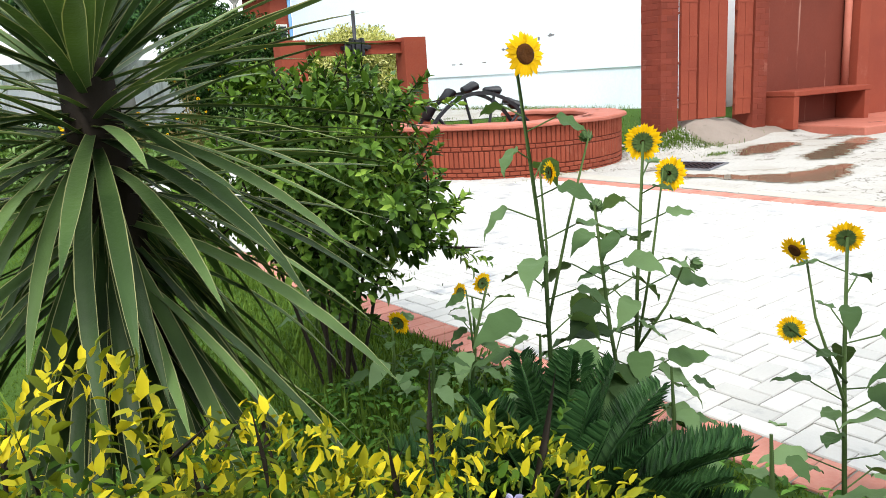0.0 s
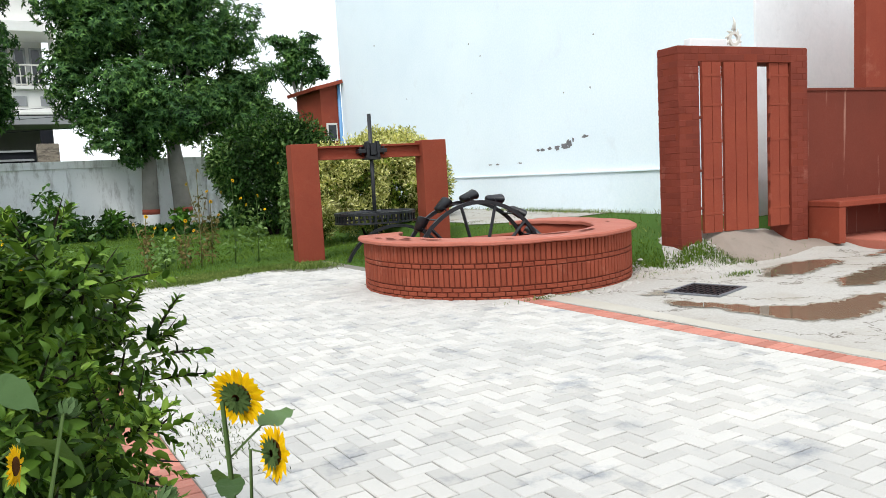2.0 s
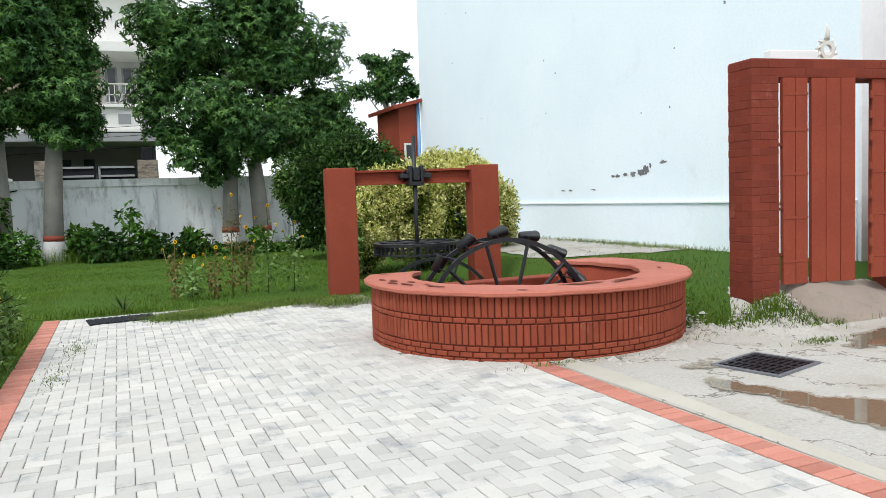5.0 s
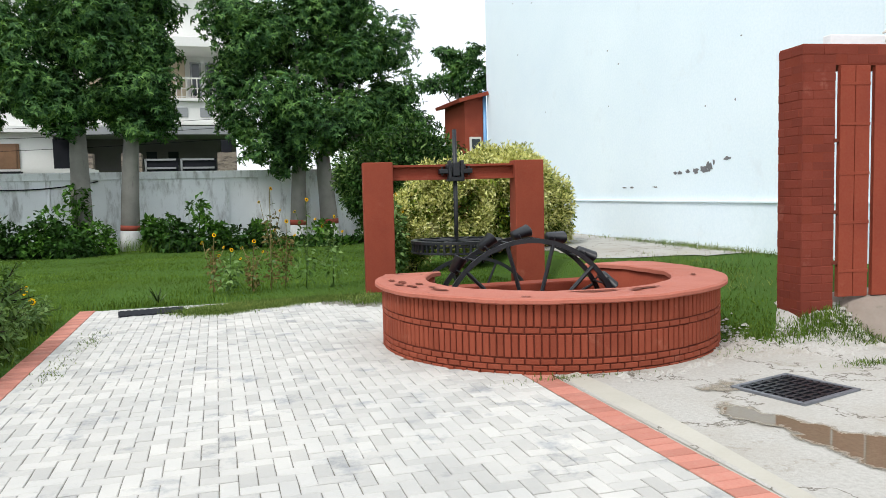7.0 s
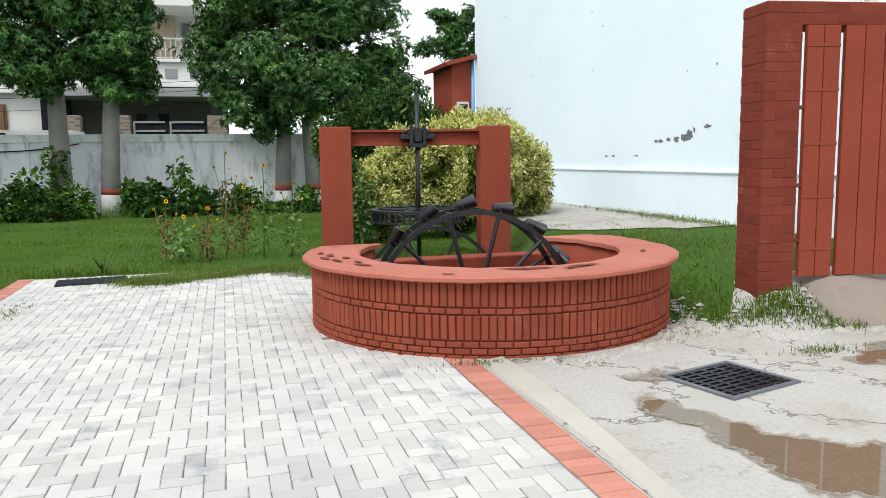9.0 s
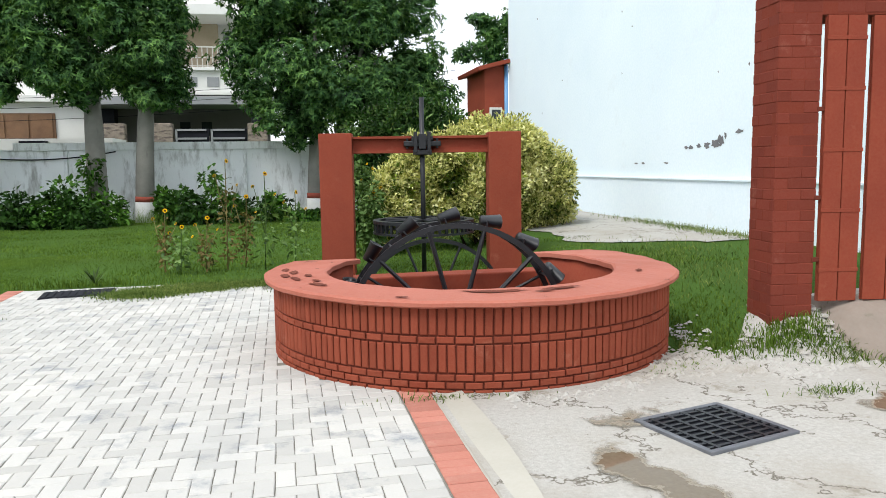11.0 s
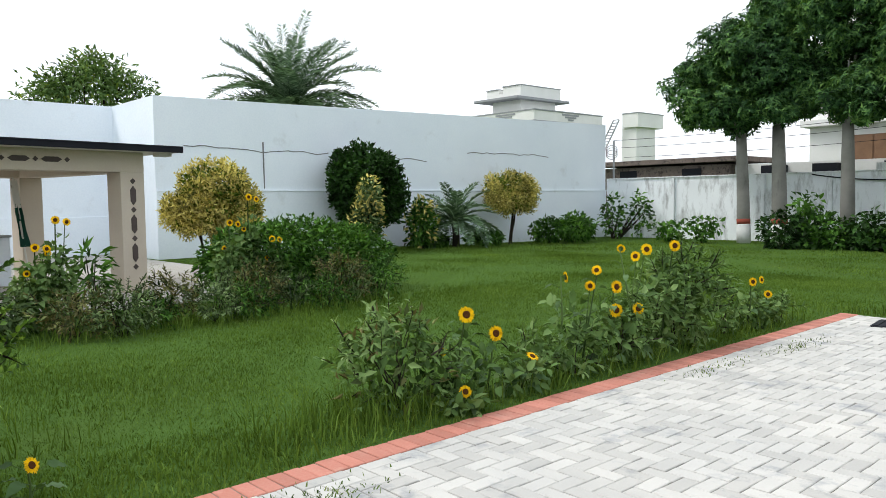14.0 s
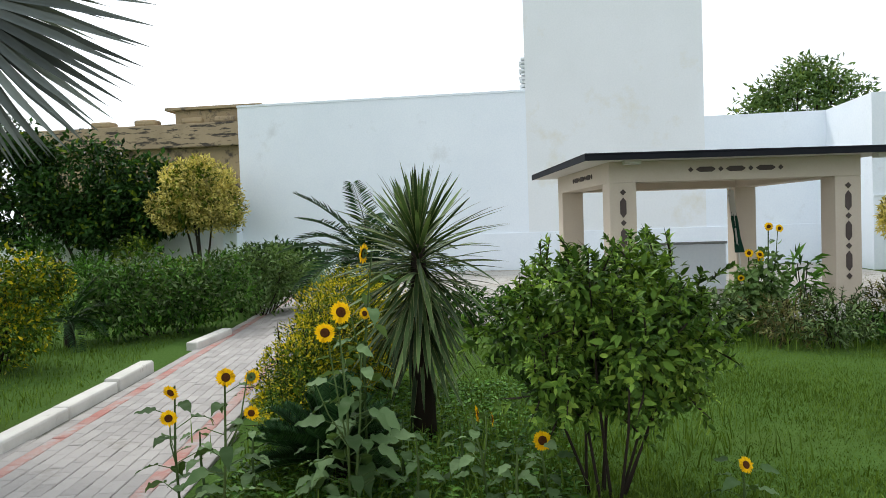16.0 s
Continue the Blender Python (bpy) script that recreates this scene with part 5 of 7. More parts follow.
def build_rooftop():
    r = thing("rooftop_house", "white house with stepped parapets and a cupola room", "house", (0, 0, 0))
    part("wall", boxes((-62, -45.6, 62.2, 71.5, 0, 9.1)), M_HOUSE, r)
    part("eave", boxes((-62, -44.4, 60.9, 72.6, 9.1, 9.32), bevel=0.03), M_HOUSE_GREY, r)
    par = part("parapet", boxes((-53.9, -44.5, 61.0, 61.25, 9.32, 10.3), (-44.75, -44.5, 61.25, 72.4, 9.32, 10.3), (-62, -53.9, 61.0, 61.25, 9.32, 9.9), bevel=0.02), M_HOUSE, r, "white stepped parapet")
    part("parapet_coping", boxes((-53.95, -44.42, 60.94, 61.3, 10.3, 10.42), (-44.8, -44.42, 61.3, 72.45, 10.3, 10.42), (-62, -53.95, 60.94, 61.3, 9.9, 9.99)), M_HOUSE_GREY, r, "grey coping")
    for k in range(3):
        w = 0.45 + 0.45 * k
        part("parapet_notch", boxes((-48.4 - w, -48.4 + w, 60.95, 61.0, 9.5 + 0.25 * k, 9.68 + 0.25 * k)), M_HOUSE_GREY, par, "stepped grille")
        part("parapet_notch", boxes((-44.5, -44.45, 66.8 - w, 66.8 + w, 9.5 + 0.25 * k, 9.68 + 0.25 * k)), M_HOUSE_GREY, par, "stepped grille")
    part("cupola_room", boxes((-53.6, -49.5, 64.6, 70.4, 9.1, 12.2)), M_HOUSE, r)
    part("cupola_eave", boxes((-55.2, -48.7, 63.2, 72.0, 12.1, 12.38), bevel=0.04), M_HOUSE_GREY, r)
    part("cupola_parapet", boxes((-52.0, -49.4, 64.5, 71.2, 12.38, 13.65), (-54.4, -52.6, 64.5, 71.2, 12.38, 13.45), (-52.6, -52.0, 64.5, 71.2, 12.38, 12.95), bevel=0.02), M_HOUSE, r, "white notched parapet")
    part("cupola_coping", boxes((-52.05, -49.35, 64.42, 71.25, 13.65, 13.74), (-54.45, -52.6, 64.42, 71.25, 13.45, 13.53)), M_HOUSE_GREY, r)
    part("stair_tower", boxes((-40.3, -38.6, 70, 73.5, 0, 8.6)), M_HOUSE, r)
    part("water_tank", boxes((-40.1, -38.2, 69.7, 74.4, 8.6, 10.0), bevel=0.03), M_HOUSE, r)
    part("tank_rim", boxes((-40.15, -38.15, 69.65, 74.45, 10.0, 10.08)), M_HOUSE_GREY, r)
    s = part("roof_stair", tube(bmesh.new(), [(-42.9, 69.3, 6.0), (-40.9, 69.3, 9.4)], 0.07, 6), M_HOUSE_GREY, r)
    part("stair_rail", tube(bmesh.new(), [(-42.2, 69.3, 6.0), (-40.2, 69.3, 9.4)], 0.07, 6), M_HOUSE_GREY, s)
    for k in range(12):
        t = k / 11
        part("tread", boxes((-42.9 + 2.0 * t, -42.2 + 2.0 * t, 69.25, 69.35, 6.0 + 3.4 * t, 6.08 + 3.4 * t)), M_HOUSE_GREY, s)
    a = thing("lean_to", "old brick outbuilding with a flat weathered roof", "outbuilding", (0, 33, -0.2))
    part("wall", boxes((-16.3, -9.8, 0, 3, 0, 3.0), bevel=0.03), M_RUBBLE, a, "crumbling brick wall")
    part("roof", boxes((-16.6, -9.3, -0.3, 3.2, 3.08, 3.3), bevel=0.02), M_RUBBLE, a, "thin dark roof slab")
    part("wall", boxes((-9.8, -0.8, 0.4, 3, 0, 2.95)), M_HOUSE, a, "white rendered wall")
    # walls stay uncut; dark boxes stand in for the shade of the hollows
    for x in (-15.2, -12.0, -8.5, -6.5, -4.0):
        part("opening_shade", boxes((x, x + 0.9, -0.03, 0.4, 2.3, 2.85)), M_SLATE, a)
    c = thing("utility_pole", "thin pole with looped overhead cables", "pole", (-13.9, 30.6, 0))
    part("pole", tube(bmesh.new(), [(0, 0, 0), (0, 0, 3.9)], 0.045, 8), M_HOUSE_GREY, c)
    for k in range(3):
        pts = [(0.28 * math.cos(t) - 0.1, 0, 3.3 + 0.1 * k + 0.2 * math.sin(t)) for t in np.linspace(0, 2 * math.pi, 18)]
        part("cable_loop", tube(bmesh.new(), pts, 0.015, 5, False), M_SLATE, c)
    for k, z in enumerate((3.9, 3.6, 3.2)):
        pts = [(26 * t, 0.4 * k, z + 1.2 * t - 1.6 * t * (1 - t)) for t in np.linspace(0, 1, 24)]
        part("cable", tube(bmesh.new(), pts, 0.009, 5, False), M_SLATE, c)
    cable = thing("wall_cable", "black cable sagging along the boundary wall", "cable", (0, 29.7, 0))
    pts = [(-5.2 + 5.2 * t, 0, 2.15 - 0.5 * t * (1 - t) * 2) for t in np.linspace(0, 1, 20)]
    part("wire", tube(bmesh.new(), pts, 0.022, 5), M_SLATE, cable)
    o = thing("ochre_house", "weathered ochre house with a broken parapet", "house", (-24, -10, -0.2))
    part("wall", boxes((-6, 0, -9, 4.5, 0, 5.0)), M_OLD, o)
    part("band", boxes((-6, 0.5, -9, 4.6, 5.0, 5.95), bevel=0.03), M_PARAPET, o, "black-stained parapet band")
    part("roof_room", boxes((-5, 0.2, -1.9, 1.6, 5.95, 6.5), bevel=0.02), M_OLD, o)
    part("roof_slab", boxes((-5.2, 0.4, -2.25, 1.8, 6.5, 6.62), bevel=0.02), M_OLD, o)
    for y in (-5.5, -3.6, -1.6, -0.2):
        part("parapet_block", boxes((-0.2, 0.4, y, y + 0.9, 5.95, 6.2), bevel=0.08), M_OLD, o)


build_rooftop()


# ---- plants: builders ----
def crown_part(parent, arrays, material, name="crown", label=""):
    V, F = arrays
    return child(name, mesh_arrays(name, V, F, material), parent, label)


def shrub(name, label, at, lumps, n, length, width, material, stems=5, stem_r=0.012, simple=True, group="", category="shrub", spread=0.7, second=None, inner=0.6, stem_mat=None, reach=0.6, clump=0, shoots=None):
    """A bush: thin stems out of one foot, and a ragged crown of leaves; lumps are given round the foot."""
    ob = thing(name, label, category, at, 0, group)
    r = random.Random(int(abs(at[0] * 131 + at[1] * 977)) + n)
    for k in range(stems):
        lx, ly, lz, rx, ry, rz = lumps[k % len(lumps)]
        foot = (lx * 0.2 + r.uniform(-0.06, 0.06), ly * 0.2 + r.uniform(-0.06, 0.06), -0.05)
        top = (lx + r.uniform(-reach, reach) * rx, ly + r.uniform(-reach, reach) * ry, lz + r.uniform(-0.1, 0.6) * rz)
        mid = tuple(f + (t - f) * 0.5 + r.uniform(-0.12, 0.12) * rx for f, t in zip(foot, top))
        part("stem", tube(bmesh.new(), [foot, mid, top], [stem_r, stem_r * 0.75, stem_r * 0.35], 6), stem_mat or M_TWIG, ob)
    if shoots:
        count, per, long = shoots
        leafy, twig = sprays(lumps, count, per, long, length, width)
        crown_part(ob, leafy, material, "shoot_leaves")
        tagged(crown_part(ob, twig, stem_mat or M_TWIG, "twig_growth"), kind="stuff")
        crown_part(ob, foliage(lumps, n, length, width, simple, spread, 0.2, inner), material)
    elif clump:
        crown_part(ob, foliage(lumps, n // 3, length, width, simple, spread, 0.2, 0.6), material)
        lumps = clumped(lumps, clump, 0.36, n)
        crown_part(ob, foliage(lumps, n - n // 3, length, width, simple, spread, 0.2, inner), material, "outer_crown")
    else:
        crown_part(ob, foliage(lumps, n, length, width, simple, spread, 0.2, inner), material)
    if second:
        m2, n2, grow = second
        l2 = [(x, y, z + 0.1 * rz, rx * grow, ry * grow, rz * grow) for x, y, z, rx, ry, rz in lumps]
        tagged(crown_part(ob, foliage(l2, n2, length, width, simple, spread, -0.4, 0.93), m2, "shoot_growth"), kind="stuff")
    return ob


def tree(at, trunk_h, r0, lumps, n, label, lean=(0, 0), painted=True, group="", leaf=0.26, material=None, leaflets=6):
    ob = thing("tree", label, "tree", at, 0, group)
    x, y = lean
    pts = [(0, 0, -0.1), (x * 0.3, y * 0.3, trunk_h * 0.4), (x * 0.7, y * 0.7, trunk_h * 0.75), (x, y, trunk_h)]
    part("trunk", tube(bmesh.new(), pts, [r0 * 1.12, r0, r0 * 0.9, r0 * 0.78], 14), M_TRUNK, ob, "smooth grey trunk", True)
    if painted:
        part("painted_base", tube(bmesh.new(), [(0, 0, -0.08), (x * 0.12, y * 0.12, 0.66)], [r0 * 1.16, r0 * 1.09], 14), M_LIME, ob, "lime-washed trunk base", True)
        part("painted_band", tube(bmesh.new(), [(x * 0.12, y * 0.12, 0.66), (x * 0.16, y * 0.16, 0.84)], r0 * 1.09, 14), M_BANDRED, ob, "dull red painted band", True)
    for k, (lx, ly, lz, rx, ry, rz) in enumerate(lumps[:7]):
        mid = ((x + lx) / 2, (y + ly) / 2, trunk_h * 0.6 + lz * 0.4)
        part("limb", tube(bmesh.new(), [(x, y, trunk_h - 0.1), mid, (lx, ly, lz)], [r0 * 0.5, r0 * 0.32, r0 * 0.12], 7), M_TRUNK, ob)
    crown_part(ob, whorls(clumped(lumps, 18, 0.40, int(n + at[0] * 7)), n, leaflets, leaf, leaf * 0.38, 0.35), material or M_TREE_LEAF)
    return ob


def heart_leaf(name, size, material, bend=0.25):
    """A broad pointed leaf along +y, folded on its midrib, with wavy margin."""
    prof = [(0.0, 0.02), (0.03, 0.13), (0.09, 0.23), (0.18, 0.295), (0.30, 0.315), (0.44, 0.295), (0.58, 0.245), (0.72, 0.175), (0.84, 0.105), (0.93, 0.045)]
    V, F = [], []
    for t, w in prof:
        z = -bend * t * t
        V += [(-w * size, t * size, (z + 0.22 * w + 0.055 * math.sin(t * 17)) * size), (0, t * size, z * size), (w * size, t * size, (z + 0.16 * w + 0.055 * math.sin(t * 15 + 1)) * size)]
    V.append((0, size, -bend * size * 1.15))
    for i in range(len(prof) - 1):
        a = 3 * i
        F += [(a, a + 1, a + 4, a + 3), (a + 1, a + 2, a + 5, a + 4)]
    a = 3 * (len(prof) - 1)
    F += [(a, a + 1, len(V) - 1), (a + 1, a + 2, len(V) - 1)]
    return mesh_from(name, V, F, material, True)


HEART = [heart_leaf("leaf", 0.135, M_SF_LEAF, b) for b in (0.1, 0.3, 0.55)]


def petal_mesh(radius, count, back):
    P, D, N = [], [], []
    for ringk, (r0, cnt, lift) in enumerate(((0.42, count, 0.05), (0.42, count, -0.08))):
        for k in range(cnt):
            a = 2 * math.pi * (k + 0.5 * ringk) / cnt + rng.uniform(-0.07, 0.07)
            P.append((r0 * radius * math.cos(a), r0 * radius * math.sin(a), 0.0))
            D.append((math.cos(a), math.sin(a), lift + rng.uniform(-0.15, 0.15)))
            N.append((0, 0, 1))
    n = len(P)
    L = radius * (0.55 + 0.16 * rng.random(n))
    return leaf_arrays(P, D, N, L, L * 0.42, 0.12, 0.1)


def head_meshes(radius):
    V, F = petal_mesh(radius, 17, 0)
    petals = mesh_arrays("petals", V, F, M_PETAL)
    bm = bmesh.new()
    rows = []
    for r, z in ((0.02, 0.035), (0.2, 0.05), (0.36, 0.05), (0.47, 0.02), (0.46, -0.03)):
        rows.append([bm.verts.new((r * radius * math.cos(a), r * radius * math.sin(a), z * radius * 2)) for a in np.linspace(0, 2 * math.pi, 19)[:-1]])
    for p, q in zip(rows, rows[1:]):
        for i in range(18):
            bm.faces.new((p[i], p[(i + 1) % 18], q[(i + 1) % 18], q[i]))
    bm.faces.new(rows[0])
    bmesh.ops.recalc_face_normals(bm, faces=bm.faces)
    disc = bpy.data.meshes.new("seed_disc")
    bm.to_mesh(disc)
    bm.free()
    disc.materials.append(M_DISC)
    P, D, N = [], [], []
    for ringk, rr in enumerate((0.3, 0.42)):
        for k in range(13):
            a = 2 * math.pi * (k + 0.5 * ringk) / 13
            P.append((0.12 * radius * math.cos(a), 0.12 * radius * math.sin(a), -0.13 * radius))
            D.append((math.cos(a), math.sin(a), 0.12 * ringk))
            N.append((0, 0, -1))
    V, F = leaf_arrays(P, D, N, 0.52 * radius, 0.2 * radius, 0.1, -0.12)
    sepals = mesh_arrays("sepals", V, F, M_STEM)
    return petals, disc, sepals


def bud_mesh():
    """A closed bud: overlapping green bracts round a small dome."""
    P, D, N = [], [], []
    for ring, (r0, z0, lean) in enumerate(((0.010, -0.018, 0.75), (0.014, -0.012, 0.35), (0.012, -0.004, 0.05), (0.008, 0.002, -0.15))):
        for k in range(11):
            a = 2 * math.pi * (k + 0.5 * ring) / 11
            P.append((r0 * math.cos(a), r0 * math.sin(a), z0))
            D.append((lean * math.cos(a), lean * math.sin(a), 0.75))
            N.append((math.cos(a), math.sin(a), -0.3))
    V, F = leaf_arrays(P, D, N, 0.036, 0.014, 0.1, 0.1)
    return mesh_arrays("bud", V, F, M_SF_LEAF)


BUD = bud_mesh()
HEADS = {r: head_meshes(r) for r in (0.04, 0.055)}


def sunflower(at, heads, leaves=12, leaf=1.0, label="tall sunflower plant with yellow heads", stem_r=0.0075, group="sunflowers", dry=False, bushy=0):
    """heads: (offset x, y, height, facing turn in degrees, tilt, radius); facing 0 looks along +x."""
    ob = thing("sunflower", label, "sunflower", at, 0, group)
    r = random.Random(int(abs(at[0] * 733 + at[1] * 1371 + heads[0][2] * 99)))
    top = max(heads, key=lambda h: h[2])
    main = []
    for h in heads:
        hx, hy, hz, turn, tilt, rad = h
        rad = rad * 0.66
        t0 = 0.0 if h is top else r.uniform(0.3, 0.5)
        tx, ty, tz = top[0], top[1], top[2]
        foot = (tx * t0 * 0.8, ty * t0 * 0.8, max(-0.05, tz * t0))
        face = Vector((math.cos(radians(turn)) * math.cos(radians(tilt)), math.sin(radians(turn)) * math.cos(radians(tilt)), math.sin(radians(tilt))))
        end = Vector((hx, hy, hz)) - face * rad * 0.2
        mid = tuple(a + (b - a) * 0.55 + r.uniform(-0.015, 0.015) for a, b in zip(foot, end))
        neck = end - face * rad * 0.7 + Vector((0, 0, 0.015))
        pts = [foot, mid, tuple(neck), tuple(end)]
        if h is top:
            main = [Vector(p) for p in pts]
        k = 1.0 if h is top else 0.65
        part("stem", tube(bmesh.new(), pts, [stem_r * k, stem_r * 0.8 * k, stem_r * 0.55 * k, stem_r * 0.5 * k], 7), M_DRY_STEM if dry else M_STEM, ob, "", True)
        petals, disc, sepals = HEADS[0.055 if rad > 0.047 else 0.04]
        m = Matrix.Translation((hx, hy, hz)) @ face.to_track_quat("Z", "Y").to_matrix().to_4x4() @ Matrix.Scale(rad / (0.055 if rad > 0.047 else 0.04), 4)
        bud = h[5] <= 0.046 and group == "sunflowers"
        f = child("bud" if bud else "seed_disc", BUD if bud else disc, ob, "closed green bud" if bud else "")
        f.matrix_basis = m
        if not bud:
            child("petals", petals, f)
        child("sepals", sepals, f)
    n = len(main) - 1
    for k in range(leaves):
        t = 0.08 + 0.84 * (k + r.random() * 0.6) / leaves
        i = 0 if t < 0.6 else 1
        u = t / 0.6 if i == 0 else (t - 0.6) / 0.4
        p = main[i].lerp(main[i + 1], u)
        a = k * 137.5 + r.uniform(-25, 25)
        s = leaf * (1.2 - 0.55 * t) * r.uniform(0.75, 1.2)
        stalk = 0.07 * s + 0.03
        q = p + Vector((math.cos(radians(a)), math.sin(radians(a)), 0.45)) * stalk
        lf = child("leaf", r.choice(HEART), ob)
        lf.matrix_basis = Matrix.Translation(q) @ Matrix.Rotation(radians(a - 90), 4, "Z") @ Matrix.Rotation(radians(r.uniform(-26, 12)), 4, "X") @ Matrix.Rotation(radians(r.uniform(-25, 25)), 4, "Y") @ Matrix.Scale(s, 4)
        part("petiole", tube(bmesh.new(), [p, q], stem_r * 0.3, 5), M_STEM, ob)
    if bushy:
        z = top[2]
        crown_part(ob, foliage([(top[0] * 0.4, top[1] * 0.4, z * 0.42, 0.11 if dry else 0.2, 0.11 if dry else 0.22, z * 0.4)], bushy, 0.07 if dry else 0.09, 0.035 if dry else 0.055, False, 0.8, 0.2, 0.25), M_DRY_LEAF if dry else M_LIGHT_ROW, "foliage")
    return ob


M_LIGHT_ROW = leaf_material("fresh_row_leaf", [(0.038, 0.080, 0.020), (0.100, 0.178, 0.052), (0.23, 0.33, 0.125)], 0.55, 0.3)
M_DRY_LEAF = leaf_material("withered_leaf", [(0.08, 0.10, 0.03), (0.17, 0.13, 0.05), (0.22, 0.16, 0.07)], 0.7, 0.2)


def strap_leaf(name, length, width, curve, mats, seg=7, margin=0.09):
    """A sword leaf along +x that bends down, channelled, with a pale margin."""
    V, F, mi = [], [], []
    for i in range(seg + 1):
        t = i / seg
        a = curve * t
        x = length * (math.sin(a) / curve if abs(curve) > 1e-3 else t)
        z = -length * ((1 - math.cos(a)) / curve if abs(curve) > 1e-3 else 0)
        w = width * (0.55 + 0.9 * t) * (1 - t ** 3.2) * 0.72 + width * 0.02
        up = 0.28 * w
        V += [(x, -w, z + up), (x, -w * (1 - margin), z + up * 0.8), (x, 0, z), (x, w * (1 - margin), z + up * 0.8), (x, w, z + up)]
    for i in range(seg):
        for k in range(4):
            a = 5 * i + k
            F.append((a, a + 1, a + 6, a + 5))
            mi.append(1 if k in (0, 3) else 0)
    me = mesh_from(name, V, F, mats[0], True)
    me.materials.append(mats[1])
    me.polygons.foreach_set("material_index", mi)
    return me


def build_yucca(at, crown_z, size, label, n=230):
    y = thing("yucca", label, "yucca", at)
    part("trunk", tube(bmesh.new(), [(0.05, 0.02, -0.1), (0.02, 0.0, crown_z * 0.5), (0, 0, crown_z + 0.05)], [0.085, 0.07, 0.05], 10), M_TWIG, y, "rough brown trunk", True)
    kinds = [strap_leaf("leaf", size, 0.029 * size / 0.75, c, (M_YUCCA, M_YUCCA_EDGE)) for c in (0.05, 0.3, 0.7, 1.1)]
    r = random.Random(21)
    for k in range(n):
        t = k / (n - 1)
        a = k * 137.508
        lift = 84 - 152 * t ** 0.8 + r.uniform(-9, 9)
        kind = kinds[0 if lift > 40 else 1 if lift > 0 else r.choice((1, 2)) if lift > -45 else r.choice((0, 1, 1))]
        z = crown_z + 0.06 - max(0, t - 0.1) * crown_z * 0.58 * r.uniform(0.3, 1.05)
        s = r.uniform(0.82, 1.1) * (0.78 if t < 0.2 else 1.0)
        lf = child("leaf", kind, y)
        lf.matrix_basis = Matrix.Translation((0, 0, z)) @ Matrix.Rotation(radians(a), 4, "Z") @ Matrix.Rotation(radians(-lift), 4, "Y") @ Matrix.Translation((0.035, 0, 0)) @ Matrix.Rotation(radians(r.uniform(-18, 18)), 4, "X") @ Matrix.Scale(s, 4)
    return y


def frond_mesh(name, length, pairs, leaflet, width, curve, vee, material, stalk=0.15, fuzz=0.06):
    """A feather leaf along +x: a bending rib with pairs of narrow leaflets."""
    P, D, N, L = [], [], [], []
    for i in range(pairs):
        t = stalk + (1 - stalk) * i / (pairs - 1)
        a = curve * t
        x, z = length * math.sin(a) / curve, -length * (1 - math.cos(a)) / curve
        tang = np.array((math.cos(a), 0, -math.sin(a)))
        nor = np.array((math.sin(a), 0, math.cos(a)))
        s = leaflet * (0.35 + 0.65 * math.sin(math.pi * min(1, 0.12 + 0.86 * t)) ** 0.7)
        for sd in (-1, 1):
            P.append((x, 0, z))
            D.append(tang * 0.55 + np.array((0, sd, 0)) * 0.85 + nor * vee + fuzz * rng.normal(size=3))
            N.append(nor)
            L.append(s)
    L = np.array(L)
    V, F = leaf_arrays(P, np.array(D), N, L, width, 0.15, 0.12, True)
    pts = [(length * math.sin(curve * t) / curve, 0, -length * (1 - math.cos(curve * t)) / curve) for t in np.linspace(0, 1, 9)]
    bm = tube(bmesh.new(), pts, [width * 0.6 * (1 - 0.8 * t) for t in np.linspace(0, 1, 9)], 4)
    tv = np.array([v.co[:] for v in bm.verts])
    bm.verts.index_update()
    tf = []
    for f in bm.faces:
        ids = [v.index for v in f.verts]
        tf += [(ids[0], ids[i], ids[i + 1]) for i in range(1, len(ids) - 1)]
    bm.free()
    V, F = join_arrays([(V, F), (tv, np.array(tf))])
    return mesh_arrays(name, V, F, material)


def feather_palm(name, label, at, crown_z, length, n, material, trunk_r=0.07, lifts=(75, -20), curve=(0.5, 1.1), pairs=34, leaflet=0.2, width=0.022, vee=0.25, category="palm", trunk=True, fuzz=0.06):
    p = thing(name, label, category, at)
    if trunk:
        part("trunk", tube(bmesh.new(), [(0, 0, -0.1), (0.02, 0, crown_z * 0.5), (0, 0, crown_z)], [trunk_r * 1.2, trunk_r, trunk_r * 1.1], 10), M_TWIG, p, "rough fibrous trunk", True)
    kinds = [frond_mesh("frond", length, pairs, leaflet, width, c, vee, material, fuzz=fuzz) for c in (curve[0], (curve[0] + curve[1]) / 2, curve[1])]
    r = random.Random(n * 7 + int(length * 10))
    for k in range(n):
        t = k / (n - 1)
        lift = lifts[0] + (lifts[1] - lifts[0]) * t ** 0.9 + r.uniform(-8, 8)
        f = child("frond", kinds[0 if t < 0.25 else r.choice((1, 2))], p)
        f.matrix_basis = Matrix.Translation((0, 0, crown_z)) @ Matrix.Rotation(radians(k * 137.508 + r.uniform(-10, 10)), 4, "Z") @ Matrix.Rotation(radians(-lift), 4, "Y") @ Matrix.Rotation(radians(r.uniform(-12, 12)), 4, "X") @ Matrix.Scale(r.uniform(0.85, 1.08), 4)
    return p


# ---- plants by the start of the walk ----
build_yucca((0.36, 1.92, 0), 1.24, 0.60, "variegated yucca with a skirt of drooping sword leaves", 340)

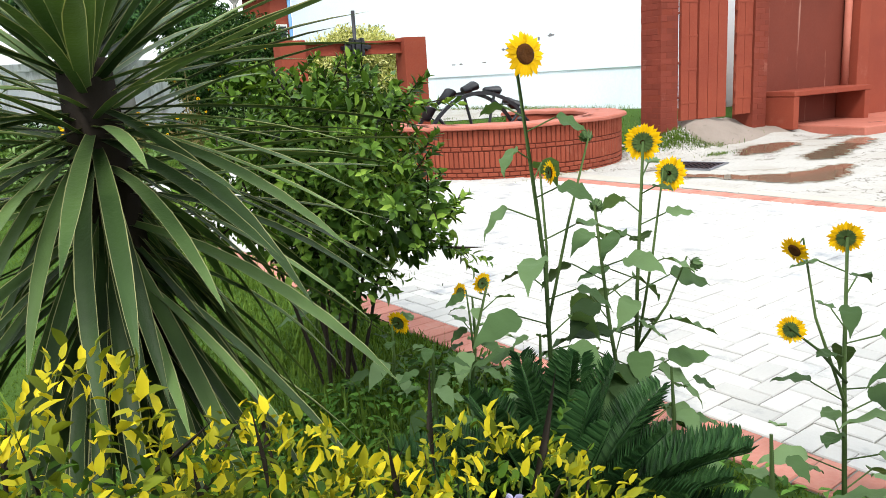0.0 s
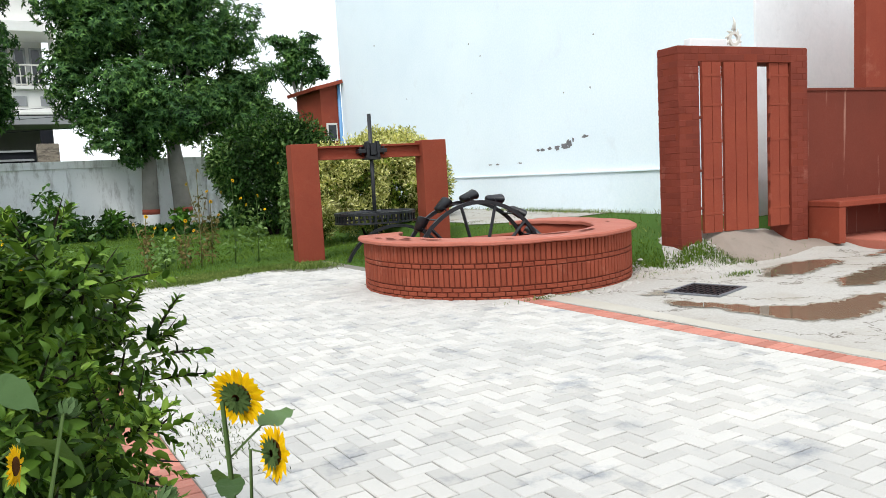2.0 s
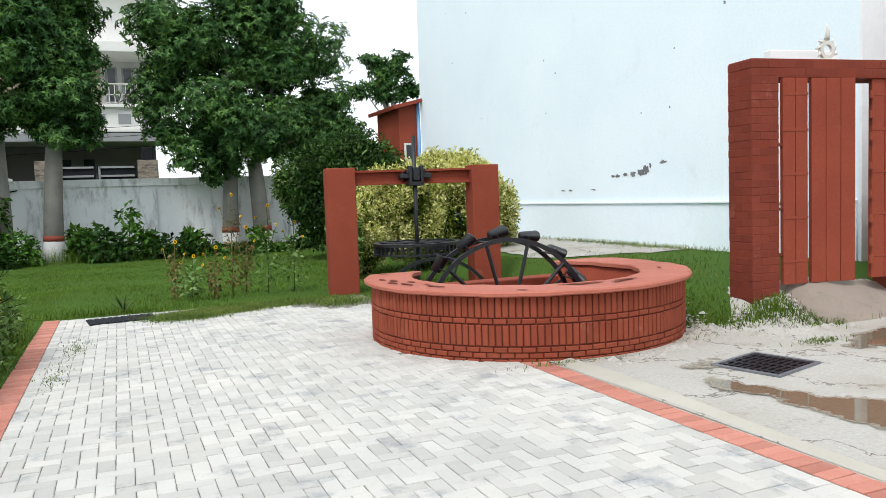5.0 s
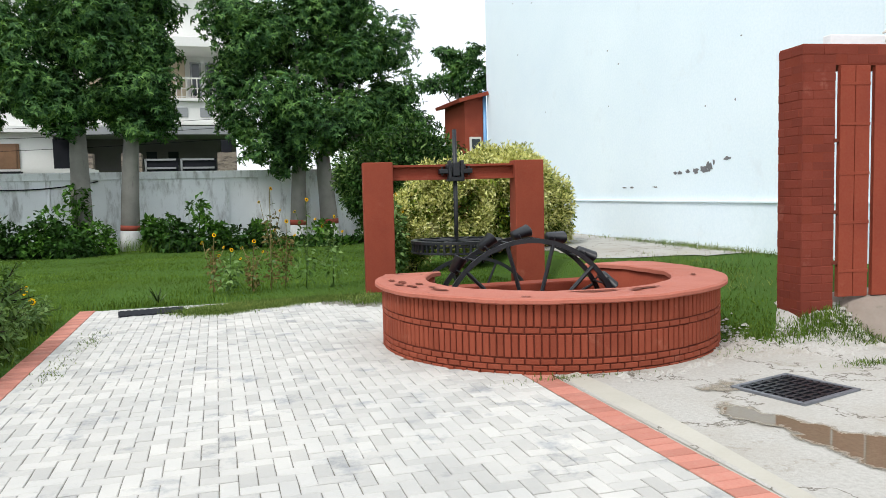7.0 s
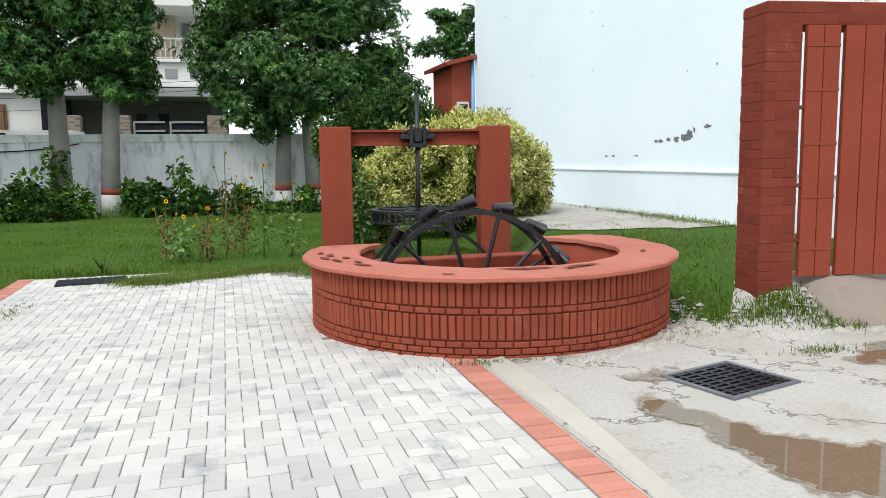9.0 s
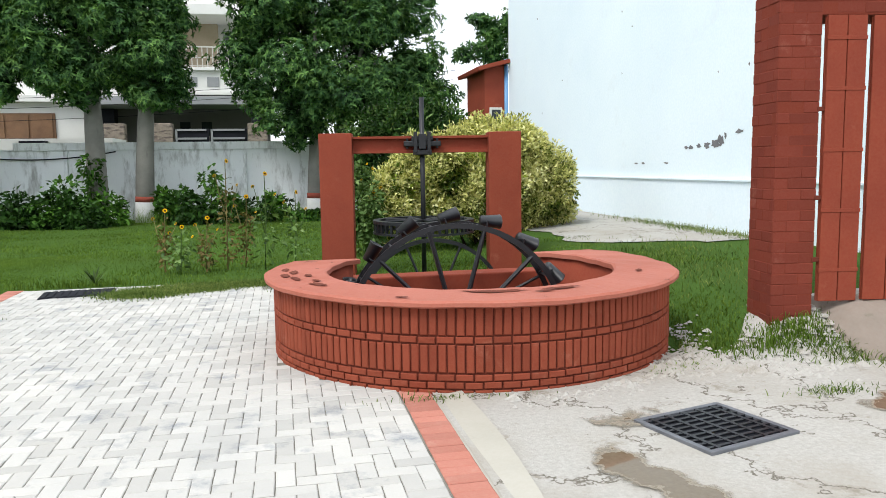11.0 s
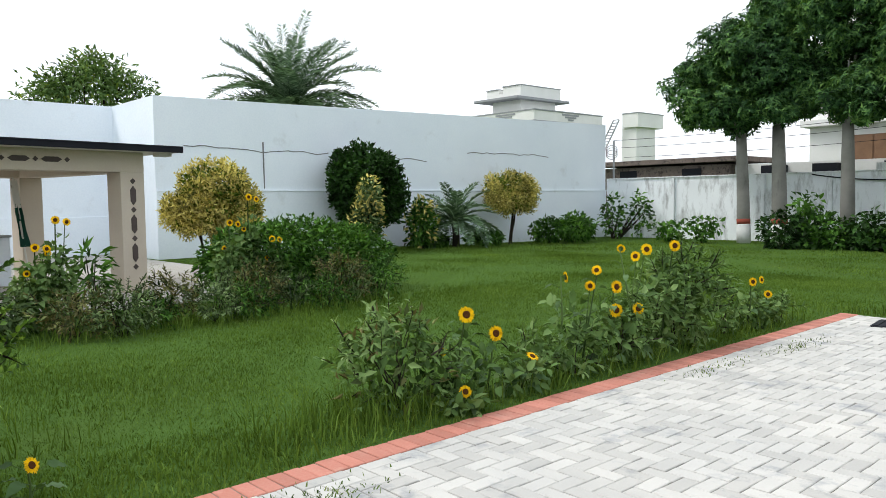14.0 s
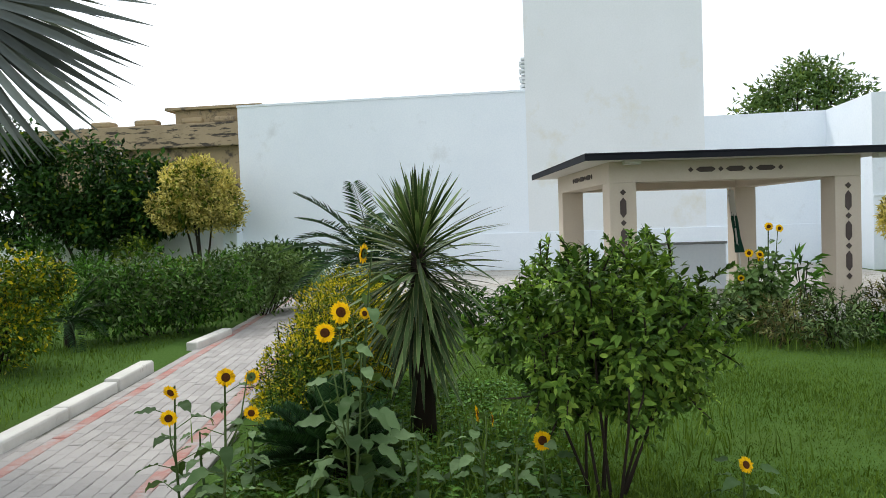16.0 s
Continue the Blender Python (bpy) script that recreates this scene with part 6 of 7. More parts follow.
feather_palm("cycad", "dark green sago cycad at the border corner", (1.20, 1.53, 0), 0.05, 0.50, 46, M_CYCAD, 0.08, (84, 22), (0.2, 0.65), 92, 0.10, 0.012, 0.75, "cycad")

BUSH_LUMPS = [(0.02, 0.05, 0.92, 0.28, 0.28, 0.25), (0.12, 0.24, 1.0, 0.22, 0.22, 0.2), (-0.12, -0.24, 0.98, 0.22, 0.23, 0.2), (0.2, -0.12, 1.10, 0.16, 0.16, 0.15), (-0.14, 0.14, 1.13, 0.17, 0.17, 0.15), (0.06, 0.40, 0.82, 0.16, 0.18, 0.15), (0.0, -0.43, 0.80, 0.16, 0.16, 0.16), (0.32, 0.12, 0.80, 0.18, 0.18, 0.16), (-0.32, 0.05, 0.80, 0.18, 0.2, 0.16), (0.1, 0.3, 0.62, 0.15, 0.18, 0.11), (-0.2, -0.24, 0.64, 0.18, 0.18, 0.11), (0.24, -0.22, 0.62, 0.14, 0.15, 0.1), (0.0, 0.0, 0.55, 0.2, 0.2, 0.11), (0.05, 0.24, 0.45, 0.13, 0.14, 0.08), (-0.05, -0.22, 0.47, 0.13, 0.13, 0.08)]
shrub("bush", "multi-stemmed glossy green bush on the lawn edge", (1.46, 3.04, 0), BUSH_LUMPS, 3200, 0.055, 0.028, M_BUSH_LEAF, 10, 0.009, False, category="bush", inner=0.3, reach=0.8, shoots=(400, 19, 0.17))

shrub("duranta", "golden duranta hedge bush with yellow shoot tips", (0.1, 1.16, 0), [(0.5, -0.04, 0.34, 0.27, 0.24, 0.27), (0.22, 0.0, 0.40, 0.25, 0.24, 0.32), (-0.06, 0.04, 0.46, 0.25, 0.26, 0.36), (-0.45, 0.02, 0.52, 0.36, 0.30, 0.42)], 15000, 0.024, 0.0115, M_DUR_GREEN, 14, 0.008, False, category="hedge", second=(M_DURANTA, 12000, 1.12), inner=0.4, shoots=(330, 18, 0.16))
shrub("duranta", "golden duranta bush beside the yucca and path", (-0.95, 1.15, 0), [(0, 0, 0.48, 0.42, 0.34, 0.42), (-0.35, 0.1, 0.42, 0.36, 0.3, 0.36)], 8000, 0.034, 0.016, M_DUR_GREEN, 10, 0.008, True, category="hedge", second=(M_DURANTA, 5000, 1.1), inner=0.4)


def shoot_sprays():
    """Upright leafy shoots over the duranta, with a few lilac flowers."""
    s = thing("duranta_shoots", "leafy yellow duranta shoots with lilac florets", "shoots", (0.0, 1.1, 0))
    r = random.Random(31)
    for k in range(80):
        x, y = r.uniform(-0.75, 0.82), r.uniform(-0.16, 0.16)
        top = 0.86 - 0.26 * step(-0.3, 0.75, x) + r.uniform(-0.1, 0.06)
        foot = Vector((x * 0.9, y, 0.12))
        tip = Vector((x + r.uniform(-0.12, 0.12), y + r.uniform(-0.1, 0.1), float(top)))
        sh = part("twig", tube(bmesh.new(), [foot, foot.lerp(tip, 0.6) + Vector((0.02, 0, 0)), tip], [0.005, 0.004, 0.0015], 5), M_STEM, s)
        n = 26
        t = np.linspace(0.35, 1.0, n)[:, None]
        P = np.array(foot) + (np.array(tip) - np.array(foot)) * t
        a = (np.arange(n) * 2.4)[:, None] + r.random()
        D = np.concatenate([np.cos(a), np.sin(a), 0.55 + 0 * a], 1)
        N = np.tile((0.0, 0.0, 1.0), (n, 1)) - 0.3 * D
        L = 0.029 * (1.05 - 0.5 * t[:, 0])
        V, F = leaf_arrays(P, D, N, L, L * 0.5, 0.2, 0.2)
        child("shoot_leaves", mesh_arrays("shoot_leaves", V, F, M_DURANTA), sh)
    for x, y, z in ((-0.33, 0.0, 0.78), (-0.37, -0.03, 0.70), (0.33, 0.1, 0.66), (-0.1, -0.12, 0.52), (0.68, 0.02, 0.60)):
        P = np.zeros((14, 3)) + (x, y, z)
        D = unit(rng.normal(size=(14, 3)))
        V, F = leaf_arrays(P, D, rng.normal(size=(14, 3)), 0.016, 0.012, 0.1, 0.1)
        child("floret", mesh_arrays("floret", V, F, M_LILAC), s, "lilac floret")


shoot_sprays()

# sunflowers of the corner bed
sunflower((1.45, 1.79, 0), [(-0.077, 0.0, 1.263, -100, 8, 0.085), (0.02, 0.02, 0.95, -20, 0, 0.05), (0.10, -0.04, 1.04, 60, 40, 0.04)], 20, 1.05, "tall sunflower with one open head and buds")
sunflower((1.79, 1.78, 0), [(0.036, 0.0, 1.0, 40, 12, 0.082), (0.072, -0.072, 0.907, 10, -5, 0.075), (0.10, -0.14, 0.64, -30, -20, 0.045)], 22, 1.05, "sunflower with two yellow heads over the border")
sunflower((1.80, 1.80, 0), [(-0.10, 0.05, 0.82, 30, 20, 0.045)], 18, 1.1, "budding sunflower stalk with broad leaves")
sunflower((1.95, 1.20, 0), [(0.109, 0.09, 0.736, 30, 10, 0.066), (-0.013, 0.166, 0.711, 170, -25, 0.06), (-0.094, 0.122, 0.519, 10, -5, 0.055)], 15, 0.8, "low sunflower with several small heads")
sunflower((1.92, 0.97, 0), [(0.05, 0.0, 0.645, -10, -20, 0.06), (0.08, 0.0, 0.53, 20, 0, 0.06)], 12, 0.9, "leaning sunflower by the path corner")
sunflower((1.66, 2.45, 0), [(0.05, -0.04, 0.48, 90, 10, 0.06), (0.0, 0.03, 0.44, 100, 0, 0.055)], 10, 0.8, "small sunflower beside the bush")
sunflower((1.50, 2.74, 0), [(0.04, -0.02, 0.30, 20, 15, 0.075)], 9, 0.85, "short sunflower under the bush")
sunflower((1.66, 3.66, 0), [(0.05, 0.0, 0.24, 30, 25, 0.06)], 8, 0.8, "short sunflower on the lawn edge")
for k, (x, y) in enumerate(((1.55, 1.2), (1.75, 1.6), (1.35, 1.95), (1.72, 2.1), (1.4, 2.3), (1.1, 1.2), (1.6, 0.95), (1.8, 2.6))):
    g = thing("young_sunflower", "leafy young sunflower without a flower", "sunflower", (x, y, 0), k * 50, "young sunflowers")
    part("stem", tube(bmesh.new(), [(0, 0, -0.03), (0.02, 0, 0.2), (0.02, 0.01, 0.36)], [0.008, 0.007, 0.004], 6), M_STEM, g)
    for j in range(11):
        lf = child("leaf", HEART[j % 3], g)
        lf.matrix_basis = Matrix.Translation((0.02, 0, 0.07 + 0.028 * j)) @ Matrix.Rotation(j * 2.4, 4, "Z") @ Matrix.Translation((0, 0.05, 0.01)) @ Matrix.Rotation(radians(-20 + 15 * (j % 3)), 4, "X") @ Matrix.Scale(0.95 - 0.045 * j, 4)

# ---- the sunflower row along the border ----
ROW = [
    (1.55, 6.45, [(0.1, 0.04, 0.61, -35, 15, 0.075), (0.0, -0.1, 0.35, -60, 0, 0.04)]),
    (1.62, 6.72, [(0.08, 0.02, 0.45, -20, 10, 0.072)]),
    (1.75, 6.95, [(0.1, 0.02, 0.27, 0, 60, 0.06)]),
    (1.80, 6.25, [(0.08, 0.0, 0.14, -30, 20, 0.055)]),
    (1.60, 7.55, [(0.1, 0.0, 0.80, 60, 10, 0.06)]),
    (1.62, 7.85, [(0.08, 0.02, 0.70, -60, 0, 0.055), (0.05, 0.15, 0.82, -70, 20, 0.055)]),
    (1.70, 8.15, [(0.05, 0.02, 0.47, -35, 5, 0.075), (0.0, 0.10, 0.66, -20, 10, 0.072)]),
    (1.70, 8.45, [(0.02, 0.1, 0.44, -35, 10, 0.068)]),
    (1.64, 8.60, [(0.06, 0.11, 0.96, -40, 10, 0.068), (0.0, 0.02, 0.90, -80, 10, 0.06), (0.0, -0.2, 0.98, 100, 10, 0.05)]),
    (1.66, 9.00, [(0.05, 0.17, 0.97, -40, 10, 0.068)]),
    (1.70, 10.65, [(0.02, 0.1, 0.50, -30, 10, 0.062), (0.0, 0.35, 0.50, -10, 10, 0.055)]),
    (1.72, 11.0, [(0.0, 0.12, 0.33, -50, 10, 0.058)]),
]
for x, y, heads in ROW:
    heads = [(*h[:5], h[5] * 1.2) for h in heads]
    sunflower((x, y, 0), heads, 13, 0.75, "sunflower growing along the red brick border", 0.009, bushy=60)
shrub("row_shrub", "dark leafy shrub in the sunflower row", (1.55, 9.45, 0), [(0, 0, 0.42, 0.34, 0.42, 0.36), (0.05, 0.1, 0.66, 0.26, 0.3, 0.22), (0.1, -0.25, 0.3, 0.28, 0.3, 0.24)], 420, 0.10, 0.04, M_LIGHT_ROW, 8, 0.01, shoots=(120, 12, 0.24))
shrub("row_shrub", "bronze-tipped leafy shrub in the sunflower row", (1.45, 6.0, 0), [(0, 0, 0.30, 0.36, 0.34, 0.26), (-0.08, 0.05, 0.46, 0.22, 0.22, 0.16)], 180, 0.085, 0.036, M_LIGHT_ROW, 7, 0.008, shoots=(75, 10, 0.2), second=(M_REDDISH, 90, 1.12))
for x, y, h in ((1.6, 7.2, 0.3), (1.7, 7.7, 0.34), (1.68, 8.3, 0.36), (1.66, 8.75, 0.4), (1.62, 10.2, 0.32), (1.7, 11.4, 0.22), (1.6, 10.85, 0.28)):
    shrub("row_shrub", "low green leafy growth along the border", (x, y, 0), [(0, 0, h * 0.55, 0.17, 0.22, h * 0.5)], 40, 0.085, 0.04, M_LIGHT_ROW, 5, 0.006, group="row growth", shoots=(22, 8, 0.18))

# ---- sunflowers beyond the paving and behind the frame ----
for k, (x, y, h, dry) in enumerate(((3.75, 13.7, 0.80, True), (4.0, 13.5, 0.6, False), (4.65, 13.7, 1.42, True), (4.9, 14.0, 0.95, True), (5.2, 13.6, 1.25, False), (5.65, 13.7, 1.0, False), (4.35, 13.6, 0.7, True), (6.75, 15.0, 1.75, False), (6.95, 14.8, 1.3, False), (7.0, 15.2, 0.95, False))):
    sunflower((x, y, float(land(x, y))), [(0.05, -0.05, h * 1.15, -80 + 20 * (k % 3), 15, 0.05), (0.18, 0.0, h * 0.9, -150, 35, 0.04), (-0.14, 0.05, h, 120, 20, 0.04)], 9, 0.55, "thin withering sunflower at the lawn end" if dry else "sunflower growing behind the well", 0.010, "far sunflowers", dry, (130 if dry else 80) if k < 7 else 600)

# ---- trees along the back wall ----
TREES = [
    (-7.0, 0.21, 3.9, [(-1.2, 0, 5.6, 1.7, 1.7, 1.5), (0.3, 0.2, 6.6, 1.9, 1.8, 1.7), (-0.4, -0.4, 4.6, 1.5, 1.4, 0.9), (-1.5, 0, 4.6, 0.9, 1, 0.7)], (-0.15, 0)),
    (-5.75, 0.24, 4.0, [(0.1, -0.2, 6.0, 1.7, 1.6, 1.6), (-0.2, 0.2, 7.3, 1.5, 1.5, 1.2), (0.4, -0.3, 4.6, 1.2, 1.2, 0.8)], (-0.1, 0)),
    (-3.6, 0.21, 3.9, [(0.0, -0.2, 5.8, 1.8, 1.7, 1.6), (0.2, 0.1, 7.4, 1.6, 1.6, 1.3), (0.2, -0.3, 4.5, 1.3, 1.2, 0.7)], (-0.05, 0)),
    (-0.38, 0.31, 4.2, [(-0.8, -0.2, 6.0, 1.9, 1.8, 1.8), (0.1, 0.2, 8.0, 2.0, 1.8, 1.5), (-0.6, -0.4, 4.7, 1.7, 1.5, 0.8), (-1.7, 0, 5.3, 1.0, 1.0, 0.9)], (0.0, 0)),
    (1.03, 0.29, 4.2, [(0.3, -0.3, 6.0, 1.5, 1.7, 1.8), (0.1, 0.2, 8.2, 1.8, 1.8, 1.5), (0.5, -0.6, 4.5, 1.3, 1.3, 0.9), (0.9, -0.2, 6.6, 0.9, 1.0, 1.0)], (0.25, 0)),
    (6.6, 0.27, 3.4, [(-1.2, -0.2, 5.4, 2.2, 2.0, 2.0), (0.2, 0.2, 7.6, 2.6, 2.2, 1.8), (-1.4, 0.2, 7.2, 1.9, 1.8, 1.6), (0.6, -0.6, 4.2, 2.0, 1.7, 1.2), (-1.0, -0.7, 3.4, 1.2, 1.0, 0.9), (-0.3, -0.8, 2.9, 0.7, 0.6, 1.1)], (0.15, 0)),
    (7.75, 0.30, 3.2, [(1.2, -0.2, 5.6, 2.2, 2.0, 2.0), (1.0, 0.2, 7.4, 2.2, 2.0, 1.6), (1.6, -0.4, 4.2, 1.9, 1.6, 1.1), (0.2, 0, 8.6, 1.6, 1.5, 1.0), (2.7, 0, 5.0, 1.3, 1.2, 1.2)], (-0.2, 0)),
]
for k, (x, r0, h, lumps, lean) in enumerate(TREES):
    tree((x, 28.5, -0.2), h, r0, lumps, 3500 + 950 * len(lumps), "grey-trunked tree with whorled leaves and painted base", lean, x not in (-3.6, -0.38), "trees along the wall", 0.16)
tree((15.3, 36, 0), 5.2, 0.11, [(0, 0, 6.7, 1.1, 1.0, 0.6), (0.4, 0, 7.5, 0.9, 0.9, 0.6), (-1.2, 0, 6.6, 0.8, 0.7, 0.45), (0.7, 0, 8.2, 0.5, 0.5, 0.4), (-0.7, 0, 8.0, 0.6, 0.6, 0.4), (-0.4, 0, 7.6, 0.5, 0.6, 0.4), (1.1, 0, 6.6, 0.6, 0.6, 0.5)], 560, "slender tree beyond the boundary wall", (0, 0), False, "", 0.26)
tree((11.2, 39, 0), 3.0, 0.10, [(0, 0, 4.2, 1.1, 1.1, 0.9), (0.5, 0, 5.2, 0.8, 0.8, 0.9)], 300, "sparse light tree beyond the shed", (0, 0), False, "", 0.24, M_GREYGREEN)

# ---- shrubs behind the frame ----
def tufted(lumps, count, size, seed):
    """Small clumps set over the skin of each lump."""
    r = np.random.default_rng(seed)
    out = []
    for x, y, z, rx, ry, rz in lumps:
        d = unit(r.normal(size=(count, 3)))
        c = np.array((x, y, z)) + d * (0.80 + 0.2 * r.random((count, 1))) * np.array((rx, ry, rz))
        out += [(*p, k, k, k * 1.25) for p, k in zip(c, size * (0.65 + 0.7 * r.random(count))) if p[2] > 0.1]
    return out


def clipped_bush(name, label, at, lumps, clumps, size, n, length, width, outer, core, category="shrub", stems=6, stem_r=0.02):
    """A dense bush of many small leafy heads with dark gaps between them."""
    ob = shrub(name, label, at, [(x, y, z, rx * 0.86, ry * 0.86, rz * 0.88) for x, y, z, rx, ry, rz in lumps], n // 4, length * 1.3, width * 1.3, core, stems, stem_r, category=category, inner=0.6, reach=0.3)
    heads = tufted(lumps, clumps, size, n)
    crown_part(ob, foliage(heads, n, length, width, True, 0.55, -0.5, 0.3, 0.04, 0.25), outer, "outer_crown")
    return ob


clipped_bush("croton_bush", "large cream-variegated clipped bush behind the frame", (9.05, 15.9, 0.05), [(0.1, 0, 1.2, 1.5, 1.2, 1.02), (1.15, 0.1, 1.05, 0.95, 0.95, 0.9), (-0.75, 0, 1.15, 0.95, 1.0, 0.9), (0.4, -0.2, 1.7, 1.0, 0.9, 0.55)], 95, 0.17, 52000, 0.075, 0.032, M_VARIEGATED, M_LIGHT_LEAF, stems=8)
clipped_bush("croton_bush", "small cream-variegated bush beside the large one", (7.45, 15.4, 0), [(0, 0, 0.8, 0.42, 0.45, 0.72)], 70, 0.13, 9000, 0.07, 0.03, M_VARIEGATED, M_LIGHT_LEAF, stem_r=0.014)
shrub("dark_hedge", "big dark green hedge with pale top growth", (8.75, 21.5, -0.1), [(0, 0, 1.7, 1.55, 1.3, 1.6), (0.8, 0, 2.2, 1.0, 1.1, 1.15), (-0.75, 0, 1.9, 0.95, 1.1, 1.3), (0.0, -0.1, 2.7, 1.1, 1.0, 0.7)], 26000, 0.12, 0.055, M_DARK_LEAF, 8, 0.03, second=(M_LIGHT_ROW, 9000, 1.06), inner=0.75, clump=20)

# ---- growth along the foot of the back wall ----
r_back = random.Random(77)
for k in range(26):
    x = -5.4 + 15.5 * k / 25 + r_back.uniform(-0.25, 0.25)
    dense = 1.0 if x < 2.6 else 0.55
    h = (0.95 if x < 2.6 else 0.55) * r_back.uniform(0.7, 1.25)
    h *= 0.38 if min(abs(x - q) for q in (-5.75, 1.1, 6.6, 7.75)) < 0.75 else 1.0
    if min(abs(x - q) for q in (-5.6, 1.1)) < 0.5:
        continue
    y = 27.4 + r_back.uniform(-0.4, 0.5) - (0.5 if x < 0 else 0)
    shrub("wall_shrub", "dark ivy-like growth along the boundary wall", (x, y, -0.2), [(0, 0, h * 0.5, 0.62, 0.6, h * 0.55), (0.25, -0.3, h * 0.25, 0.5, 0.5, h * 0.3)], int(650 * dense), 0.17, 0.11, M_DARK_LEAF if k % 3 else M_HEDGE_LEAF, 4, 0.012, group="growth at the wall")
for x, y, h, w in ((3.3, 27.0, 1.75, 0.32), (3.85, 27.2, 0.9, 0.22), (-1.1, 27.5, 1.5, 0.55), (-0.45, 28.0, 2.3, 0.35), (1.75, 27.5, 1.1, 0.3), (-4.5, 27.5, 1.7, 0.45), (-9.3, 27.5, 0.7, 0.6), (-8.0, 27.5, 0.9, 0.6), (5.2, 27.3, 0.9, 0.3), (7.3, 27.2, 0.8, 0.35)):
    shrub("sapling", "young broadleaf sapling before the boundary wall", (x, y, -0.2), [(0, 0, h * 0.8, w, w, h * 0.2), (0.1, 0, h * 0.55, w * 0.8, w * 0.8, h * 0.2), (-0.1, 0, h * 0.3, w * 0.7, w * 0.7, h * 0.18)], 210, 0.20, 0.11, M_HEDGE_LEAF, 3, 0.016, group="saplings", inner=0.3)

# ---- planting along the west wall ----
clipped_bush("golden_topiary", "rounded golden-variegated topiary on bent stems", (-9.0, 9.65, 0), [(0, 0.1, 1.62, 0.72, 0.72, 0.58), (0.0, -0.35, 1.25, 0.55, 0.55, 0.40), (0, 0.5, 1.25, 0.55, 0.52, 0.40), (0.3, 0.35, 0.75, 0.3, 0.35, 0.35)], 60, 0.15, 19000, 0.085, 0.036, M_GOLDEN, M_LIGHT_LEAF, "topiary", 6, 0.03)
clipped_bush("round_tree", "dense dark green ball-headed tree", (-12.5, 16.1, -0.03), [(0, 0.1, 1.95, 1.1, 1.12, 0.95), (0, 0.2, 1.5, 1.0, 1.05, 0.75)], 60, 0.2, 15000, 0.14, 0.065, M_DARK_LEAF, M_DARK_LEAF, "tree", 6, 0.04)
clipped_bush("golden_ball", "small golden ball tree on a thin trunk", (-12.4, 22.3, -0.1), [(0, 0, 1.85, 0.85, 0.95, 0.55), (0, 0.1, 1.5, 0.8, 0.95, 0.4)], 55, 0.17, 9000, 0.10, 0.042, M_GOLDEN, M_LIGHT_LEAF, "tree", 3, 0.04)
feather_palm("garden_palm", "greyish young date palm by the wall", (-12.2, 19.5, -0.08), 0.75, 1.6, 30, M_PALM, 0.11, (82, 5), (0.9, 1.6), 46, 0.32, 0.034, fuzz=0.12)
shrub("flowering_shrub", "tall loose shrub with withered yellow blooms", (-11.3, 15.3, 0), [(0, 0, 0.8, 0.35, 0.4, 0.6), (0, 0.1, 1.5, 0.28, 0.3, 0.5)], 1300, 0.13, 0.06, M_GREYGREEN, 6, 0.012, second=(M_GOLDEN, 420, 1.1), inner=0.3)
shrub("flowering_shrub", "leafy shrub beside the small palm", (-12.0, 17.9, -0.05), [(0, 0, 0.7, 0.4, 0.5, 0.6), (0, 0, 1.1, 0.3, 0.3, 0.4)], 1200, 0.14, 0.07, M_HEDGE_LEAF, 5, 0.012, second=(M_GOLDEN, 160, 1.05), inner=0.3)
for k, (x, y, h) in enumerate(((-12.0, 23.9, 0.8), (-11.6, 24.9, 0.95), (-12.2, 25.9, 0.7), (-12.4, 21.0, 0.4), (-12.6, 18.7, 0.45))):
    shrub("wall_shrub", "dark leafy shrub at the foot of the white wall", (x, y, -0.1), [(0, 0, h * 0.5, 0.6, 0.65, h * 0.5)], 700, 0.17, 0.09, M_HEDGE_LEAF, 5, 0.012, group="growth at the wall", inner=0.4)
shrub("creeper", "bare brown creeper with some green leaves", (-12.4, 28.4, -0.2), [(0, 0, 0.9, 0.45, 0.5, 0.9), (0.9, 0.6, 1.0, 0.45, 0.4, 0.9)], 420, 0.2, 0.11, M_HEDGE_LEAF, 16, 0.025, inner=0.3, reach=0.9)
shrub("block_hedge", "dense clipped green hedge block beside the lawn", (-4.9, 9.1, 0), [(0, 0, 0.55, 0.75, 1.2, 0.56), (0.1, 0.8, 0.5, 0.7, 0.8, 0.52), (0.1, -0.7, 0.52, 0.7, 0.8, 0.55)], 15000, 0.085, 0.04, M_HEDGE_LEAF, 8, 0.012, category="hedge", inner=0.8)
for k in range(12):
    y = 5.3 + 4.3 * k / 11
    x = -3.15 + 0.25 * math.sin(k * 1.7) - 0.02 * k
    h = 0.42 + 0.14 * math.sin(k * 2.3) + (0.1 if k > 8 else 0)
    shrub("bed_shrub", "mixed reddish and grey-green bedding shrub", (x, y, 0), [(0, 0, h * 0.55, 0.34, 0.32, h * 0.5)], 260, 0.07, 0.024, (M_REDDISH, M_GREYGREEN, M_HEDGE_LEAF)[k % 3], 7, 0.006, group="bedding shrubs", inner=0.25, shoots=(60, 12, 0.2))
for k, (x, y, h) in enumerate(((-4.4, 8.0, 1.5), (-4.2, 7.6, 1.15), (-4.3, 8.3, 0.9), (-4.0, 5.35, 1.25), (-3.9, 5.1, 0.95))):
    sunflower((x, y, 0), [(0.1, 0.0, h, -10, 10, 0.075), (0.1, 0.12, h * 0.98, 10, 10, 0.07), (0.12, -0.1, h * 0.7, 0, 0, 0.06)], 9, 0.9, "tall sunflower in the bed near the pavilion", 0.012, "bed sunflowers", False, 500)
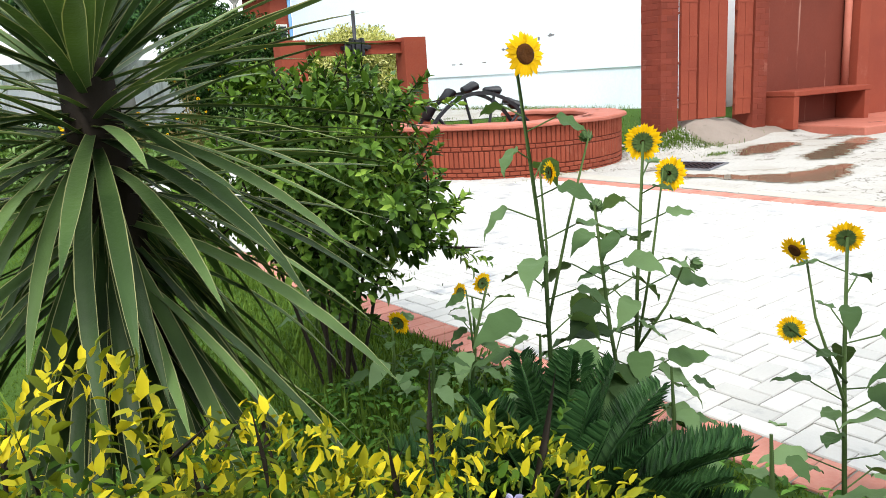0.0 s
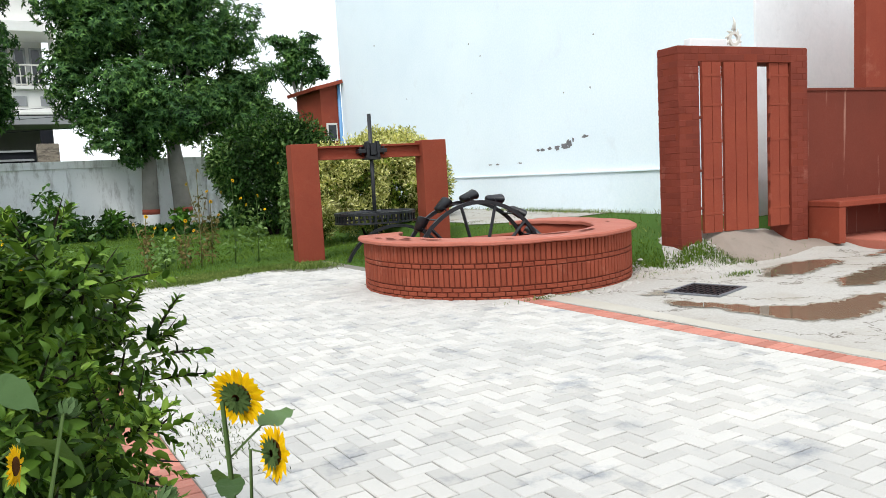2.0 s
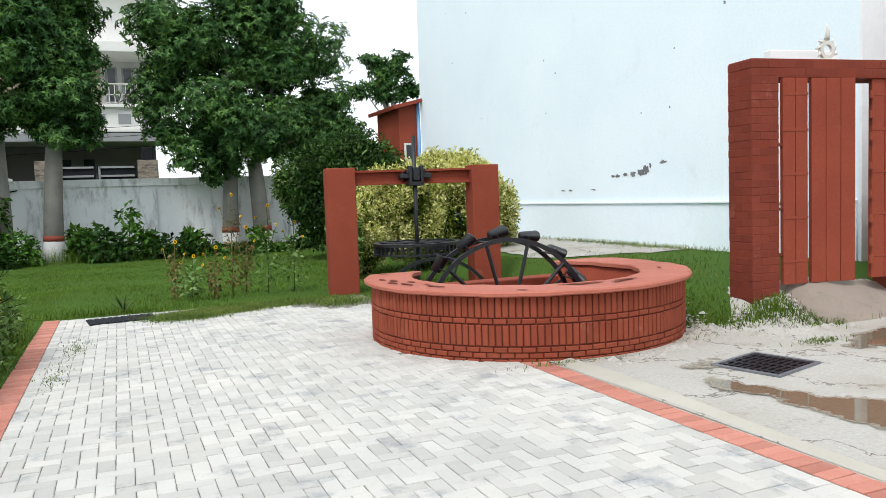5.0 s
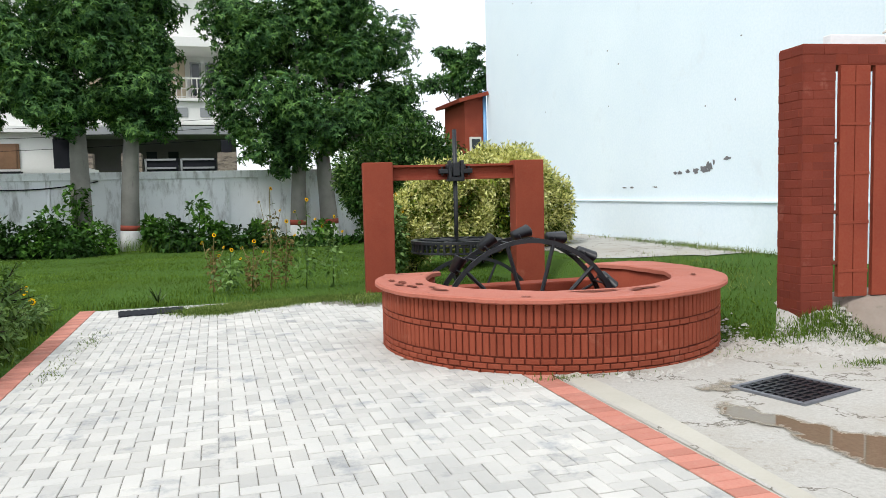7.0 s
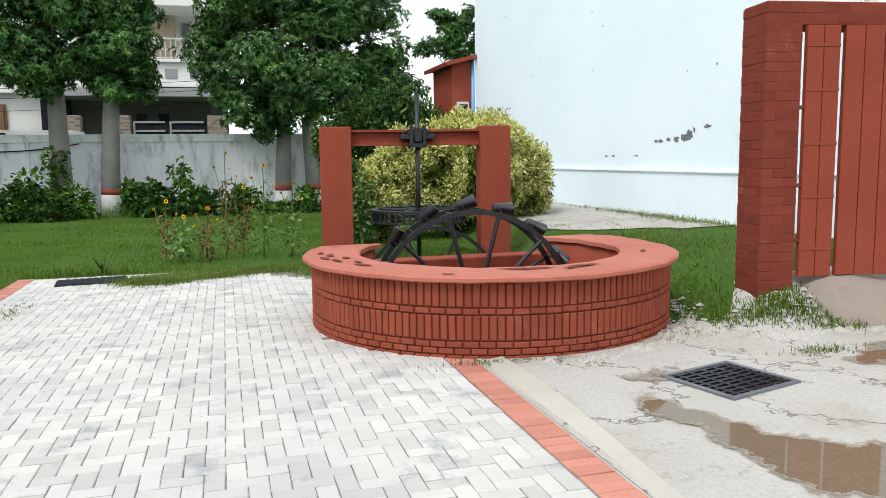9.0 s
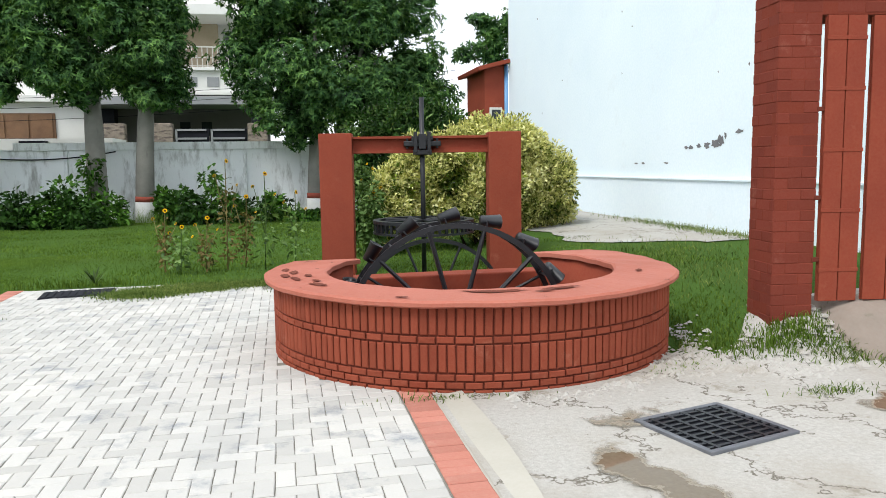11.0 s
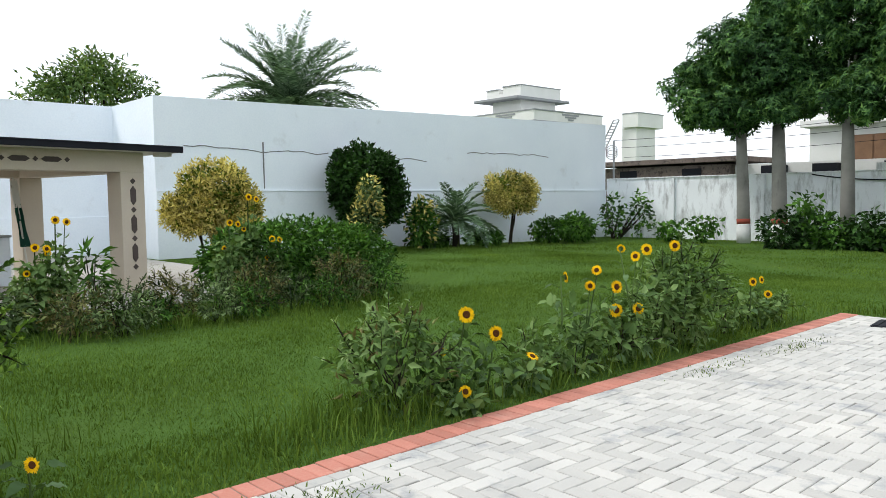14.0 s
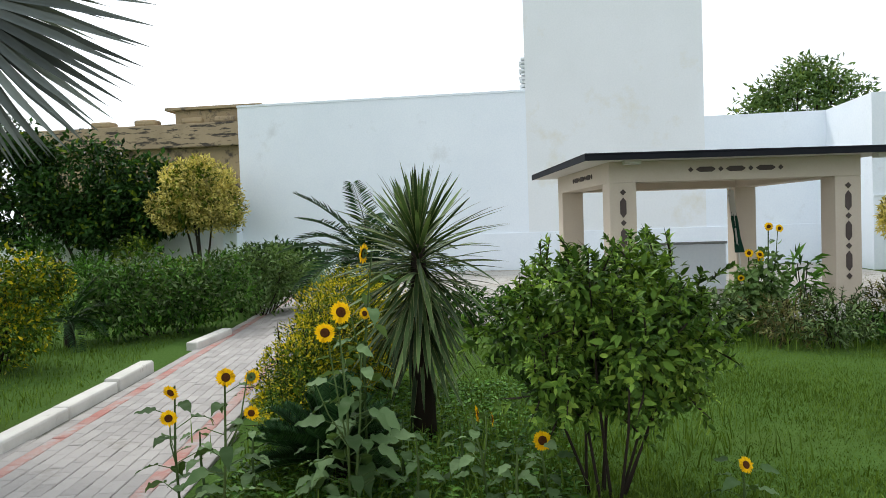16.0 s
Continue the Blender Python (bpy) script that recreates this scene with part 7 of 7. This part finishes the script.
shrub("papaya_sapling", "young plant with drooping palmate leaves", (-4.6, 5.95, 0), [(0, 0, 0.72, 0.22, 0.25, 0.14), (0, 0, 0.45, 0.16, 0.16, 0.2)], 90, 0.20, 0.045, M_HEDGE_LEAF, 3, 0.015, inner=0.3)
for k, (x, y, h) in enumerate(((-3.9, 4.0, 0.55), (-4.2, 3.2, 0.6), (-4.6, 2.4, 0.5), (-3.6, 4.6, 0.5), (-5.0, 1.6, 0.45))):
    shrub("bed_shrub", "grey-green spreading shrub by the pavilion", (x, y, 0), [(0, 0, h * 0.55, 0.4, 0.42, h * 0.55)], 800, 0.09, 0.04, M_GREYGREEN if k % 2 else M_HEDGE_LEAF, 7, 0.008, group="bedding shrubs", inner=0.3)

# ---- beyond the walls ----
feather_palm("date_palm", "tall date palm crown rising over the wall", (-25, 21.3, 0), 5.7, 4.3, 88, M_PALM, 0.28, (84, -30), (0.7, 1.55), 80, 0.62, 0.034, 0.3, fuzz=0.2)
shrub("far_tree", "pale green tree rising behind the wall", (-25, 12.4, 0), [(0, 0, 5.6, 1.8, 2.1, 1.1), (0, 0.6, 6.4, 1.2, 1.2, 0.8), (0, -1.2, 5.3, 1.0, 1.2, 0.7), (0, 1.7, 5.7, 1.0, 1.0, 0.7)], 4200, 0.22, 0.08, M_LIGHT_ROW, 7, 0.08, category="tree", inner=0.35, second=(M_LIGHT_LEAF, 700, 1.08), clump=16)

# ---- along the side path ----
feather_palm("path_palm", "arching green palm behind the yucca", (-6.0, 0.15, 0), 0.85, 1.6, 24, M_CYCAD, 0.08, (70, -5), (0.7, 1.3), 34, 0.3, 0.026)
shrub("path_shrub", "dark shrub with white-edged leaves along the path", (-4.6, -2.6, 0), [(0, 0, 0.6, 0.8, 0.75, 0.58), (-0.6, 0.6, 0.55, 0.7, 0.6, 0.5), (0.5, -0.3, 0.5, 0.6, 0.6, 0.5)], 5200, 0.085, 0.035, M_HEDGE_LEAF, 8, 0.012, second=(M_GREYGREEN, 2600, 1.04), inner=0.7, clump=16)
shrub("path_shrub", "bright green spreading hedge by the path", (-6.6, -1.9, 0), [(0, 0, 0.6, 0.9, 0.7, 0.5), (-0.9, 0.3, 0.55, 0.8, 0.6, 0.48)], 4200, 0.085, 0.035, M_LIGHT_ROW, 8, 0.012, second=(M_GREYGREEN, 1800, 1.04), inner=0.7, clump=16)
shrub("duranta", "yellow-green duranta bush beside the path", (-1.9, -3.05, 0), [(0, 0, 0.6, 0.7, 0.6, 0.6), (-0.3, 0.2, 0.85, 0.5, 0.45, 0.45)], 4500, 0.06, 0.028, M_DUR_GREEN, 8, 0.012, second=(M_DURANTA, 2200, 1.05), inner=0.65, clump=16)
feather_palm("path_palm", "small arching palm among the path shrubs", (-3.6, -3.3, 0), 0.3, 0.9, 18, M_CYCAD, 0.06, (75, 5), (0.8, 1.4), 28, 0.16, 0.016)
build_yucca((-7.2, -2.5, 0), 0.62, 0.6, "small green yucca among the path shrubs", 60)
shrub("dark_shrub", "low dark rounded shrub before the white wall", (-13.2, -3.9, 0), [(0, 0, 0.55, 1.0, 1.1, 0.5)], 1800, 0.14, 0.06, M_DARK_LEAF, 5, 0.02)
clipped_bush("golden_topiary", "golden rounded tree before the ochre house", (-15.2, -7.0, 0), [(0, 0, 2.6, 0.95, 1.0, 0.85), (0, -0.5, 2.1, 0.75, 0.8, 0.6), (0, 0.5, 2.1, 0.75, 0.8, 0.6)], 55, 0.2, 13000, 0.11, 0.048, M_GOLDEN, M_LIGHT_LEAF, "tree", 4, 0.04)
shrub("wall_creeper", "dark creeper mass climbing over the low wall", (-16.2, -11.2, 0), [(0, 0, 2.9, 0.9, 2.4, 1.5), (0.2, 2.2, 2.5, 0.8, 1.4, 1.2), (0, -2.4, 3.4, 0.9, 1.8, 1.6), (0.2, -1.0, 2.0, 0.8, 2.2, 1.0), (0.2, 1.5, 1.8, 0.8, 1.5, 0.9)], 15000, 0.2, 0.1, M_DARK_LEAF, 8, 0.05, category="creeper", second=(M_LIGHT_LEAF, 1500, 1.04), inner=0.75, clump=16)
for k, (x, y, h) in enumerate(((-14.6, -10.0, 0.9), (-14.2, -8.4, 1.3), (-14.4, -11.4, 1.4), (-12.4, -6.2, 0.7), (-13.0, -9.2, 0.7), (-11.0, -5.4, 0.6))):
    shrub("bed_shrub", "loose yellowish shrub before the low wall", (x, y, 0), [(0, 0, h * 0.55, 0.5, 0.6, h * 0.5)], 700, 0.12, 0.05, M_LIGHT_LEAF if k % 2 else M_HEDGE_LEAF, 6, 0.01, group="bedding shrubs", inner=0.4)


def build_fan_palm():
    p = thing("fan_palm", "silver-grey fan palm with stiff pleated leaves", "palm", (1.3, -2.0, 0))
    part("trunk", tube(bmesh.new(), [(0, 0, -0.1), (0, 0, 1.1), (0.02, 0.02, 2.25)], [0.19, 0.16, 0.14], 12), M_TRUNK, p, "fibrous grey trunk", True)
    P, D, N, L = [], [], [], []
    n = 84
    for k in range(n):
        a = math.radians(-128 + 256 * k / (n - 1))
        P.append((0.06 * math.cos(a), 0.06 * math.sin(a), 0))
        D.append((math.cos(a), math.sin(a), 0.08 * (-1) ** k - 0.18 * abs(a)))
        N.append((0, 0, 1))
        L.append(1.15 * (0.86 + 0.14 * math.cos(a)))
    V, F = leaf_arrays(P, D, N, np.array(L), 0.062, 0.45, 0.22)
    fan = mesh_arrays("fan_blade", V, F, M_FAN)
    r = random.Random(5)
    top = Vector((0.02, 0.02, 2.25))
    for k, (a, lift, roll, reach) in enumerate(((88, 24, 78, 1.45), (40, 40, 20, 1.2), (140, 45, -20, 1.2), (200, 35, 10, 1.2), (260, 30, 0, 1.2), (320, 35, 0, 1.2), (110, 70, 10, 1.0), (240, 65, 0, 1.0))):
        d = Vector((math.cos(radians(a)) * math.cos(radians(lift)), math.sin(radians(a)) * math.cos(radians(lift)), math.sin(radians(lift))))
        hub = top + d * reach
        s = part("leaf_stalk", tube(bmesh.new(), [top, top + d * reach * 0.5 + Vector((0, 0, 0.05)), hub], [0.035, 0.025, 0.016], 7), M_FAN, p)
        f = child("fan_blade", fan, s)
        f.matrix_basis = Matrix.Translation(hub) @ Matrix.Rotation(radians(a), 4, "Z") @ Matrix.Rotation(radians(-lift * 0.3), 4, "Y") @ Matrix.Rotation(radians(roll), 4, "X")


build_fan_palm()


# ---- side path and kerbs ----
PATH_DIR = Vector((-0.985, -0.17, 0)).normalized()


def build_side_path():
    # outline of the path from the paving towards the west
    bm = bmesh.new()
    pts = [((2.05, 0.86), (2.05, -0.62)), ((0.7, 0.52), (0.9, -0.78)), (( -1.8, 0.02), (-1.95, -1.25)), ((-5.6, -0.55), (-5.7, -1.62)), ((-13.5, -1.9), (-13.5, -3.3))]
    rows = [[bm.verts.new((*a, -0.012)), bm.verts.new((*b, -0.012))] for a, b in pts]
    for p, q in zip(rows, rows[1:]):
        bm.faces.new((p[0], q[0], q[1], p[1]))
    setting("path_bed", bm, M_SAND, "dirt joints of the side path")
    for side, sgn in ((0, 1), (1, -1)):
        k = thing("path_kerb", "chipped whitewashed kerb along the side path", "kerb", (0, 0, 0), 0, "path kerbs")
        line = [Vector((*p[side], 0)) for p in pts][1:]
        r = random.Random(side + 3)
        for a, b in zip(line, line[1:]):
            d = b - a
            n = max(1, int(d.length / 0.95))
            m0 = a == line[0]
            for i in range(n):
                if r.random() < (0.55 if side == 0 else 0.35) and not (side == 1 and m0 and i < 2):
                    continue
                m = a + d * ((i + 0.5) / n)
                ang = math.degrees(math.atan2(d.y, d.x))
                bm = bmesh.new()
                box(bm, -d.length / n / 2 + 0.012, d.length / n / 2 - 0.012, -0.075, 0.075, -0.08, 0.10 + r.uniform(-0.02, 0.01), 0.022, Matrix.Translation(m + Vector((0, 0.08 * sgn, 0))) @ Matrix.Rotation(radians(ang + r.uniform(-2, 2)), 4, "Z"))
                part("kerb_stone", bm, M_KERB, k)


build_side_path()


# ---- block paving ----
def paver_mesh(name, w, h, t, material):
    e = 0.005
    V = [(x * w / 2, y * h / 2, -t) for x, y in ((-1, -1), (1, -1), (1, 1), (-1, 1))]
    V += [(x * w / 2, y * h / 2, -e * 0.8) for x, y in ((-1, -1), (1, -1), (1, 1), (-1, 1))]
    V += [(x * (w / 2 - e), y * (h / 2 - e), 0) for x, y in ((-1, -1), (1, -1), (1, 1), (-1, 1))]
    F = [(8, 9, 10, 11)]
    for k in range(4):
        j = (k + 1) % 4
        F += [(k, j, 4 + j, 4 + k), (4 + k, 4 + j, 8 + j, 8 + k)]
    return mesh_from(name, V, F, material)


def lay(parent_name, label, spots, sizes, material, piece, near, limit=300):
    """spots: (x, y, turn, size key). The pieces nearest to a stretch of the plan become parts, the rest one joined part."""
    base = tagged(new(parent_name), label, kind="structure")
    meshes = {k: paver_mesh(piece, w, h, 0.04, material) for k, (w, h) in sizes.items()}
    spots = sorted(spots, key=lambda s: (s[0] - near[0]) ** 2 + (s[1] - near[1]) ** 2)
    r = random.Random(len(spots))
    V, F, o = [], [], 0
    for i, (x, y, turn, key) in enumerate(spots):
        m = pose(x + r.uniform(-0.001, 0.001), y + r.uniform(-0.001, 0.001), r.uniform(-0.003, 0.002), r.uniform(-0.5, 0.5), r.uniform(-0.5, 0.5), turn + r.uniform(-1.3, 1.3))
        if i < limit:
            ob = new(piece, meshes[key])
            ob.parent = base
            ob.matrix_basis = m
        else:
            me = meshes[key]
            V += [m @ v.co for v in me.vertices]
            F += [[j + o for j in p.vertices] for p in me.polygons]
            o += len(me.vertices)
    if V:
        ob = new("far_" + piece, mesh_from("far_" + piece, V, F, material))
        ob.parent = base
        tagged(ob, kind="stuff")


def build_paving():
    u = 0.1
    spots = []
    x0, x1, y1 = 2.205, 6.205, 12.42
    nx, ny = 40, 150
    y0 = y1 - ny * u
    for i in range(-1, nx):
        for j in range(-1, ny):
            d = (i - j) % 4
            if d == 0:
                a, b = max(i, 0), min(i + 2, nx)
                if b - a == 2 and j >= 0:
                    spots.append((x0 + (i + 1) * u, y0 + (j + 0.5) * u, 0, "full"))
                elif b - a == 1 and j >= 0:
                    spots.append((x0 + (a + 0.5) * u, y0 + (j + 0.5) * u, 0, "half"))
            elif d == 3 and i >= 0:
                if j >= 0 and j + 2 <= ny:
                    spots.append((x0 + (i + 0.5) * u, y0 + (j + 1) * u, 90, "full"))
                else:
                    spots.append((x0 + (i + 0.5) * u, y0 + (max(j, 0) + (0.5 if j < 0 else 0.5)) * u, 90, "half"))
    # the well stands on part of the paving
    spots = [s for s in spots if (s[0] - WX) ** 2 + (s[1] - WY) ** 2 > 1.655 ** 2 and not (s[0] > 5.35 + 0.16 * math.sin(s[1] * 3) and s[1] > 11.45 + 0.25 * math.sin(s[0] * 4))]
    lay("paving", "pale grey herringbone block paving with stains", spots, {"full": (0.1955, 0.0955), "half": (0.0955, 0.0955)}, M_PAVER, "paver", (4.8, 5.6))
    spots = [(2.10, 0.93 + 0.1 * k, 0, "b") for k in range(116)]
    spots += [(6.315, -2.5 + 0.1 * k, 0, "b") for k in range(95)]
    lay("border", "faded red brick border of the paving", spots, {"b": (0.20, 0.094)}, M_BORDER, "border_brick", (3.5, 6.0))
    # cement fillet beside the right border
    bm = bmesh.new()
    ys = np.linspace(-3, 6.75, 40)
    a = [bm.verts.new((6.415, y, -0.004)) for y in ys]
    b = [bm.verts.new((6.58 + 0.06 * math.sin(y * 1.3), y, 0.02)) for y in ys]
    for i in range(39):
        bm.faces.new((a[i], b[i], b[i + 1], a[i + 1]))
    setting("cement_fillet", bm, M_FILLET, "smooth darker cement fillet along the border", True)
    # side path blocks, laid along it
    spots = []
    for i in range(110):
        for j in range(-8, 9):
            s = i * 0.2 + (0.1 if j % 2 else 0)
            c = Vector((2.0, 0.12, 0)) + PATH_DIR * s
            p = c + Vector((PATH_DIR.y, -PATH_DIR.x, 0)) * (j * 0.1)
            w = 0.72 - 0.012 * s
            if abs(j * 0.1) < w and p.x < 2.0 and p.x > -13:
                red = abs(abs(j * 0.1) - 0.52) < 0.05
                spots.append((p.x, p.y, math.degrees(math.atan2(PATH_DIR.y, PATH_DIR.x)), "r" if red else "b"))
    lay("side_paving", "worn grey block path", [s for s in spots if s[3] == "b"], {"b": (0.197, 0.097)}, M_PATH, "path_block", (0.5, -0.2))
    lay("side_stripe", "faded red stripes along the block path", [s for s in spots if s[3] == "r"], {"r": (0.197, 0.097)}, M_PATH_RED, "red_block", (0.5, -0.2))


build_paving()


# ---- grass ----
def scatter(n, x0, x1, y0, y1):
    return np.stack([rng.uniform(x0, x1, n), rng.uniform(y0, y1, n)], 1)


def on_lawn(p):
    x, y = p[:, 0], p[:, 1]
    edge = 0.85 + 0.16 * (x - 2.0)
    lawn = (x < 1.99) & (y > edge) & (x > -13.6)
    lawn &= ~((x < -5.2) & (y < 7.9))
    lawn &= ~((x < -3.7) & (y < 5.2))
    east = (x >= 1.99) & (y > 12.5) & (x < 10.25)
    side = (x > 5.5 + 0.16 * np.sin(y * 3)) & (y > np.where(x < 6.42, 11.5, 9.7)) & (x < np.where(y > 12, 10.25, 10.9) - 0.15 * np.sin(y * 5)) & ((x - WX) ** 2 + (y - WY) ** 2 > 1.8 ** 2)
    worn = (x > 8.55) & (y < 15) & (np.sin(x * 2.3 + 1.1 * np.sin(y * 1.9)) * np.sin(y * 2.7 + x) > 0.05)
    east, side = east & ~worn, side & ~worn
    south = (y < -1.35 + 0.17 * (x - 0)) & (y > -12) & (x > -12) & (x < 0.9)
    return lawn | east | side | south


def make_grass():
    cloud = []
    for n, box4, h, w in ((150000, (-3.5, 2.0, 0.9, 10.0), 0.028, 0.0055), (90000, (-3.5, 2.0, 10.0, 17.0), 0.025, 0.009), (120000, (-13.5, -3.5, 5.0, 20.0), 0.028, 0.011), (100000, (-13.5, 11.0, 17.0, 29.6), 0.034, 0.016), (40000, (2.0, 10.9, 9.6, 17.0), 0.04, 0.010), (30000, (-9, 0.9, -9, -0.9), 0.06, 0.009), (14000, (1.0, 2.0, 0.9, 5.0), 0.04, 0.006)):
        p = scatter(n, *box4)
        p = p[on_lawn(p)]
        z = land(p[:, 0], p[:, 1]) - 0.015
        patch = 0.8 + 0.6 * (np.sin(p[:, 0] * 1.3 + 2 * np.sin(p[:, 1] * 0.7)) * np.sin(p[:, 1] * 1.1 + p[:, 0] * 0.4))
        cloud.append(blades(np.column_stack([p, z]), h * np.clip(patch, 0.5, 1.4), w, 0.8, 0.4))
    V, F = join_arrays(cloud)
    tagged(new("lawn_grass", mesh_arrays("lawn_grass", V, F, M_LAWN_BLADE)), "lush short green lawn grass", "grass", kind="stuff")
    # longer tufts
    cloud = []
    for n, cx, cy, sx, sy, h in ((700, 1.55, 4.9, 0.22, 0.5, 0.06), (450, 1.55, 5.7, 0.22, 0.4, 0.2), (300, 1.6, 3.9, 0.25, 0.5, 0.05), (420, 0.6, 3.4, 0.6, 0.5, 0.14), (500, 2.9, 12.65, 0.6, 0.1, 0.10), (1500, 9.1, 8.2, 0.24, 0.42, 0.03), (1300, 9.35, 7.12, 0.22, 0.09, 0.075), (500, 9.0, 7.5, 0.12, 0.2, 0.05), (420, 1.8, 7.4, 0.12, 1.6, 0.15), (260, 1.8, 10.8, 0.12, 1.2, 0.15), (1100, -3.1, 6.6, 0.3, 1.5, 0.16), (400, -3.1, 8.9, 0.35, 0.6, 0.17), (900, 0.9, 2.3, 0.6, 0.5, 0.13), (600, -0.2, 2.6, 0.8, 0.7, 0.13), (900, 3.0, 27.2, 1.5, 0.3, 0.5), (500, -10, 20.5, 1.5, 2.5, 0.22)):
        p = np.column_stack([rng.normal(cx, sx, n), rng.normal(cy, sy, n)])
        p = p[(p[:, 0] < 1.98) | (p[:, 1] > 12.45) | ((p[:, 0] > 8.5) & ((p[:, 0] - WX) ** 2 + (p[:, 1] - WY) ** 2 > 1.8 ** 2))]
        cloud.append(blades(np.column_stack([p, land(p[:, 0], p[:, 1]) - 0.01]), np.full(len(p), h), 0.010, 0.9, 0.35))
    V, F = join_arrays(cloud)
    tagged(new("long_grass", mesh_arrays("long_grass", V, F, M_LAWN_BLADE)), "longer arching tufts along the border", "grass", kind="stuff")
    # scattered tufts over the lawn
    c = scatter(1500, -3.4, 1.9, 1.3, 12.0)
    p = np.repeat(c, 12, 0) + rng.normal(0, 0.035, (18000, 2))
    p = p[on_lawn(p)]
    V, F = blades(np.column_stack([p, np.full(len(p), -0.012)]), 0.025 + 0.03 * rng.random(len(p)), 0.005, 1.4, 0.4)
    tagged(new("lawn_tufts", mesh_arrays("lawn_tufts", V, F, M_LAWN_BLADE)), "coarser grass tufts standing over the lawn", "grass", kind="stuff")
    # dry weeds creeping over the paving, round the well and the gate
    cloud = []
    for n, cx, cy, sx, sy, h in ((6500, 3.78, 11.7, 0.24, 0.17, 0.04), (2600, 4.3, 11.8, 0.25, 0.10, 0.04), (6000, 4.75, 12.1, 0.5, 0.13, 0.045), (1500, 5.5, 12.2, 0.3, 0.1, 0.05), (900, 5.9, 11.7, 0.2, 0.2, 0.07), (160, 2.5, 10.0, 0.07, 0.3, 0.022), (260, 2.45, 4.6, 0.1, 0.25, 0.022), (130, 2.4, 8.6, 0.06, 0.3, 0.02), (900, 10.1, 6.95, 0.4, 0.1, 0.07), (700, 9.8, 6.85, 0.25, 0.1, 0.08), (1500, 9.5, 9.8, 0.45, 0.8, 0.06), (1500, 10.3, 10.8, 0.5, 0.8, 0.06), (1500, 12.1, 13.2, 0.14, 1.6, 0.09), (320, 6.75, 6.68, 0.28, 0.05, 0.04), (260, 8.2, 6.95, 0.3, 0.08, 0.04), (300, 8.75, 7.6, 0.1, 0.25, 0.05), (260, 9.0, 6.15, 0.15, 0.06, 0.05), (120, 4.9, 12.2, 0.5, 0.2, 0.07)):
        p = np.column_stack([rng.normal(cx, sx, n), rng.normal(cy, sy, n)])
        q = ((p[:, 0] - WX) ** 2 + (p[:, 1] - WY) ** 2) > 1.76 ** 2
        p = p[q]
        z = np.where((p[:, 0] < 6.4) & (p[:, 1] < 12.4), 0.0, land(p[:, 0], p[:, 1]) - 0.01)
        cloud.append(blades(np.column_stack([p, z]), np.full(len(p), h), 0.008, 1.3, 0.5))
    V, F = join_arrays(cloud)
    tagged(new("creeping_weeds", mesh_arrays("creeping_weeds", V, F, M_WEED)), "dry creeping weeds on paving and bank", "weeds", kind="stuff")
    # low leafy ground cover in the start bed
    p = np.column_stack([rng.uniform(-1.2, 1.95, 5200), rng.uniform(0.95, 2.9, 5200)])
    p = p[p[:, 1] > 0.85 + 0.16 * (p[:, 0] - 2.0)]
    n = len(p)
    a = rng.random(n) * 6.283
    D = np.stack([np.cos(a), np.sin(a), 0.5 * rng.random(n)], 1)
    V, F = leaf_arrays(np.column_stack([p, 0.01 + 0.05 * rng.random(n)]), D, np.tile((0, 0, 1.0), (n, 1)) + 0.3 * rng.normal(size=(n, 3)), 0.05, 0.022, 0.2, 0.2)
    tagged(new("ground_cover", mesh_arrays("ground_cover", V, F, M_HEDGE_LEAF)), "low leafy ground cover in the flower bed", "ground cover", kind="stuff")
    for x, y, n, L in ((3.0, 12.7, 14, 0.3), (-0.9, 3.0, 10, 0.35), (-3.2, 8.0, 16, 0.42), (-3.0, 6.0, 16, 0.42), (-3.15, 9.0, 16, 0.42), (-3.05, 7.1, 14, 0.4), (-0.9, 1.9, 16, 0.4), (-3.5, 5.4, 14, 0.4)):
        t = thing("sword_plant", "tuft of stiff sword-shaped leaves", "plant", (x, y, 0), 0, "sword plants")
        me = strap_leaf("leaf", L, 0.018, 0.3, (M_GREYGREEN, M_GREYGREEN), 5)
        for k in range(n):
            lf = child("leaf", me, t)
            lf.matrix_basis = Matrix.Rotation(radians(k * 137.5), 4, "Z") @ Matrix.Rotation(radians(-35 - 45 * (k / n)), 4, "Y") @ Matrix.Scale(0.75 + 0.4 * ((k * 7) % 5) / 5, 4)


make_grass()


def build_rubble():
    """Crumbled cement at the foot of the bank."""
    r = random.Random(12)
    V, F, o = [], [], 0
    for k in range(2100):
        if k < 1750:
            x = r.uniform(8.1, 10.0)
            y = 6.98 + 0.12 * math.sin(x * 4) + r.gauss(0, 0.2) - 0.12 * max(0.0, x - 9.0)
        else:
            a = r.uniform(4.6, 6.2)
            d = 1.78 + abs(r.gauss(0, 0.12))
            x, y = WX + d * math.cos(a), WY + d * math.sin(a)
        s = r.uniform(0.006, 0.03) if k % 9 else r.uniform(0.03, 0.06)
        z = float(land(x, y)) + 0.004
        ph = r.uniform(0, 6.3)
        pts = [(x + s * math.cos(ph + i * 1.26) * r.uniform(0.7, 1.3), y + s * math.sin(ph + i * 1.26) * r.uniform(0.7, 1.3), z) for i in range(5)]
        V += pts + [(x + s * 0.2, y, z + s * r.uniform(0.3, 0.7))]
        F += [(o + i, o + (i + 1) % 5, o + 5) for i in range(5)]
        o += 6
    tagged(new("rubble", mesh_from("rubble", V, F, M_YARD)), "crumbled pale cement bits on the bank", "rubble", kind="stuff")


build_rubble()
